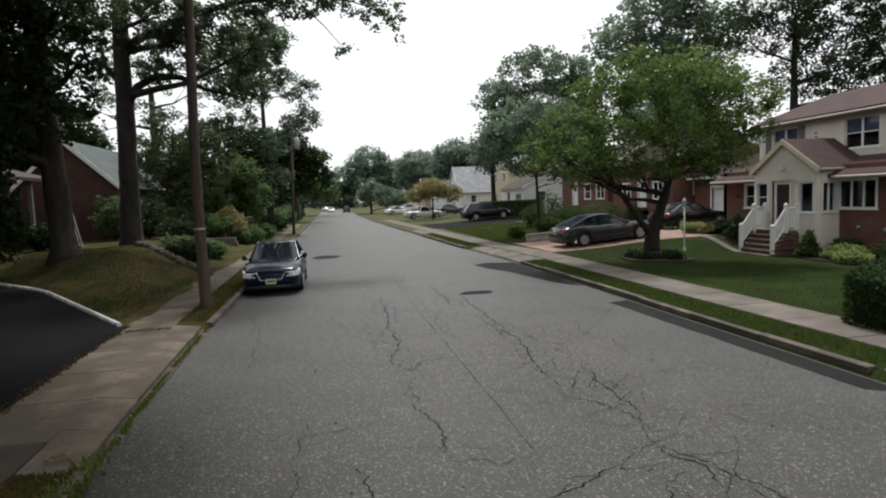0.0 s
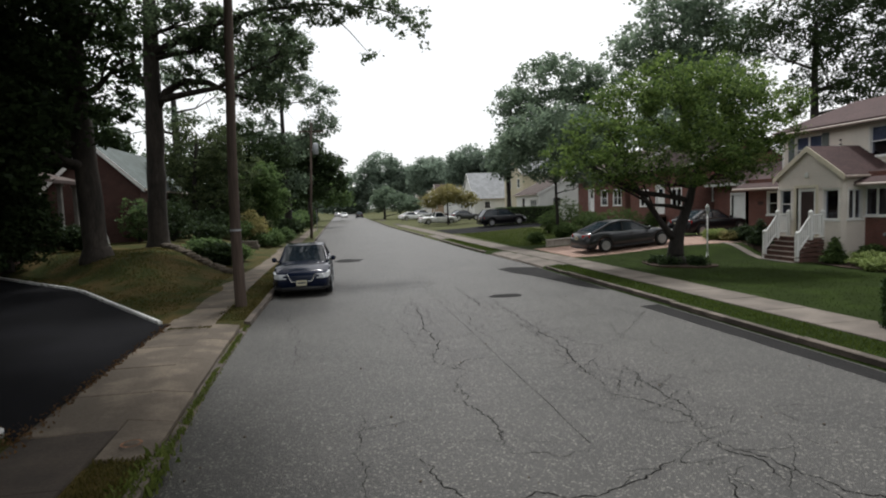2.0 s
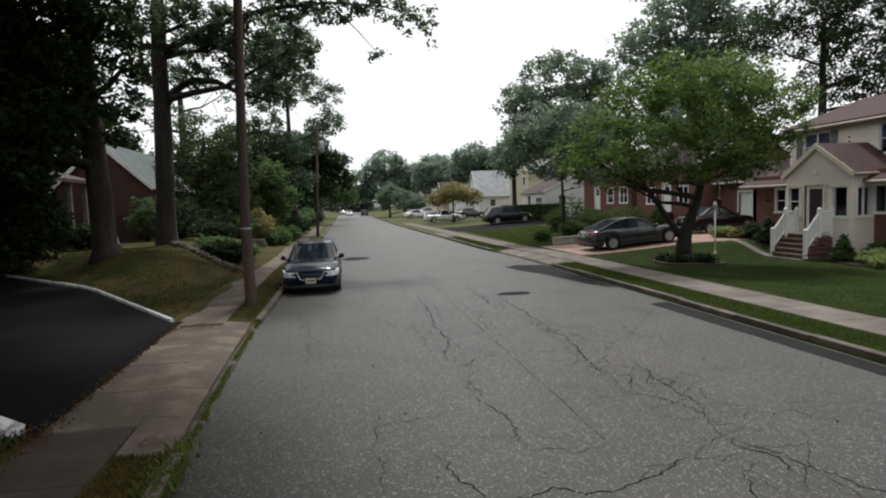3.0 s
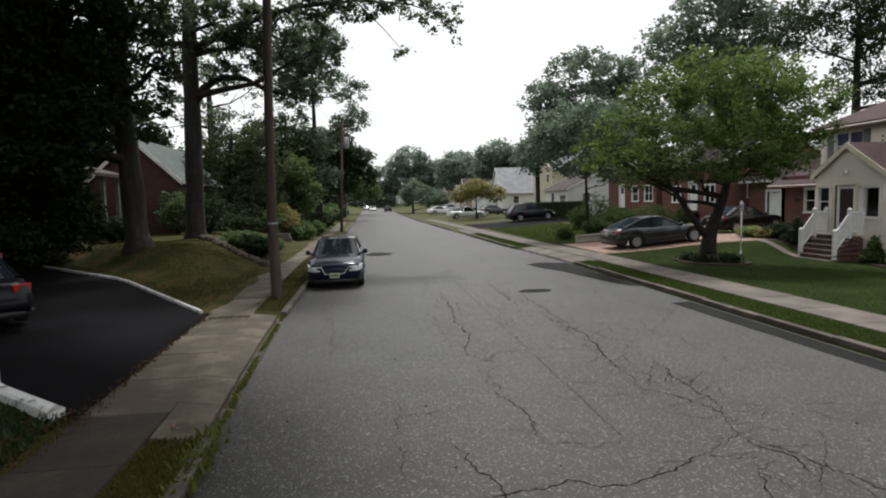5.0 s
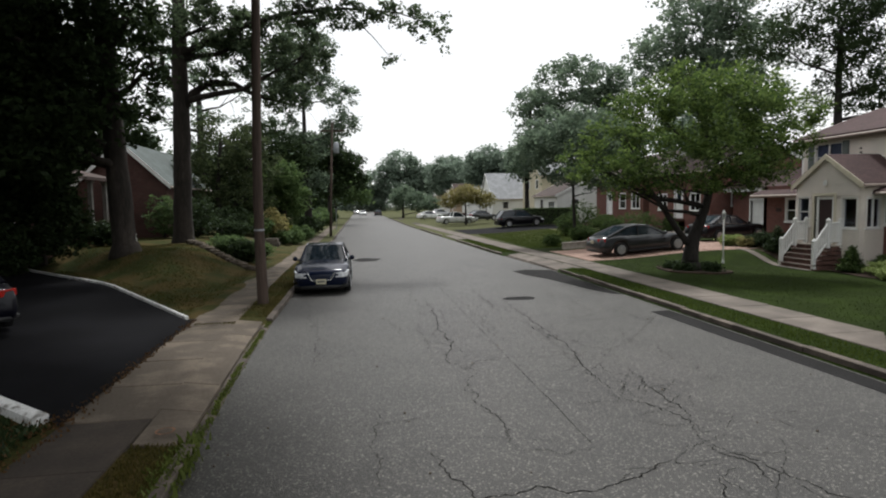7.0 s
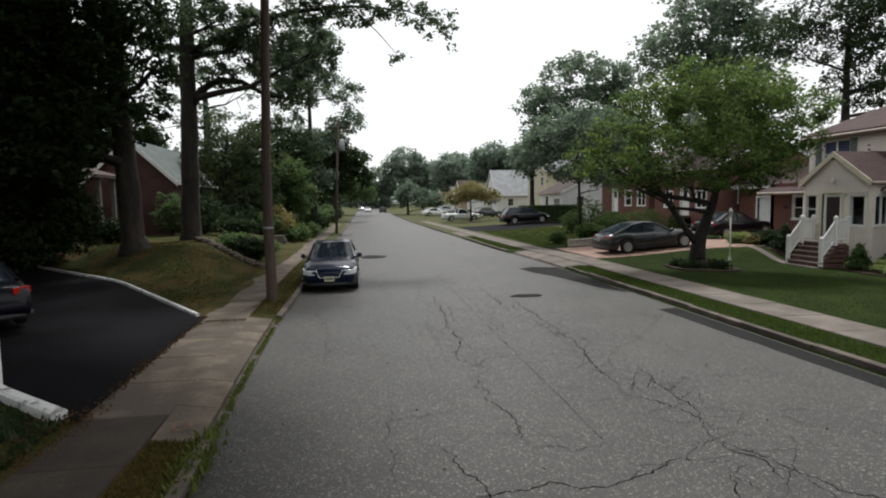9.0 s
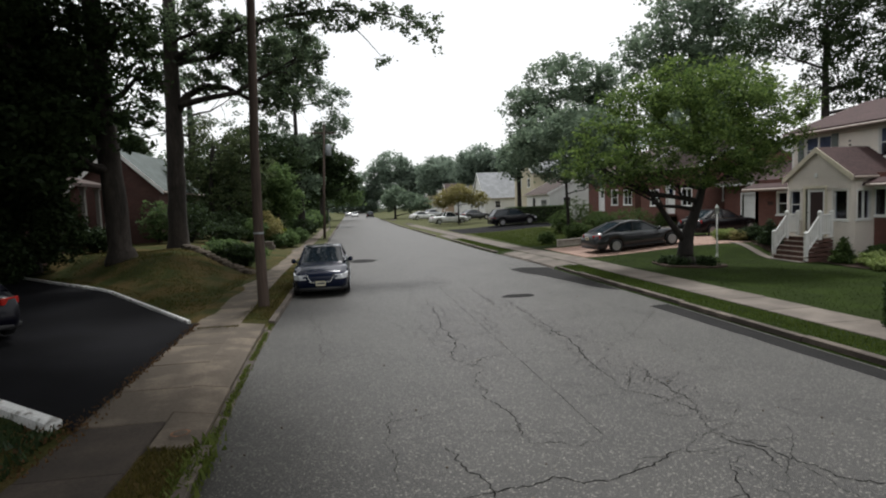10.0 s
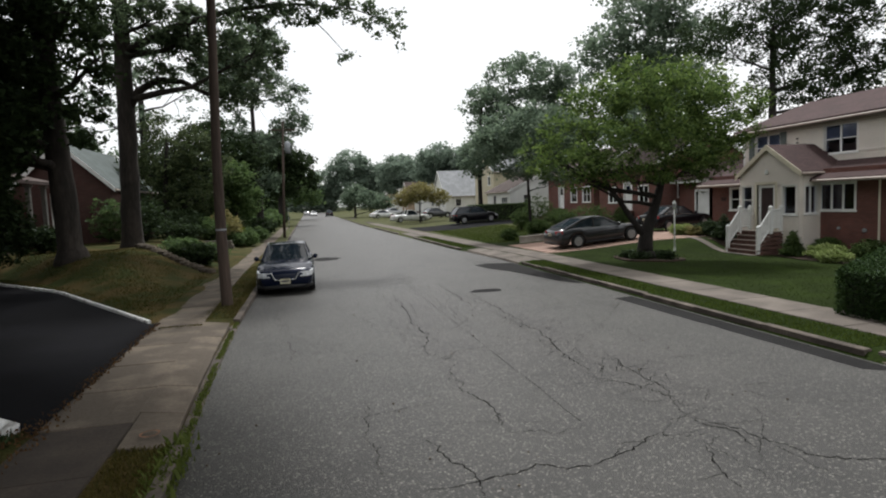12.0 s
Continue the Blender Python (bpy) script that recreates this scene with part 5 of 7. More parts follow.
def build_house(label, m, long, deep, base, eave, ridge, wall_mat, roof_mat, ridge_axis="y", windows=(), door=None, trim=WHITE, gable_mat=None, chimney=False, dormer=False, course=0.0):
    """A simple house. Local x runs from its street front (x = 0) inwards, local y along the street."""
    h = thing("house", m, label, "house")
    holes = [(a, b, c, d) for a, b, c, d, _ in windows]
    if door:
        holes.append((door[0], door[1], base, base + 2.05))
    part("wall", wall_shape("x", 0.0, 0.2, 0, long, -0.6, eave, holes, course), wall_mat, h)
    part("wall", wall_shape("x", deep, 0.2, 0, long, -0.6, eave, [], out=1), wall_mat, h)
    side = [(deep * .2, deep * .2 + .9, base + .9, base + 2.0), (deep * .6, deep * .6 + .9, base + .9, base + 2.0)]
    part("wall", wall_shape("y", 0.0, 0.2, 0.2, deep - 0.2, -0.6, eave, side, course), wall_mat, h)
    part("wall", wall_shape("y", long, 0.2, 0.2, deep - 0.2, -0.6, eave, [], out=1), wall_mat, h)
    for q in side:
        window(h, "y", 0.0, -1, *q, trim)
    gm = gable_mat or wall_mat
    if ridge_axis == "y":
        gable_roof(h, "y", 0, long, deep / 2, deep / 2, eave, ridge, roof_mat, trim=trim)
        for y, o in ((0, -1), (long, 1)):
            part("gable", gable_end("y", y, 0.2, 0, deep, eave, ridge - 0.02, o), gm, h)
    else:
        gable_roof(h, "x", 0, deep, long / 2, long / 2, eave, ridge, roof_mat, trim=trim)
        for x, o in ((0, -1), (deep, 1)):
            part("gable", gable_end("x", x, 0.2, 0, long, eave, ridge - 0.02, o), gm, h)
        gw = part("attic_window", Shape().box(-0.05, -0.003, long / 2 - .45, long / 2 + .45, eave + .5, eave + 1.5), trim, h)
        part("pane", Shape().box(-0.065, -0.05, long / 2 - .37, long / 2 + .37, eave + .58, eave + 1.42), GLASS, gw)
    for a, b, c, d, lights in windows:
        window(h, "x", 0.0, -1, a, b, c, d, trim, lights)
    if door:
        fr = Shape()
        for q in ((door[0] - .1, door[0], base, base + 2.05), (door[1], door[1] + .1, base, base + 2.05), (door[0] - .1, door[1] + .1, base + 2.05, base + 2.17)):
            fr.box(-0.05, 0.1, *q)
        d = part("door", fr, trim, h)
        part("door_leaf", Shape().box(0.04, 0.09, door[0], door[1], base, base + 2.05), door[2], d, bevel=0.006)
        part("door_pane", Shape().box(0.025, 0.04, door[0] + .25, door[1] - .25, base + 1.3, base + 1.85), GLASS, d)
        n = max(1, round(base / 0.18))
        for i in range(n):
            part("step", Shape().box(-0.3 * (n - i) - 0.5, -0.003, door[0] - .3, door[1] + .3, -0.5, base - 0.17 * (n - 1 - i) - 0.02), STEP_BRICK, h)
    if chimney:
        ch = part("chimney", Shape().box(deep * .55, deep * .55 + .7, long * .3, long * .3 + .7, eave, ridge + 1.0), BRICK_DARK, h)
        part("chimney_cap", Shape().box(deep * .55 - .05, deep * .55 + .75, long * .3 - .05, long * .3 + .75, ridge + 1.0, ridge + 1.1), CONCRETE, ch)
    if dormer:
        y = long * .5
        dz = (eave + ridge) / 2
        dm = part("dormer", Shape().box(deep * .14, deep * .45, y - 1.6, y + 1.6, eave + .2, dz + .75), WHITE, h)
        part("dormer_roof", Shape().prism([(deep * .1, dz + .72), (deep * .5, dz + 1.0), (deep * .5, dz + 1.1), (deep * .1, dz + .82)], "y", y - 1.8, y + 1.8), roof_mat, dm)
        part("dormer_window", Shape().box(deep * .14 - .03, deep * .14 - .003, y - .9, y + .9, eave + .6, dz + .5), GLASS, dm)
    return h


YELLOW_SIDING = material("pale_yellow_siding", (0.50, 0.45, 0.33), 0.75, scale=0.8, var=0.1, fine=20, fine_var=0.05, bump=0.1)
WHITE_SIDING = material("white_siding", (0.66, 0.66, 0.64), 0.7, scale=0.8, var=0.08, fine=20, fine_var=0.05, bump=0.1)
TAN_SIDING = material("tan_siding", (0.38, 0.28, 0.2), 0.75, scale=0.8, var=0.1, fine=20, fine_var=0.05, bump=0.1)

# garage wing at the driveway's head
build_g = thing("garage", pose(25.4, 26.0, 0.42), "brick garage with a white door under a white soffit", "garage")
part("wall", wall_shape("x", 0.0, 0.25, 0, 7.5, -0.5, 3.0, [(3.3, 5.7, 0.02, 2.25)]), BRICK, build_g)
part("wall", wall_shape("y", 0.0, 0.25, 0.25, 6, -0.5, 3.0, [], out=-1), BRICK, build_g)
part("wall", wall_shape("y", 7.5, 0.25, 0.25, 6, -0.5, 3.0, [], out=1), BRICK, build_g)
gd = part("garage_door", Shape().box(0.1, 0.14, 3.3, 5.7, 0.02, 2.25), WHITE, build_g, "white panelled garage door")
for i in range(4):
    for j in range(4):
        part("door_panel", Shape().box(0.085, 0.1, 3.38 + .59 * j, 3.9 + .59 * j, .1 + .55 * i, .53 + .55 * i), WHITE, gd, bevel=0.008)
gf = Shape()
for q in ((3.18, 3.3, 0, 2.25), (5.7, 5.82, 0, 2.25), (3.18, 5.82, 2.25, 2.4)):
    gf.box(-0.04, 0.1, *q)
part("door_frame", gf, WHITE, build_g)
part("soffit", Shape().box(-0.6, -0.003, -0.2, 7.7, 2.85, 3.05), WHITE, build_g)
gr_roof = Shape().prism([(-0.7, 3.055), (6.2, 3.055), (3.0, 4.3)], "y", -0.25, 7.75)
part("roof", gr_roof, ROOF_RED, build_g)
part("downpipe", Shape().tube([(-0.06, 0.6, 2.85), (-0.06, 0.6, 0)], [0.04, 0.04], 6), WHITE, build_g)

build_house("low red brick house with a white front door and white trim", pose(24.2, 34.2, 0.55), 8.4, 8.0, 0.9, 4.3, 6.2, BRICK, ROOF_BROWN, "y",
            [(1.2, 2.4, 1.5, 2.7, 2), (5.6, 6.8, 1.5, 2.7, 2)], (3.4, 4.4, WHITE), chimney=True)
build_house("red brick house with a white door behind clipped bushes", pose(24.2, 43.6, 0.55), 9.6, 8.0, 1.0, 4.3, 6.4, BRICK, ROOF_BROWN, "y",
            [(0.6, 2.0, 1.6, 2.9, 2), (3.2, 4.4, 1.6, 2.9, 1)], (6.0, 7.0, WHITE))
build_house("low white house with a brown roof beside a hedge", pose(22.5, 60.0, 0.5), 8.5, 8.0, 0.6, 3.1, 5.0, WHITE_SIDING, ROOF_BROWN, "y",
            [(1.0, 3.0, 1.2, 2.4, 3)], (5.0, 6.0, DOOR_WOOD))
build_house("tall pale cream-yellow house behind the trees", pose(25.2, 74.0, 0.5), 9.0, 8.0, 0.6, 6.0, 8.6, YELLOW_SIDING, ROOF_GREY, "x",
            [(1.5, 2.6, 1.4, 2.6, 1), (5.5, 6.6, 1.4, 2.6, 1), (1.5, 2.6, 4.2, 5.4, 1), (5.5, 6.6, 4.2, 5.4, 1)])
build_house("white gabled house with a grey shingle roof", pose(21.5, 87.5, 0.4), 9.0, 8.5, 0.6, 3.2, 7.2, WHITE_SIDING, ROOF_GREY, "x",
            [(1.2, 2.4, 1.4, 2.6, 2), (6.2, 7.4, 1.4, 2.6, 2)], (4.0, 5.0, DOOR_WOOD))
build_house("small white house with a dark roof down the street", pose(21.5, 106, 0.4), 9.0, 8.0, 0.6, 3.2, 6.6, WHITE_SIDING, ROOF_GREY, "y", [(1.2, 2.6, 1.4, 2.6, 2)], (5, 6, WHITE), dormer=True)
build_house("tan house with a reddish roof down the street", pose(21.5, 122, 0.4), 9.0, 8.0, 0.6, 3.2, 6.8, TAN_SIDING, ROOF_BROWN, "x", [(1.2, 2.6, 1.4, 2.6, 2)], (5, 6, WHITE))
build_house("white house with a pale roof and dormer down the street", pose(21.5, 140, 0.4), 10, 8.0, 0.6, 3.2, 7.2, WHITE_SIDING, ROOF_GREY, "y", [(1.2, 2.6, 1.4, 2.6, 2)], (5, 6, WHITE), dormer=True)
build_house("brown house with a shingle roof far down the street", pose(21.5, 165, 0.4), 11, 8.0, 0.6, 3.4, 7.5, TAN_SIDING, ROOF_BROWN, "y", [(1.2, 2.6, 1.4, 2.6, 2)], (5, 6, WHITE), dormer=True)

# houses under the oaks
build_house("dark red brick house with a grey-green gable roof", pose(-10.5, 43.0, 1.05, 0, 0, 180), 9.0, 4.8, 0.3, 3.3, 5.6, BRICK_DARK, ROOF_GREEN, "y",
            [(1.2, 2.4, 1.2, 2.4, 2)], (4.5, 5.5, WHITE), gable_mat=BRICK_DARK)
hl = thing("house", pose(-13.2, 25.0, 1.0), "dark brick house with a shaded porch and white columns", "house")
part("wall", wall_shape("x", -1.6, 0.25, -2.0, 7.0, -0.8, 3.6, [(0.2, 1.6, 1.2, 2.6), (3.6, 4.6, 0.6, 2.7)], out=1), BRICK_DARK, hl)
part("wall", wall_shape("y", 7.0, 0.25, -10, -1.85, -0.8, 3.6, [], out=1), BRICK_DARK, hl)
part("wall", wall_shape("y", -2.0, 0.25, -10, -1.85, -0.8, 3.6, [], out=-1), BRICK_DARK, hl)
part("wall", wall_shape("x", -10.0, 0.25, -2.0, 7.0, -0.8, 3.6, [], out=-1), BRICK_DARK, hl)
window(hl, "x", -1.6, 1, 0.2, 1.6, 1.2, 2.6, WHITE, 2)
part("door_leaf", Shape().box(-1.72, -1.66, 3.6, 4.6, 0.6, 2.7), WHITE, hl)
part("porch_floor", Shape().box(-1.6, 0.5, -2.0, 7.0, -0.6, 0.6), BRICK_DARK, hl)
# white paint greyed to carry the deep shade of the porch
SHADED_WHITE = material("shaded_white_paint", (0.26, 0.25, 0.235), 0.7, scale=2, var=0.25, fine=30, fine_var=0.1, bump=0.1)
for y in (2.2, 4.9, 6.6):
    col = part("column", Shape().box(0.2, 0.4, y - 0.1, y + 0.1, 0.6, 3.3), SHADED_WHITE, hl, "white porch column with its shade in the colour", bevel=0.015)
    part("column_base", Shape().box(0.14, 0.46, y - 0.16, y + 0.16, 0.602, 0.75), SHADED_WHITE, col)
    part("column_cap", Shape().box(0.14, 0.46, y - 0.16, y + 0.16, 3.2, 3.32), SHADED_WHITE, col)
part("porch_roof", Shape().prism([(0.8, 3.3), (-1.6, 3.9), (-1.6, 4.1), (0.8, 3.45)], "y", -2.3, 7.3), ROOF_BROWN, hl)
part("gable", gable_end("y", 7.0, 0.25, -10.0, -1.6, 3.6, 6.35, 1), BRICK_DARK, hl)
part("gable", gable_end("y", -2.0, 0.25, -10.0, -1.6, 3.6, 6.35, -1), BRICK_DARK, hl)
gable_roof(hl, "y", -2.0, 7.0, -5.8, 4.2, 3.6, 6.4, ROOF_BROWN, 0.3, trim=SHADED_WHITE)
for i in range(5):
    part("step", Shape().box(0.5, 2.0 - 0.3 * i, 3.2, 5.0, -0.8, -0.25 + 0.17 * i), STEP_BRICK, hl)
part("step_wall", Shape().box(0.5, 2.0, 2.95, 3.2, -0.8, 0.7), BRICK_DARK, hl)
part("downpipe", Shape().tube([(0.75, 6.9, 3.3), (0.5, 6.9, 2.9), (0.5, 6.9, -0.3)], [0.045, 0.045, 0.045], 6), WHITE, hl, "white downpipe")


# ---- trees and shrubs ----
def leaf_mesh(name, centres, size, up=0.5):
    """Loose diamond-shaped leaves, each turned its own way."""
    k = len(centres)
    nrm = RNG.normal(size=(k, 3))
    nrm[:, 2] = np.abs(nrm[:, 2]) + up
    nrm /= np.linalg.norm(nrm, axis=1)[:, None]
    t = RNG.normal(size=(k, 3))
    t -= nrm * np.sum(t * nrm, 1)[:, None]
    t /= np.linalg.norm(t, axis=1)[:, None]
    b = np.cross(nrm, t)
    s = size * RNG.uniform(0.6, 1.35, k)[:, None]
    v = np.stack([centres - t * s * 0.6, centres + b * s * 0.36 + nrm * s * 0.08, centres + t * s * 0.6 - nrm * s * 0.1, centres - b * s * 0.36 + nrm * s * 0.08], 1)
    return quads(name, v)


def sprays(clumps, count, per, radius, gap=0.0, seed=0.0):
    """Leaf places: twig-end sprays spread through ellipsoid clumps, thinned by noise so that gaps show."""
    vol = np.array([c[3] * c[4] * c[5] for c in clumps]) ** 0.8
    vol /= vol.sum()
    ends = []
    for c, share in zip(clumps, vol):
        n = max(3, int(count * share))
        made = tries = 0
        while made < n and tries < n * 5:
            tries += 1
            d = RNG.normal(size=3)
            d /= np.linalg.norm(d)
            p = d * RNG.uniform(0.15, 1.0) ** 0.5
            q = Vector((c[0] + p[0] * c[3], c[1] + p[1] * c[4], c[2] + p[2] * c[5]))
            f = 2.3 / max(0.7, min(c[3], c[5]))
            if noise.noise(q * f + Vector((seed, 0, 0))) < gap:
                continue
            ends.append(q)
            made += 1
    e = np.array([tuple(q) for q in ends])
    at = np.repeat(e, per, 0) + RNG.normal(size=(len(e) * per, 3)) * radius * np.array([0.55, 0.55, 0.32])
    return at, e


def tree(label, trunk, clumps, count, per, radius, leaf, leaf_mat, bark=BARK, category="tree", gap=0.06, limbs=True, extra=(), twigs=5, name="tree", group="", bare=0):
    """trunk: rows of x, y, z, r from the foot up. clumps: ellipsoids of the crown. extra: limbs drawn out as rows of x, y, z, r."""
    foot = Vector(trunk[0][:3])
    t = thing(name, Matrix.Translation(foot), label, category, group)
    seed = foot.x * 1.7 + foot.y
    pts, rad = [], []
    for (ax, ay, az, ar), (bx, by, bz, br) in zip(trunk, trunk[1:]):
        for i in range(4):
            f = i / 4
            wob = 0.03 * ar
            pts.append(Vector((ax + (bx - ax) * f, ay + (by - ay) * f, az + (bz - az) * f)) - foot + Vector((random.gauss(0, wob), random.gauss(0, wob), 0)))
            rad.append((ar + (br - ar) * f) * random.uniform(0.95, 1.06))
    pts.append(Vector(trunk[-1][:3]) - foot)
    rad.append(trunk[-1][3])
    s = Shape()
    flare = [Vector((pts[0].x, pts[0].y, -0.3)), pts[0]]
    s.tube(flare + [pts[0] + Vector((0, 0, rad[0] * 0.9))] + pts[1:], [rad[0] * 1.45, rad[0] * 1.35, rad[0] * 1.05] + rad[1:], 12)
    part("trunk", s, bark, t, smooth=True)
    at, ends = sprays(clumps, count, per, radius, gap, seed)
    part("crown", leaf_mesh("crown", at - np.array(foot), leaf), leaf_mat, t)
    for row in extra:
        part("limb", Shape().tube([Vector(p[:3]) - foot for p in row], [p[3] for p in row], 8), bark, t, smooth=True)
    if limbs:
        for c in clumps[:len(clumps) - bare]:
            goal = Vector(c[:3]) - foot
            low = [(p, r) for p, r in zip(pts, rad) if p.z < goal.z - 0.25 * (goal.xy - p.xy).length]
            p0, r0 = low[-1] if low else (pts[-1], rad[-1])
            mid = p0.lerp(goal, 0.5) + Vector((random.gauss(0, .2), random.gauss(0, .2), -0.08 * (goal - p0).length))
            line = [p0, p0.lerp(mid, 0.5) + Vector((0, 0, 0.05)), mid, mid.lerp(goal, 0.55), goal]
            r1 = max(0.02, r0 * 0.5)
            ls = Shape().tube(line, [r1, r1 * .8, r1 * .6, r1 * .4, r1 * .2], 7)
            near = [Vector(e) - foot for e in ends if (Vector(e) - foot - goal).length < max(c[3:6])]
            random.shuffle(near)
            for e in near[:twigs]:
                st = line[random.choice((2, 3, 3, 4))]
                bend = st.lerp(e, 0.5) + Vector((random.gauss(0, .12), random.gauss(0, .12), random.gauss(0.05, .08)))
                ls.tube([st, bend, e], [r1 * .28, r1 * .18, 0.008], 5)
            part("limb", ls, bark, t, smooth=True)
    return t


# the spreading tree on the lawn
tree("broad young maple with a forked trunk on the lawn",
     [(13.46, 18.9, 0.03, 0.33), (13.5, 18.9, 0.7, 0.28), (13.6, 18.92, 1.25, 0.24), (14.1, 18.95, 2.5, 0.16), (14.6, 18.9, 4.5, 0.07)],
     [(13.8, 18.9, 5.6, 3.4, 3.2, 1.7), (10.4, 18.6, 4.9, 1.9, 2.2, 1.0), (16.6, 18.9, 5.6, 1.8, 2.4, 1.3), (14.6, 18.9, 7.1, 2.2, 2.4, 0.9),
      (11.6, 18.2, 3.75, 1.9, 1.8, 0.6), (9.9, 18.4, 3.9, 1.5, 1.6, 0.6), (15.6, 18.2, 3.85, 1.7, 1.8, 0.65), (11.7, 19.2, 6.5, 1.6, 2.0, 0.8), (14.0, 17.4, 4.4, 2.0, 1.5, 0.7), (9.0, 18.8, 4.3, 0.9, 1.2, 0.5), (18.2, 18.6, 6.2, 0.9, 1.2, 0.7), (16.6, 18.9, 6.9, 1.2, 1.4, 0.6), (13.0, 18.6, 7.5, 1.2, 1.4, 0.5), (14.6, 18.0, 3.45, 1.6, 1.4, 0.5), (12.6, 18.0, 3.3, 1.2, 1.2, 0.4), (10.6, 18.2, 3.2, 1.3, 1.2, 0.4), (17.2, 18.6, 4.6, 0.7, 1.2, 0.4)],
     1650, 27, 0.29, 0.115, LEAF_MAPLE, BARK_DARK, gap=0.3,
     extra=[[(13.5, 18.9, 0.95, 0.15), (12.95, 18.88, 1.6, 0.12), (12.4, 18.8, 2.3, 0.10), (11.7, 18.75, 3.2, 0.07), (10.8, 18.7, 4.4, 0.03)]], twigs=9)
# trees behind it and beyond the roofs
tree("mid-sized green tree beside a driveway", [(14.2, 33.0, 0.45, 0.11), (14.1, 33, 2.5, 0.09), (14, 33, 5, 0.06)],
     [(13.8, 32.5, 7.0, 3.0, 2.8, 1.7), (11.4, 32.5, 6.0, 1.8, 2, 1.2), (16.4, 32.5, 6.4, 2.6, 2.4, 1.7), (14.6, 32, 5.0, 1.8, 1.6, 0.7), (12.8, 31.6, 4.3, 1.4, 1.2, 0.6), (15.6, 31.8, 3.9, 1.4, 1.2, 0.6)], 700, 19, 0.4, 0.19, LEAF_HAZED, BARK_DARK, gap=0.16)
tree("tall oak beyond the houses", [(19.0, 60, 0.5, 0.26), (19, 60, 6, 0.22), (19.5, 60, 13, 0.14)],
     [(25, 61, 15.6, 4.6, 4, 3.6), (20.5, 61, 13.2, 3.2, 3, 2.8), (29, 61, 14.6, 3.6, 3, 3.6), (23, 61, 10.5, 4.2, 3, 2.5), (20, 60, 9, 2.5, 3, 2), (28, 61, 10.5, 3.6, 3, 2.5), (18.6, 58.4, 6.6, 2.6, 1.8, 1.6), (21.0, 58.6, 7.6, 2.2, 1.8, 1.5)], 1200, 14, 0.66, 0.36, LEAF_HAZED, BARK_DARK)
tree("tall oak behind the brick houses", [(30.0, 44, 0.5, 0.5), (30, 44, 8, 0.4), (29.5, 44, 16, 0.2)],
     [(28.3, 43, 16, 4.2, 4, 3.0), (32.4, 43, 15.6, 3.6, 4, 3.4), (25.0, 43, 14.4, 2.6, 3, 2.3), (29, 43, 12, 4.6, 4, 2.6), (29.5, 43, 19.4, 4, 4, 2.4), (34, 44, 11.5, 3, 3, 3)], 1150, 15, 0.55, 0.3, LEAF_HAZED, BARK_DARK)
tree("dark tall tree behind the siding house", [(33, 33.5, 0.4, 0.34), (33, 33.5, 8, 0.26), (33, 33.5, 14, 0.14)],
     [(31.5, 33, 13.8, 3.2, 3.4, 2.6), (36, 33, 14.2, 4, 3.6, 3.2), (41, 33, 13, 4.5, 4, 4.2), (33.5, 33, 10.4, 3.2, 3, 2.2), (28.0, 33.5, 13.4, 2.4, 2.4, 1.9), (38, 33, 9.6, 4, 3, 2.6), (34, 33, 18, 5, 4, 2.6), (40, 33, 18, 5, 4, 2.6)],
     1900, 19, 0.46, 0.2, LEAF_DARK, BARK_DARK)
tree("dark tall tree at the back of the lawns", [(46, 30, 0.4, 0.5), (46, 30, 8, 0.4), (46, 30, 13, 0.2)],
     [(46, 30, 12, 5, 5, 4), (49, 26, 10, 5, 5, 4), (43, 29, 16, 5, 4, 4)], 700, 14, 0.7, 0.4, LEAF_DARK, BARK_DARK)

# the two big oaks on the bank
tree("big old oak with dark foliage on the bank", [(-8.65, 22.7, 1.0, 0.45), (-8.72, 22.7, 3, 0.42), (-8.85, 22.7, 6, 0.39), (-9.0, 22.7, 10, 0.35), (-9.1, 22.7, 15, 0.2)],
     [(-10.2, 22, 9.2, 2.4, 2.6, 2.5), (-12.6, 20.5, 7.6, 2.8, 2.6, 2.6), (-8.8, 19.5, 12.6, 4, 4, 1.8), (-12.5, 17, 10, 4, 4, 2.2), (-9.9, 23, 7.4, 1.2, 1.3, 0.9),
      (-11.6, 22.2, 5.6, 1.1, 1.1, 0.9), (-10.4, 21.2, 6.2, 2.0, 1.6, 1.0), (-9.6, 21.5, 5.2, 1.0, 1.0, 0.5), (-7.6, 21.5, 9.9, 1.7, 1.2, 1.0), (-6.9, 21.6, 8.3, 0.9, 0.9, 0.9), (-7.3, 21.4, 6.7, 0.8, 0.9, 0.9), (-9.3, 21.0, 8.2, 1.3, 1.0, 1.3), (-7.6, 21.5, 5.4, 0.45, 0.6, 0.5), (-12.8, 20.6, 4.6, 1.6, 1.6, 1.4),
      # six unseen clumps added overhead to shade driveway and pavement
      (-7.5, 13.5, 12.6, 4, 4, 1.6), (-10.5, 10, 11.5, 4.5, 5, 2), (-6, 6, 12, 4, 5, 1.6), (-9, 2, 11, 5, 5, 2), (-4.5, 0.0, 13, 4, 5, 1.6), (-8, -6, 12, 5, 5, 2)],
     5200, 22, 0.4, 0.2, LEAF_DARK, BARK, gap=-0.1, twigs=6, bare=10)
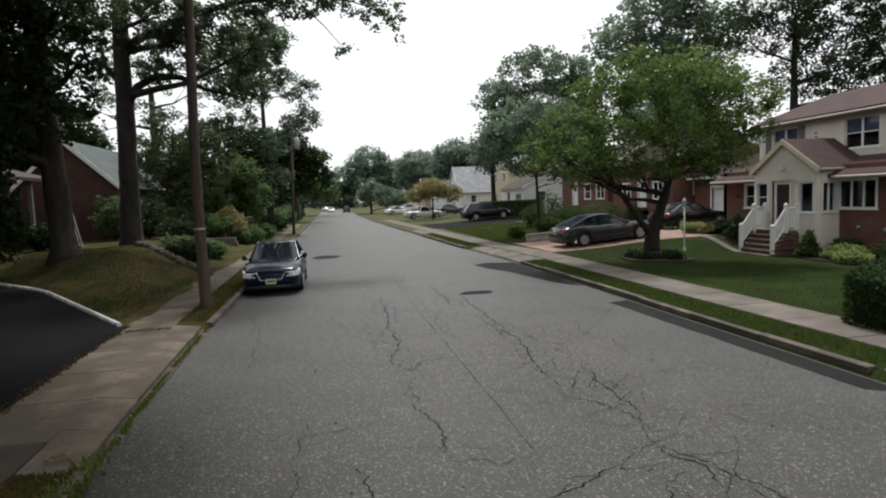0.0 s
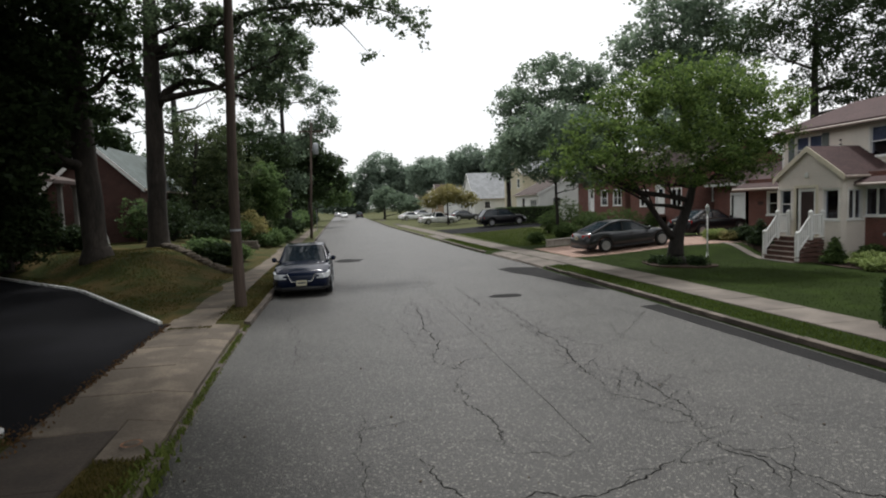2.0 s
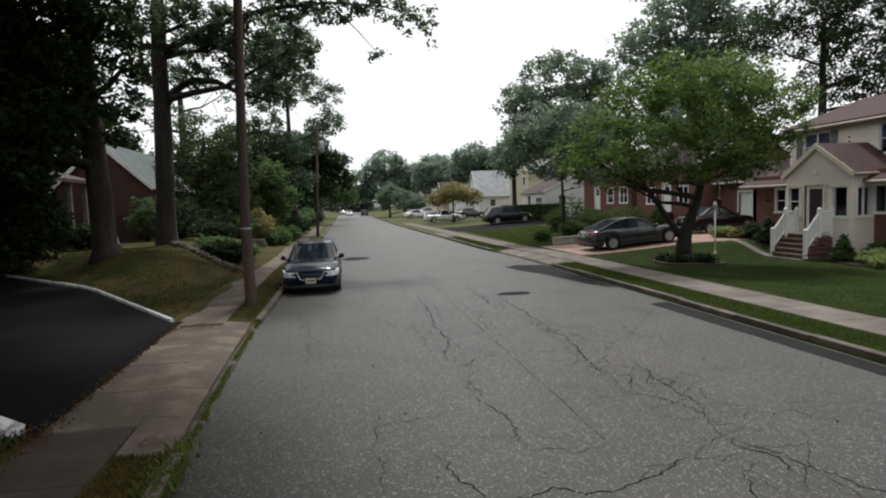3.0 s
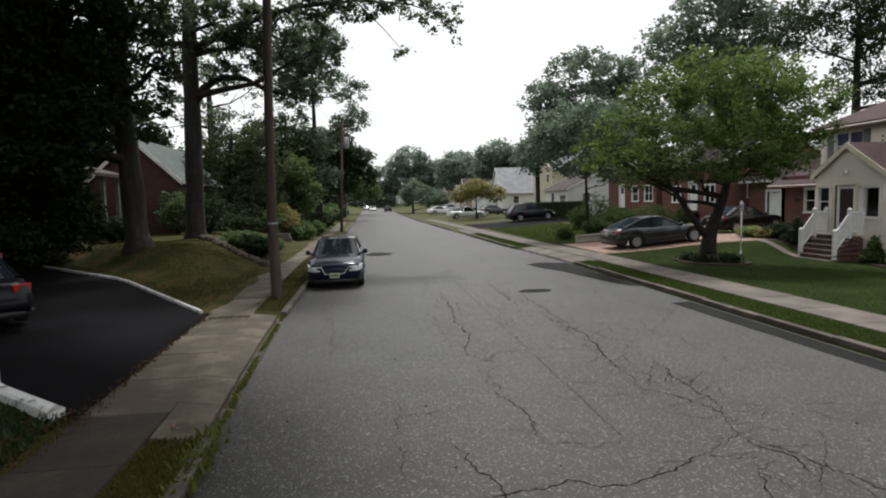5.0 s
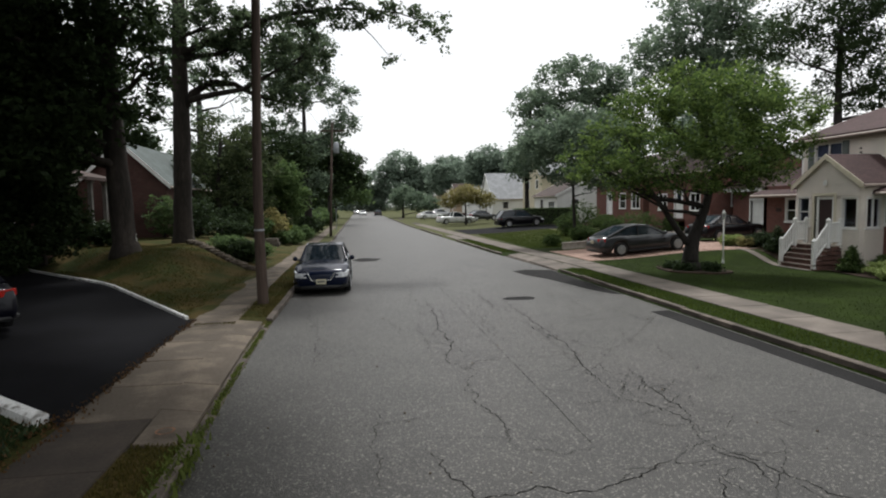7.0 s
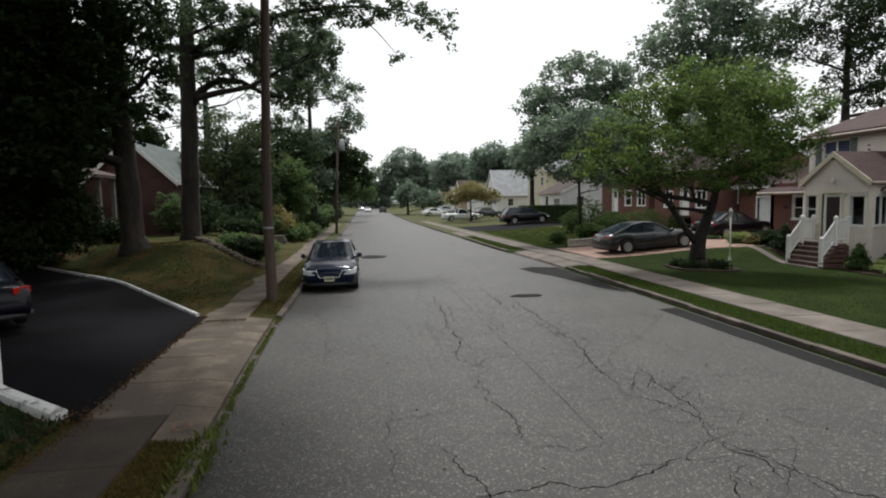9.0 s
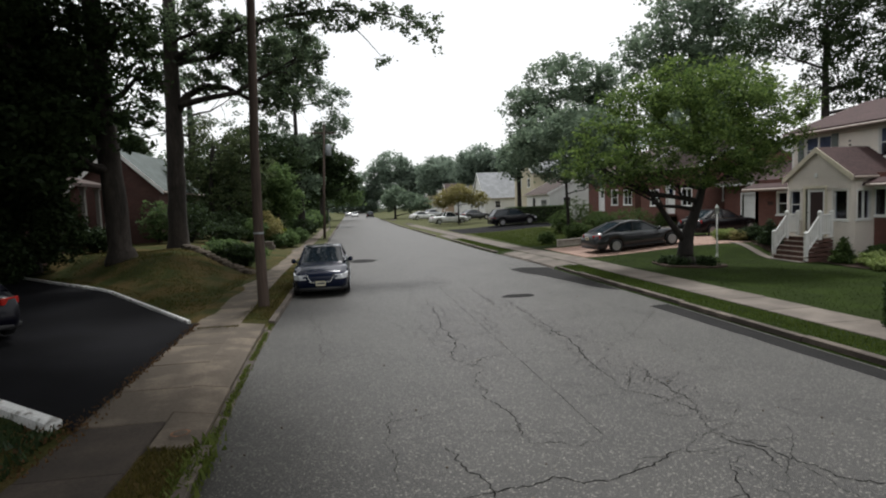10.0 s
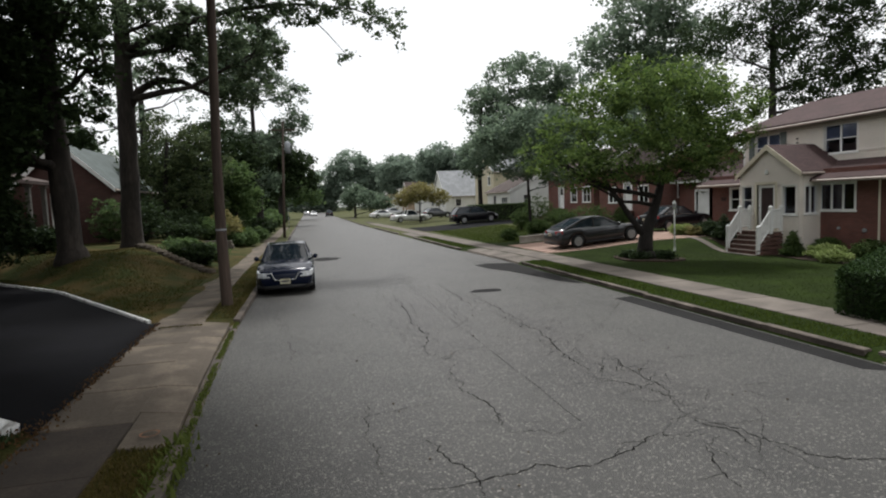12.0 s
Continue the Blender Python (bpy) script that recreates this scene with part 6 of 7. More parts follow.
# added out of view: its dense crown only casts shade on the near left
tree("unseen oak added to shade the pavement and the kerb", [(-9.6, 3.5, 0.2, 0.45), (-9.4, 3.8, 5, 0.4), (-8.5, 5, 10, 0.3), (-7.5, 6, 13, 0.15)],
     [(-5.5, 15.0, 12.4, 3.2, 3.2, 1.3), (-3.0, 12.5, 12.2, 3.2, 3.4, 1.4), (-0.4, 10.5, 12.4, 2.8, 3.6, 1.3), (-6.5, 10, 11.6, 3.2, 3.6, 1.6), (-9.5, 9, 11.2, 3.4, 3.6, 1.8), (-4.5, 6.5, 11.4, 3.4, 3.4, 1.6), (-8.5, 3, 11, 4, 4, 2), (-1.5, 6.0, 12.4, 3, 3, 1.3), (-12, 13, 10.5, 3, 3, 2), (-3.5, 1.0, 12.4, 3.4, 3.6, 1.6), (-4.0, -4.5, 13.0, 4.0, 4.0, 1.5)],
     2100, 14, 0.55, 0.34, LEAF_OAK, BARK, gap=-0.5, twigs=2)
tree("big old oak with a limb over the pavement", [(-8.05, 28.3, 1.0, 0.47), (-7.95, 28.3, 3.5, 0.42), (-7.85, 28.3, 7, 0.39), (-7.75, 28.3, 11, 0.33), (-7.6, 28.3, 16, 0.2)],
     [(-6.0, 28, 11.6, 2.1, 2.4, 1.7), (-3.9, 28, 11.2, 1.9, 2.2, 1.5), (-1.8, 27, 10.0, 1.6, 1.8, 1.2), (-9.2, 28, 11.4, 1.4, 2, 1.2), 
      (-2.9, 28.2, 8.6, 1.9, 1.6, 1.0), (-6.2, 28, 9.3, 1.0, 1.2, 0.8), (-4.4, 28, 9.6, 0.9, 1.0, 0.5), (-1.4, 25.5, 11.6, 1.6, 1.4, 0.9), (0.6, 24.3, 11.2, 1.4, 1.1, 0.6), (2.6, 24, 11.1, 1.2, 0.9, 0.6), (4.2, 24, 10.7, 0.6, 0.7, 0.6), (4.6, 24, 9.9, 0.3, 0.4, 0.4), (2.2, 24, 9.15, 0.4, 0.5, 0.3),
      (3.3, 24, 10.2, 0.35, 0.4, 0.3), (0, 25, 13.3, 2.5, 2, 1.1), (-3, 25, 14.2, 3, 2.5, 1.3), (-1.2, 22.2, 13.0, 2.2, 1.8, 1.0), (-3.4, 21.6, 13.2, 1.5, 1.6, 0.9), (0.8, 21.6, 13.6, 1.8, 1.8, 0.9)],
     1900, 18, 0.27, 0.16, LEAF_LIMB, BARK, gap=0.24, twigs=7, bare=16,
     extra=[[(-7.85, 28.3, 7.4, 0.22), (-7.2, 28.2, 8.45, 0.19), (-6.3, 28.1, 8.95, 0.16), (-5.2, 28, 8.85, 0.13), (-4.2, 28, 8.3, 0.1), (-3.0, 28, 8.0, 0.05)],
            [(-7.75, 28.3, 10.2, 0.22), (-5.5, 27.6, 11.2, 0.16), (-2.5, 26.2, 11.7, 0.11), (0.3, 24.6, 11.5, 0.06), (2.6, 24, 11.2, 0.03), (4.2, 24, 10.7, 0.012)],
            [(0.3, 24.6, 11.5, 0.03), (1.5, 24.2, 10.2, 0.02), (2.3, 24, 9.2, 0.01)],
            [(-7.9, 28.3, 8.6, 0.15), (-8.5, 28.2, 9.4, 0.12), (-8.6, 28.2, 10.4, 0.08)]])
# the wood along the left side of the street
tree("slender dark tree beside the brick house", [(-9.0, 40, 1.0, 0.2), (-9, 40, 4, 0.15), (-8.6, 40, 8, 0.07)],
     [(-8.6, 40, 6.8, 2.2, 2.2, 2.6), (-6.4, 40, 6.0, 1.7, 1.8, 2.2), (-10.6, 40, 5.6, 1.4, 1.6, 2.0), (-6.6, 40, 3.6, 1.5, 1.5, 1.2), (-9, 39.4, 3.6, 1.5, 1.5, 1.2)], 560, 18, 0.34, 0.18, LEAF_WOOD, BARK_DARK, gap=0.16)
# added foliage that stands in for the darkness before the porch
tree("dark evergreen added to black out the porch", [(-12.1, 23.4, 0.9, 0.14), (-12.1, 23.4, 3, 0.1), (-12.1, 23.4, 6, 0.04)],
     [(-12.2, 23.3, 2.2, 1.1, 0.9, 1.2), (-12.2, 23.3, 4.0, 1.2, 0.9, 1.3), (-12.0, 23.3, 5.8, 1.3, 0.9, 1.2), (-13.4, 22.8, 3.2, 1.0, 0.9, 2.0), (-10.6, 22.3, 2.3, 0.8, 0.7, 1.3), (-11.0, 22.2, 4.2, 0.9, 0.8, 1.4)], 1100, 18, 0.3, 0.17, LEAF_DARK, BARK_DARK, gap=-0.6)
tree("dense dark tree behind the bank", [(-7.0, 47.5, 1.0, 0.22), (-7, 47.5, 4, 0.18), (-7, 47.5, 8, 0.08)],
     [(-7.0, 47.5, 7.4, 2.4, 2.0, 2.6), (-4.6, 47.5, 6.4, 1.8, 1.8, 2.2), (-9.8, 47.5, 6.0, 2.2, 2.0, 2.6), (-5.8, 47, 3.4, 2.2, 1.6, 1.6), (-9.2, 47, 3.2, 2.0, 1.6, 1.6)], 950, 17, 0.45, 0.23, LEAF_DARK, BARK_DARK, gap=-0.05)
tree("light green weeping tree behind the shrubs", [(-4.9, 43, 1.0, 0.14), (-4.9, 43, 3, 0.1), (-4.8, 43, 5, 0.05)],
     [(-4.8, 43, 5.0, 1.3, 1.4, 1.3), (-4.2, 43, 3.4, 1.1, 1.2, 1.3), (-6.0, 43, 4.0, 1.2, 1.2, 1.6)], 330, 18, 0.38, 0.2, LEAF_MID, BARK_DARK)
tree("tall street tree beyond the shrubs", [(-4.2, 55, 0.8, 0.35), (-4.2, 55, 5, 0.3), (-4.3, 55, 10, 0.2), (-4.3, 55, 15, 0.1)],
     [(-4.6, 55, 14.4, 2.7, 3, 2.7), (-1.2, 55, 13.4, 2.0, 2, 1.8), (-0.6, 55, 10.6, 1.4, 2, 1.3), (-1.7, 55, 10.0, 1.3, 2, 1.2), (-6.6, 55, 10, 2.4, 3, 2.2), (-3.6, 55, 8.6, 2.0, 2.5, 1.6), (-7, 55, 16, 2.8, 3, 2.8), (-4.0, 55, 18, 3, 3, 2), (-3.6, 54, 5.2, 1.7, 1.6, 1.4), (-6.2, 54, 6, 2, 2, 1.8)],
     1350, 15, 0.42, 0.24, LEAF_HAZED, BARK_DARK, gap=0.24)
tree("tall tree behind the brick houses", [(-13, 52, 1.0, 0.4), (-13, 52, 6, 0.35), (-13, 52, 13, 0.2)],
     [(-13, 52, 9, 3.2, 3, 3), (-17, 52, 11, 4, 4, 4), (-10, 54, 13, 2.6, 3, 2.6), (-14, 52, 15, 4, 4, 3), (-10.5, 52, 6, 2.5, 3, 2.2)], 380, 14, 0.5, 0.28, LEAF_HAZED, BARK_DARK, gap=0.3)
tree("dense dark tree at the back of the bank", [(-24, 42, 1.0, 0.5), (-24, 42, 6, 0.4), (-24, 42, 13, 0.2)],
     [(-24, 42, 10, 6, 5, 5), (-30, 38, 9, 6, 6, 6), (-20, 44, 12, 5, 4, 5), (-27, 34, 13, 6, 6, 5)], 1100, 16, 0.8, 0.42, LEAF_DARK, BARK_DARK)
tree("dense dark tree beside the dark house", [(-17, 22, 0.9, 0.4), (-17, 22, 5, 0.35), (-16.6, 22, 10, 0.2)],
     [(-16, 22, 7.5, 3.2, 3, 2.6), (-20, 21, 9, 4, 4, 4), (-15.5, 20, 11, 4, 4, 2.4), (-14.6, 19.6, 4.4, 2.4, 1.8, 2.0), (-15.5, 20.5, 2.6, 2.0, 1.6, 1.6), (-12.0, 20.4, 5.6, 1.6, 1.4, 1.7), (-13.6, 21.5, 3.6, 1.5, 1.3, 1.9), (-11.4, 21.4, 7.4, 1.6, 1.4, 1.4), (-10.8, 20.8, 4.9, 1.5, 1.2, 1.2), (-10.0, 20.4, 6.3, 1.3, 1.2, 1.0), (-13.2, 21.6, 9.4, 2.4, 1.8, 2.0), (-16.0, 21.0, 10.2, 2.8, 2.0, 2.4), (-11.2, 21.0, 9.4, 1.5, 1.4, 1.6), (-19, 20, 6.0, 3, 2.5, 3)], 6600, 20, 0.5, 0.24, LEAF_DARK, BARK_DARK, gap=-0.3)
tree("dark spreading tree by the street", [(-3.6, 84, 0.6, 0.35), (-3.6, 84, 5, 0.3), (-3.6, 84, 10, 0.12)],
     [(-1.2, 85, 9.0, 2.6, 3, 2.6), (-4.6, 85, 10.6, 3.4, 4, 3.0), (-3.4, 85, 6, 2.6, 3, 2.2), (0.9, 86, 6.4, 1.2, 2, 1.4), (-7, 85, 7, 3, 3, 3)], 900, 13, 0.75, 0.42, LEAF_DARK, BARK_DARK)
tree("dark green tree further down the street", [(-4.5, 125, 0.6, 0.4), (-4.5, 125, 5, 0.3), (-4.5, 125, 9, 0.12)],
     [(-3, 125, 8, 4.5, 5, 5), (-9, 125, 10, 5, 5, 6), (1.2, 128, 5, 2, 2.5, 2.4)], 600, 12, 1.1, 0.65, LEAF_OAK, BARK_DARK)
tree("round bushy tree by the far pavement", [(9.6, 118, 0.2, 0.25), (9.6, 118, 2, 0.2), (9.6, 118, 4, 0.1)],
     [(9.6, 118, 4.6, 2.8, 2.6, 2.2), (12.4, 114, 3.4, 2.6, 2, 2.0), (8.6, 122, 3.4, 2.0, 1.8, 1.9), (14.5, 112, 3.0, 2.2, 2, 1.6)], 560, 12, 0.6, 0.34, LEAF_HAZED, BARK_DARK)
tree("small rust-leaved tree before the white house", [(13.6, 68, 0.2, 0.12), (13.6, 68, 1.6, 0.1), (13.6, 68, 3.4, 0.05)],
     [(13.7, 68, 3.9, 2.2, 2, 1.2), (11.8, 68, 3.2, 1.6, 1.4, 0.9), (15.9, 68, 3.2, 1.6, 1.4, 0.9)], 380, 13, 0.38, 0.22, LEAF_RUST, BARK_DARK)
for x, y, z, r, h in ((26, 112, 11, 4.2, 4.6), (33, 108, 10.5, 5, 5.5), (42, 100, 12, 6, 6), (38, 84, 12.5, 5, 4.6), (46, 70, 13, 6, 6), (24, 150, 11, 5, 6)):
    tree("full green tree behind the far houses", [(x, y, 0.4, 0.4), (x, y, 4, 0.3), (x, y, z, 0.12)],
         [(x, y, z, r, r, h * .7), (x - r * .6, y, z - 2, r * .6, r * .6, h * .5), (x + r * .6, y, z - 2.5, r * .6, r * .6, h * .5), (x, y, z - 4.5, r * .8, r * .8, h * .5)], 520, 12, 1.0, 0.6, LEAF_FAR_HAZED, BARK_DARK, group="far trees")
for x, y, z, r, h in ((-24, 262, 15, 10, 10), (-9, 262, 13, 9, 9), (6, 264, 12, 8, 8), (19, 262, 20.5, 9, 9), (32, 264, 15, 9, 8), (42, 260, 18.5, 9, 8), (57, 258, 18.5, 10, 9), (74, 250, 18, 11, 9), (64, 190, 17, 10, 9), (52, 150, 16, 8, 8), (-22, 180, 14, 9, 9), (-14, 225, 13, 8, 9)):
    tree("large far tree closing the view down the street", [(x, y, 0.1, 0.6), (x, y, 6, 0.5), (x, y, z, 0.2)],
         [(x, y, z, r, r, h * .75), (x - r * .6, y, z - 3.5, r * .6, r * .6, h * .6), (x + r * .6, y, z - 4, r * .6, r * .6, h * .6), (x, y - 2, z - 9, r, r, h * .7)], 560, 12, 1.7, 1.1, LEAF_FAR_HAZED, BARK_DARK, group="far trees", twigs=1)

# trees added outside the view, to block sky from reflections and the left side
for x, y, z in ((-9, -16, 9), (-14, -30, 10), (-24, 2, 10), (16, -22, 9), (24, -8, 10), (2, -55, 11), (-26, 18, 10), (30, -26, 10)):
    tree("unseen leafy tree added to dim reflections and skylight", [(x, y, 0.3, 0.4), (x, y, 4, 0.35), (x, y, z, 0.15)],
         [(x, y, z, 5, 5, 4), (x - 3, y + 2, z - 3, 3.5, 3.5, 3), (x + 3, y - 2, z - 3, 3.5, 3.5, 3)], 800, 11, 1.0, 0.75, LEAF_OAK, BARK_DARK, group="street trees", twigs=1, gap=-0.3)


def far_wood(label, x0, x1, y, high, count, mat):
    """A belt of distant trees that closes the view, too far to tell apart."""
    at = []
    for _ in range(count):
        x = random.uniform(x0, x1)
        top = high * (0.7 + 0.45 * noise.noise((x * 0.16, y, 1)) + 0.2 * noise.noise((x * 0.6, y, 2)))
        c = Vector((x, y + random.gauss(0, 2.0), random.uniform(0.2, max(1.0, top))))
        at += [tuple(c + Vector((random.gauss(0, .6), random.gauss(0, .6), random.gauss(0, .45)))) for _ in range(9)]
    me = leaf_mesh("far_wood", np.array(at), 0.6)
    me.materials.append(mat)
    return tagged(new("far_wood", me), label, "woods", kind="stuff")


far_wood("belt of dark trees behind the houses", -60, -9.5, 62, 10, 2600, LEAF_DARK)
far_wood("belt of dark trees behind the porch house", -52, -16.5, 50, 15, 3200, LEAF_DARK)
far_wood("belt of dark trees along the street", -40, -4.2, 100, 9, 1500, LEAF_DARK)
far_wood("belt of green trees behind the far gardens", 32, 110, 120, 11, 1900, LEAF_FAR_HAZED)
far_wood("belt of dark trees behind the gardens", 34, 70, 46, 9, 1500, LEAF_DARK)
far_wood("belt of green trees at the end of the street", -40, 90, 285, 15, 2200, LEAF_FAR_HAZED)


def shrub(label, x, y, rx, ry, rz, leaf_mat, n=160, leaf=0.09, name="shrub", per=16, lift=None, cone=False, spray=0.16):
    z = gz(x, y) if lift is None else lift
    t = thing(name, pose(x, y, z), label, "shrub", "shrubs")
    s = Shape()
    for i in range(5):
        a = i * 1.26
        s.tube([(0, 0, -0.05), (0.2 * rx * math.cos(a), 0.2 * ry * math.sin(a), rz * 0.5), (0.5 * rx * math.cos(a), 0.5 * ry * math.sin(a), rz * 1.2)], [0.03, 0.022, 0.01], 5)
    part("stems", s, BARK_DARK, t)
    if cone:
        cl = [(0, 0, rz * (0.35 + 0.35 * i), rx * (1 - 0.26 * i), ry * (1 - 0.26 * i), rz * 0.35) for i in range(4)]
    else:
        cl = [(0, 0, rz, rx, ry, rz), (rx * .35, -ry * .3, rz * .9, rx * .7, ry * .7, rz * .85)]
    at, _ = sprays(cl, n, per, spray, -0.35, x)
    at[:, 2] = np.maximum(at[:, 2], 0.02)
    part("foliage", leaf_mesh("foliage", at, leaf), leaf_mat, t)
    return t


# beside the left pavement
for x, y, rx, ry, rz, m, lab in ((-4.6, 25.6, 0.7, 0.8, 0.5, LEAF_DARK, "dark low shrub behind a stone edging"), (-5.6, 26.6, 0.9, 0.8, 0.45, LEAF_OAK, "leafy low shrub behind a stone edging"),
                                 (-4.4, 28.2, 0.6, 0.7, 0.4, LEAF_MID, "green shrub by the pavement"), (-6.0, 37.6, 1.0, 1.0, 0.75, LEAF_MID, "rounded green shrub above the block wall"),
                                 (-4.75, 42.4, 0.5, 0.5, 0.62, LEAF_YELLOW, "bright yellow-green rounded shrub"), (-4.6, 38.0, 0.7, 0.8, 0.5, LEAF_OAK, "rounded green shrub by the pavement"),
                                 (-3.9, 39.5, 0.7, 1.2, 0.6, LEAF_MID, "spreading green shrub by the pavement"), (-7.4, 37.0, 1.2, 1.2, 0.95, LEAF_DARK, "dark large shrub on the bank"),
                                 (-6.6, 31.5, 1.3, 1.2, 0.7, LEAF_DARK, "dark large shrub on the bank"), (-8.6, 33, 1.4, 1.2, 1.2, LEAF_DARK, "dark large shrub by the brick house"),
                                 (-10.4, 33, 1.0, 1.0, 1.3, LEAF_OAK, "shrub before the brick gable"), (-7.6, 46, 2.0, 1.6, 1.9, LEAF_DARK, "tall dark shrub behind the bank"), (-11.3, 46.5, 2.0, 1.6, 2.2, LEAF_DARK, "tall dark shrub behind the brick house"), (-5.6, 47.5, 1.5, 1.6, 1.4, LEAF_OAK, "tall green shrub behind the bank"), (-9.4, 36.5, 0.9, 1.2, 1.4, LEAF_DARK, "dark shrub between house and oak"), (-12.6, 24.2, 1.0, 1.0, 0.9, LEAF_DARK, "dark shrub under the oaks"), (-11.2, 26.8, 0.8, 0.9, 0.6, LEAF_DARK, "dark shrub before the porch"), (-5.2, 38.5, 1.1, 1.2, 1.1, LEAF_RUST, "olive-leaved shrub on the bank"),
                                 (-3.7, 44.5, 0.8, 1.6, 0.6, LEAF_OAK, "low hedge-like shrub by the pavement"), (-4.4, 50, 1.2, 2.0, 1.0, LEAF_DARK, "dark shrub under the street trees"), (-12.3, 21.3, 1.3, 1.2, 1.0, LEAF_DARK, "dark dense shrub under the oaks"), (-14.2, 21.0, 1.6, 1.4, 1.7, LEAF_DARK, "tall dark shrub under the oaks"), (-13.2, 23.6, 1.1, 1.2, 0.6, LEAF_DARK, "dark shrub by the porch steps")):
    shrub(lab, x, y, rx, ry, rz, m, 190, 0.12)
for i in range(9):
    shrub("dark leafy shrub along the far pavement", -4.3 - 0.5 * (i % 3), 57 + 6.5 * i, 1.3, 2.4, 0.8 + 0.25 * (i % 2), LEAF_OAK if i % 2 else LEAF_DARK, 150, 0.24, spray=0.3)
# before the houses on the other side
for x, y, rx, ry, rz, m, lab, cone in ((19.35, 17.6, 0.42, 0.42, 0.62, LEAF_CLIP, "small conical evergreen beside the steps", True), (19.5, 16.2, 0.6, 0.7, 0.3, LEAF_PALE, "pale variegated shrub in the mulch bed", False),
                                       (19.0, 15.4, 0.5, 0.6, 0.22, LEAF_PALE, "pale variegated shrub in the mulch bed", False), (20.2, 15.0, 0.5, 0.6, 0.4, LEAF_CLIP, "dark green shrub by the brick wall", False),
                                       (20.2, 16.8, 0.45, 0.5, 0.4, LEAF_CLIP, "dark green shrub by the brick wall", False), (20.2, 13.6, 0.6, 0.7, 0.45, LEAF_CLIP, "dark green shrub by the brick wall", False),
                                       (19.6, 21.9, 0.55, 0.55, 0.75, LEAF_DARK, "dark upright evergreen beside the steps", True), (19.8, 23.2, 0.6, 0.8, 0.4, LEAF_DARK, "dark low shrub in the mulch bed", False),
                                       (19.2, 24.6, 0.6, 0.7, 0.3, LEAF_PALE, "pale green shrub in the mulch bed", False), (19.4, 23.8, 0.5, 0.6, 0.25, LEAF_RUST, "reddish shrub in the mulch bed", False),
                                       (14.2, 32.2, 0.7, 0.7, 0.55, LEAF_CLIP, "clipped shrub by the low wall", False), (16.9, 34.6, 1.35, 0.9, 0.75, LEAF_CLIP, "broad clipped shrub above the terrace wall", False), (18.9, 34.8, 0.65, 0.65, 0.62, LEAF_CLIP, "conical shrub above the terrace wall", True), (12.2, 31.8, 0.5, 0.55, 0.36, LEAF_CLIP, "small clipped round shrub at the lawn's edge", False), (14.6, 32.6, 0.75, 0.8, 0.5, LEAF_CLIP, "rounded shrub on the low wall", False),
                                       (17.0, 38.8, 1.15, 1.1, 1.3, LEAF_CLIP, "large clipped shrub before the brick house", False), (15.5, 38.2, 0.9, 0.9, 0.8, LEAF_CLIP, "clipped shrub before the brick house", False),
                                       (18.3, 38.0, 0.9, 0.9, 0.75, LEAF_CLIP, "rounded shrub before the brick house", False), (21.5, 39.5, 1.6, 2.0, 0.8, LEAF_CLIP, "broad clipped shrub before the brick house", False),
                                       (23.0, 37.2, 1.0, 1.0, 0.85, LEAF_CLIP, "conical shrub before the brick house", True)):
    shrub(lab, x, y, rx, ry, rz, m, 300, 0.075, cone=cone, spray=0.12)
for x, y in ((12.9, 18.4), (13.9, 18.2), (14.2, 18.9), (12.8, 19.1)):
    shrub("low dark plants round the tree's foot", x, y, 0.35, 0.35, 0.16, LEAF_DARK, 60, 0.09)
bed = blob(13.5, 18.7, 1.5, 1.2, 0.0, 5)
bed.v = [(x, y, gz(x, y) + (0.05 if z > -0.005 else -0.05)) for x, y, z in bed.v]
solid("mulch_bed", bed, MULCH, "round bed of dark mulch under the tree", "flower bed")
bed = Shape()
bed.add([(x, y, gz(x, y) + 0.04) for y in (12, 13.5, 15, 16.5, 18.3) for x in (18.7 if y < 18 else 19.0, 19.6, 20.85)], [(3 * r + c, 3 * r + c + 1, 3 * r + c + 4, 3 * r + c + 3) for r in range(4) for c in range(2)])
solid("mulch_bed", bed, MULCH, "bed of dark mulch along the brick wall", "flower bed")
bed = Shape()
bed.add([(x, y, gz(x, y) + 0.04) for y in (20.9, 22.0, 23.2, 24.6, 25.2) for x in (19.05, 19.9, 20.85)], [(3 * r + c, 3 * r + c + 1, 3 * r + c + 4, 3 * r + c + 3) for r in range(4) for c in range(2)])
solid("mulch_bed", bed, MULCH, "bed of dark mulch beside the front path", "flower bed")


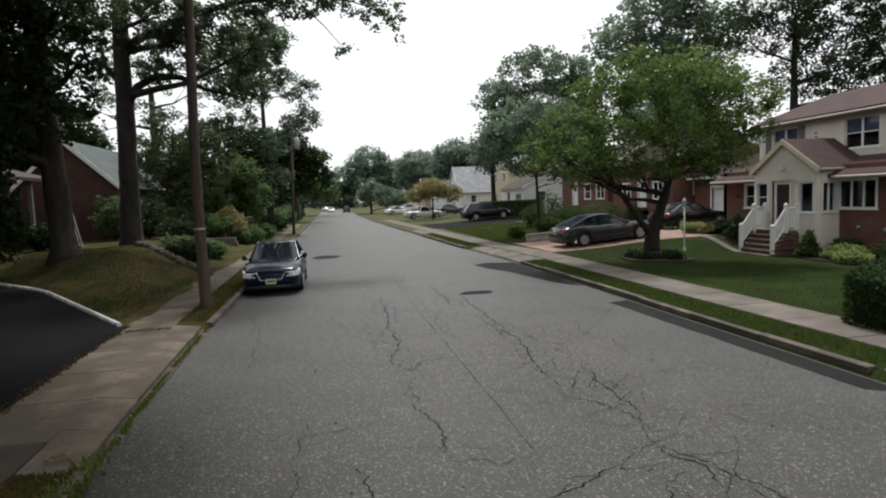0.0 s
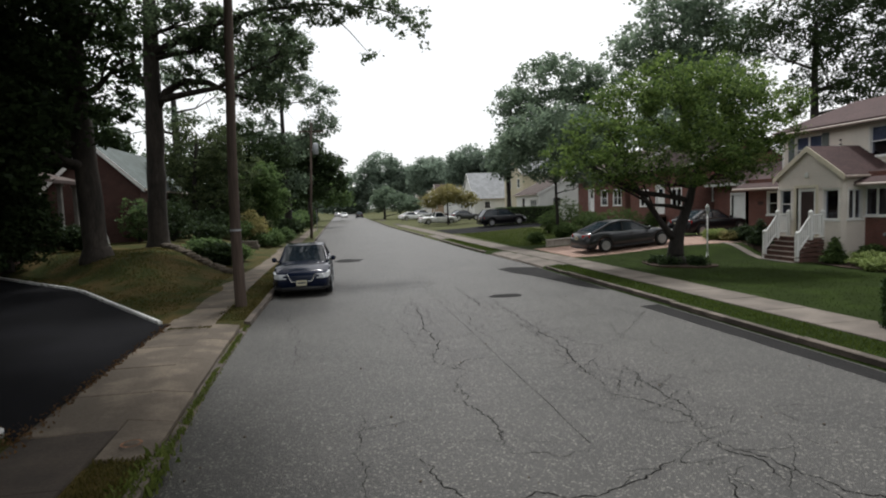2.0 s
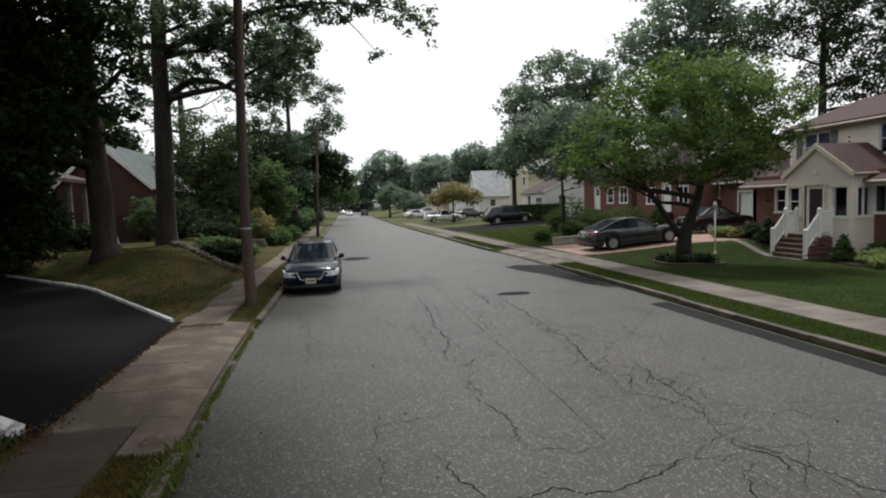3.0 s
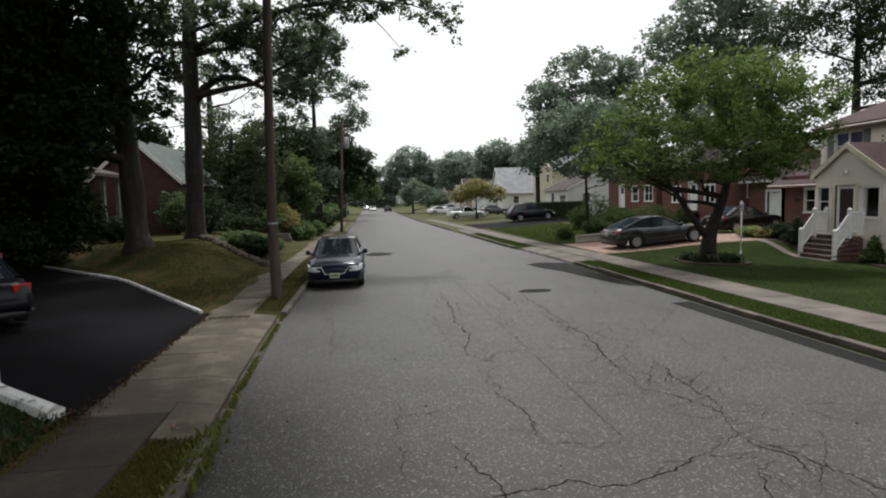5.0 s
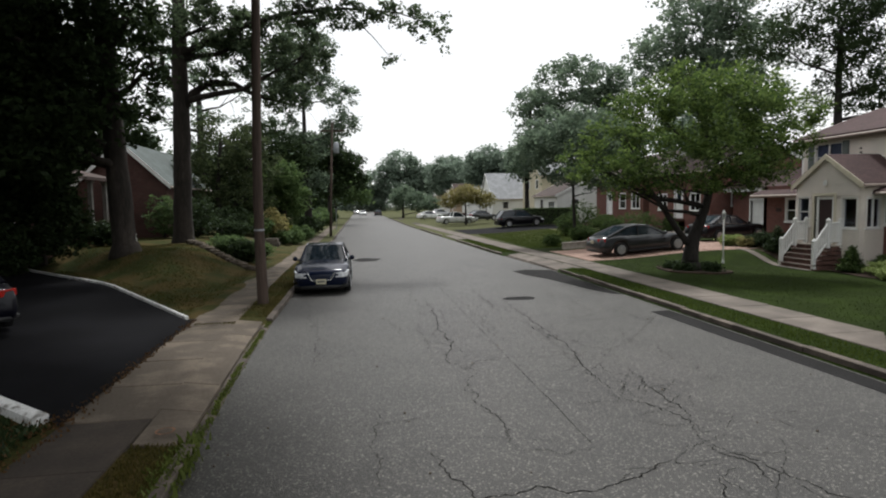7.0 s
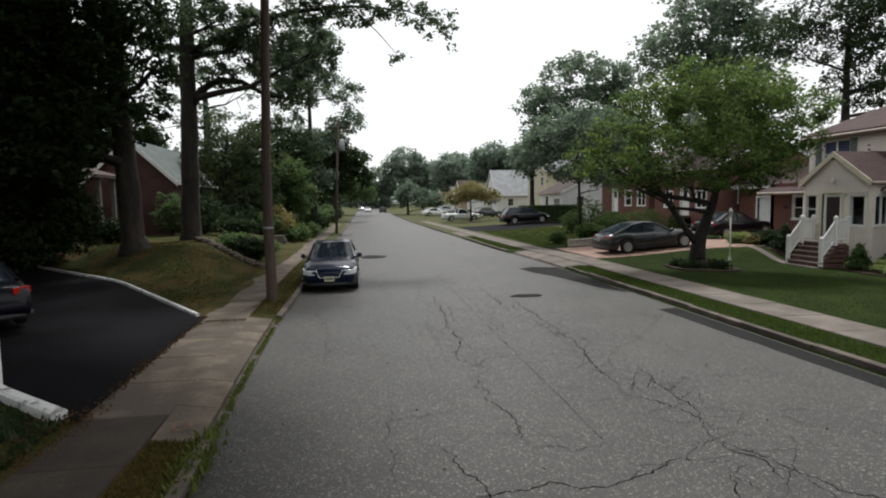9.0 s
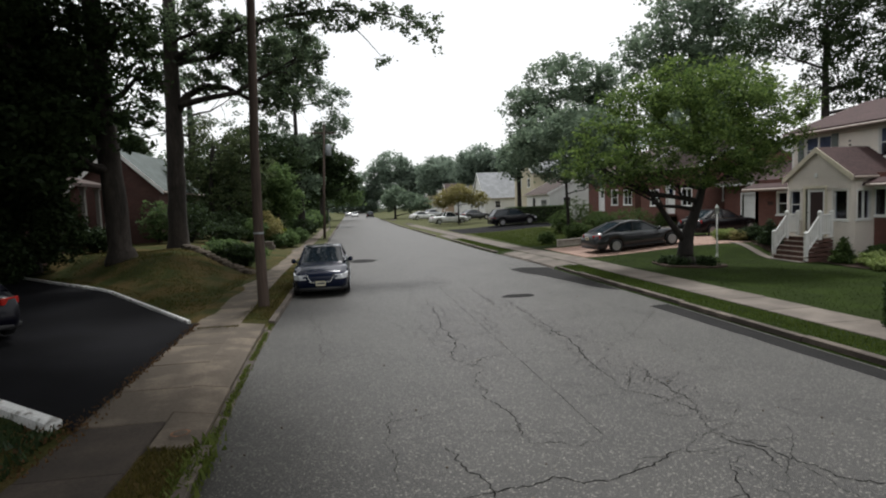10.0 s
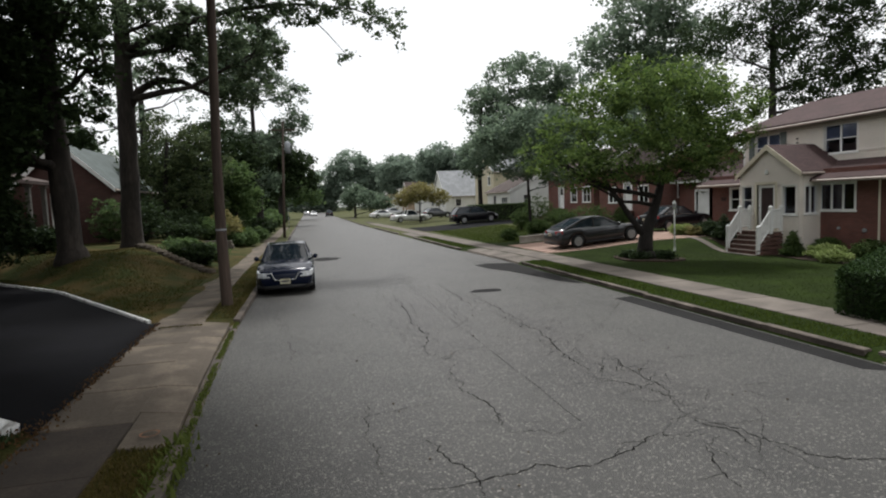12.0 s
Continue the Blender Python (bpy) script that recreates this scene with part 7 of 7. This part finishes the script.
def clipped_hedge(label, corners, z0, z1, leaf_mat, n, leaf=0.07):
    """A hedge with flat clipped faces over a four-cornered plan."""
    c = [Vector(p) for p in corners]
    mid = sum(c, Vector((0, 0))) / 4
    t = thing("hedge", pose(mid.x, mid.y, z0), label, "hedge")
    # solid dark green block that fills the hedge behind its leaves
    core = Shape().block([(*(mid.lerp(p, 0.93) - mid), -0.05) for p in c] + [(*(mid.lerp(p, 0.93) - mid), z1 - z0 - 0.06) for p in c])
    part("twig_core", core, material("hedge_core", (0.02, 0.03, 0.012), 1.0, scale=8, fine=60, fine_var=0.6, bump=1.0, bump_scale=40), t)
    pts = []
    hgt = z1 - z0
    while len(pts) < n:
        u, v = RNG.uniform(0, 1, 2)
        if RNG.uniform() < 0.5:
            p = c[0].lerp(c[1], u).lerp(c[3].lerp(c[2], u), v)
            pts.append((p.x - mid.x, p.y - mid.y, hgt + RNG.normal() * 0.03))
        else:
            k = int(RNG.integers(0, 4))
            p = c[k].lerp(c[(k + 1) % 4], u) + Vector((RNG.normal() * 0.03, RNG.normal() * 0.03))
            pts.append((p.x - mid.x, p.y - mid.y, hgt * v))
    part("foliage", leaf_mesh("foliage", np.array(pts), leaf), leaf_mat, t)
    return t


clipped_hedge("clipped flat-topped hedge beside the pavement", [(10.35, 4.4), (15.5, 5.6), (15.3, 10.4), (10.45, 7.35)], 0.12, 1.02, LEAF_HEDGE, 34000, 0.05)
clipped_hedge("long clipped hedge beside the far driveway", [(17.0, 57.3), (24, 58.2), (24, 59.4), (17.0, 58.6)], 0.4, 2.1, LEAF_OAK, 6000, 0.16)

# stone edging and low walls
edge_stones = thing("stone_edging", pose(-3.7, 23.2, 0), "rough stone edging that steps down the bank", "border")
for i in range(13):
    f = i / 12
    x, y = -3.75 - 3.6 * f, 23.0 + 4.0 * f
    s = Shape().lathe([(0.16, -0.15), (0.22, 0.02), (0.2, 0.14), (0.1, 0.2)], (0, 0, 0), "z", 7)
    s.v = [(p[0] * random.uniform(0.8, 1.3), p[1] * random.uniform(0.8, 1.3), p[2] * random.uniform(0.8, 1.2)) for p in s.v]
    p = part("stone", s, EDGE_STONE, edge_stones)
    p.matrix_basis = pose(x + 3.7, y - 23.2, gz(x, y), 0, 0, random.uniform(0, 90))
low = thing("retaining_wall", pose(-6.5, 35.9, 0.1, 0, 0, -14), "low pale concrete block wall facing the pavement", "wall")
for i in range(5):
    for j in range(3):
        part("block", Shape().box(i * 0.43 + 0.1 * (j % 2), i * 0.43 + 0.42 + 0.1 * (j % 2), -0.12, 0.12, j * 0.25, j * 0.25 + 0.24), CONCRETE, low, bevel=0.012)
side_rows = draped([[(x, y) for x in (-6.4, -5.6, -4.8, -4.0, -3.4)] for y in (30.6, 32.0, 33.6, 35.0)], 0.03)
side_rows.v = [(x, y, max(0.15, z * 0.4)) for x, y, z in side_rows.v]
solid("side_path", side_rows, CONCRETE, "pale concrete path that leaves the pavement", "path", kind="structure")
garden = thing("garden_wall", pose(12.0, 29.2, 0.1), "low pale stone garden wall with a cap along the driveway", "wall")
for i in range(14):
    x = 0.42 * i
    z = gz(12.0 + x, 29.2)
    part("block", Shape().box(x, x + 0.41, -0.14, 0.14, z - 0.2, z + 0.22), STEP_STONE, garden, bevel=0.01)
    part("cap", Shape().box(x - 0.005, x + 0.415, -0.18, 0.18, z + 0.223, z + 0.29), STEP_STONE, garden, bevel=0.012)
terrace = thing("garden_wall", pose(15.2, 33.6, 0.3), "stepped pale stone terrace wall before the brick house", "wall")
for i in range(18):
    part("block", Shape().box(0.45 * i, 0.45 * i + 0.44, -0.15, 0.15, -0.1, 0.42), STEP_STONE, terrace, bevel=0.015)


# ---- poles, lamps and loose things ----
pole = thing("utility_pole", pose(-2.02, 14.49, 0.1), "weathered brown wooden utility pole beside the kerb", "pole")
part("shaft", Shape().tube([(0, 0, -0.3), (0, 0, 0), (-0.03, 0, 2.1), (-0.01, 0, 4), (0.12, 0, 8), (0.2, 0, 11)], [0.165, 0.155, 0.14, 0.125, 0.115, 0.1], 14), POLE_WOOD, pole, smooth=True)
part("band", Shape().tube([(-0.03, 0, 2.05), (-0.03, 0, 2.1)], [0.147, 0.147], 14), STEEL, pole, "pale metal tag band")
part("crossarm", Shape().box(-1.0, 1.4, -0.06, 0.06, 10.4, 10.52), POLE_WOOD, pole)
for x in (-0.8, -0.3, 0.7, 1.2):
    part("insulator", Shape().lathe([(0.03, 10.52), (0.05, 10.56), (0.03, 10.6), (0.045, 10.65), (0.01, 10.7)], (x, 0, 0), "z", 8), STEEL, pole)
pole2 = thing("utility_pole", pose(-1.9, 50, 0.1), "grey wooden utility pole with a transformer", "pole")
part("shaft", Shape().tube([(0, 0, -0.3), (0.1, 0, 3), (0.45, 0, 10)], [0.13, 0.115, 0.085], 12), POLE_WOOD, pole2, smooth=True)
part("transformer", Shape().lathe([(0.2, 7.3), (0.24, 7.35), (0.24, 8.15), (0.2, 8.25), (0.05, 8.3)], (0.72, 0, 0), "z", 14), STEEL, pole2, "pale grey transformer can", smooth=True)
part("bracket", Shape().box(0.3, 0.6, -0.05, 0.05, 7.6, 7.7), STEEL, pole2)
part("crossarm", Shape().box(-0.6, 1.4, -0.06, 0.06, 9.2, 9.32), POLE_WOOD, pole2)
for k, (x, z) in enumerate(((-1.0, 10.6), (0.6, 10.6), (1.1, 10.6))):
    a, b = Vector((-2.02 + x + 0.1, 14.49, z + 0.15)), Vector((-1.9 + x * 0.6 + 0.45, 50, 9.4))
    line = [a.lerp(b, i / 12) - Vector((0, 0, 1.0 * 4 * (i / 12) * (1 - i / 12))) for i in range(13)]
    solid("overhead_wire", Shape().tube([p for p in line], [0.009] * 13, 4), PLASTIC, "thin black wire between the poles", "wire", group="overhead wires")
sign = thing("sign_post", pose(-1.85, 62, 0.1), "thin grey signpost by the kerb", "sign post")
part("shaft", Shape().tube([(0, 0, -0.2), (0, 0, 2.4)], [0.03, 0.03], 6), STEEL, sign)
part("cap", Shape().lathe([(0.034, 2.4), (0.034, 2.43), (0.01, 2.45)], n=6), STEEL, sign)
lp = thing("lamp_post", pose(16.3, 21.0, gz(16.3, 21.0) + 0.18), "slim white garden lamp post by the driveway", "lamp post")
part("shaft", Shape().tube([(0, 0, -0.4), (0, 0, 1.75)], [0.034, 0.03], 10), WHITE, lp, smooth=True)
part("base", Shape().lathe([(0.06, -0.25), (0.06, -0.1), (0.04, 0.02)], n=10), WHITE, lp)
lan = part("lantern", Shape().lathe([(0.04, 1.75), (0.075, 1.8), (0.09, 1.98), (0.10, 2.0), (0.04, 2.1), (0.01, 2.14)], n=6), WHITE, lp, "white lantern")
part("lantern_pane", Shape().lathe([(0.08, 1.83), (0.092, 1.97)], n=6), LAMP_GLASS, lan)
bin_ = thing("rubbish_bin", pose(24.7, 28.6, gz(24.7, 28.6)), "black wheeled rubbish bin by the garage", "bin")
part("tub", Shape().block([(-.22, -.22, .08), (.22, -.22, .08), (.22, .22, .08), (-.22, .22, .08), (-.29, -.29, .95), (.29, -.29, .95), (.29, .29, .95), (-.29, .29, .95)]), PLASTIC, bin_, bevel=0.02)
part("lid", Shape().block([(-.32, -.31, .95), (.31, -.31, .95), (.31, .31, .95), (-.32, .31, .95), (-.28, -.25, 1.02), (.25, -.25, 1.04), (.25, .25, 1.04), (-.28, .25, 1.02)]), PLASTIC, bin_, bevel=0.01)
for y in (-.2, .2):
    part("bin_wheel", Shape().lathe([(.1, -.03), (.1, .03)], (.2, y, .1), "y", 12), RUBBER, bin_)
part("handle", Shape().tube([(.33, -.2, .93), (.38, 0, .95), (.33, .2, .93)], [.018, .018, .018], 6), PLASTIC, bin_)
lad = thing("trestle", pose(-10.55, 28.3, gz(-10.55, 28.3)), "white folding trestle leaning by the oak", "ladder")
for x0, x1 in ((-0.28, -0.05), (0.3, 0.03)):
    for y in (-0.15, 0.15):
        part("leg", Shape().tube([(x0, y, 0), (x1, y * 0.7, 1.55)], [0.025, 0.02], 6), WHITE, lad)
for z in (0.4, 0.75, 1.1):
    part("rung", Shape().tube([(-0.28 + 0.15 * z, -0.14, z), (-0.28 + 0.15 * z, 0.14, z)], [0.018, 0.018], 6), WHITE, lad)
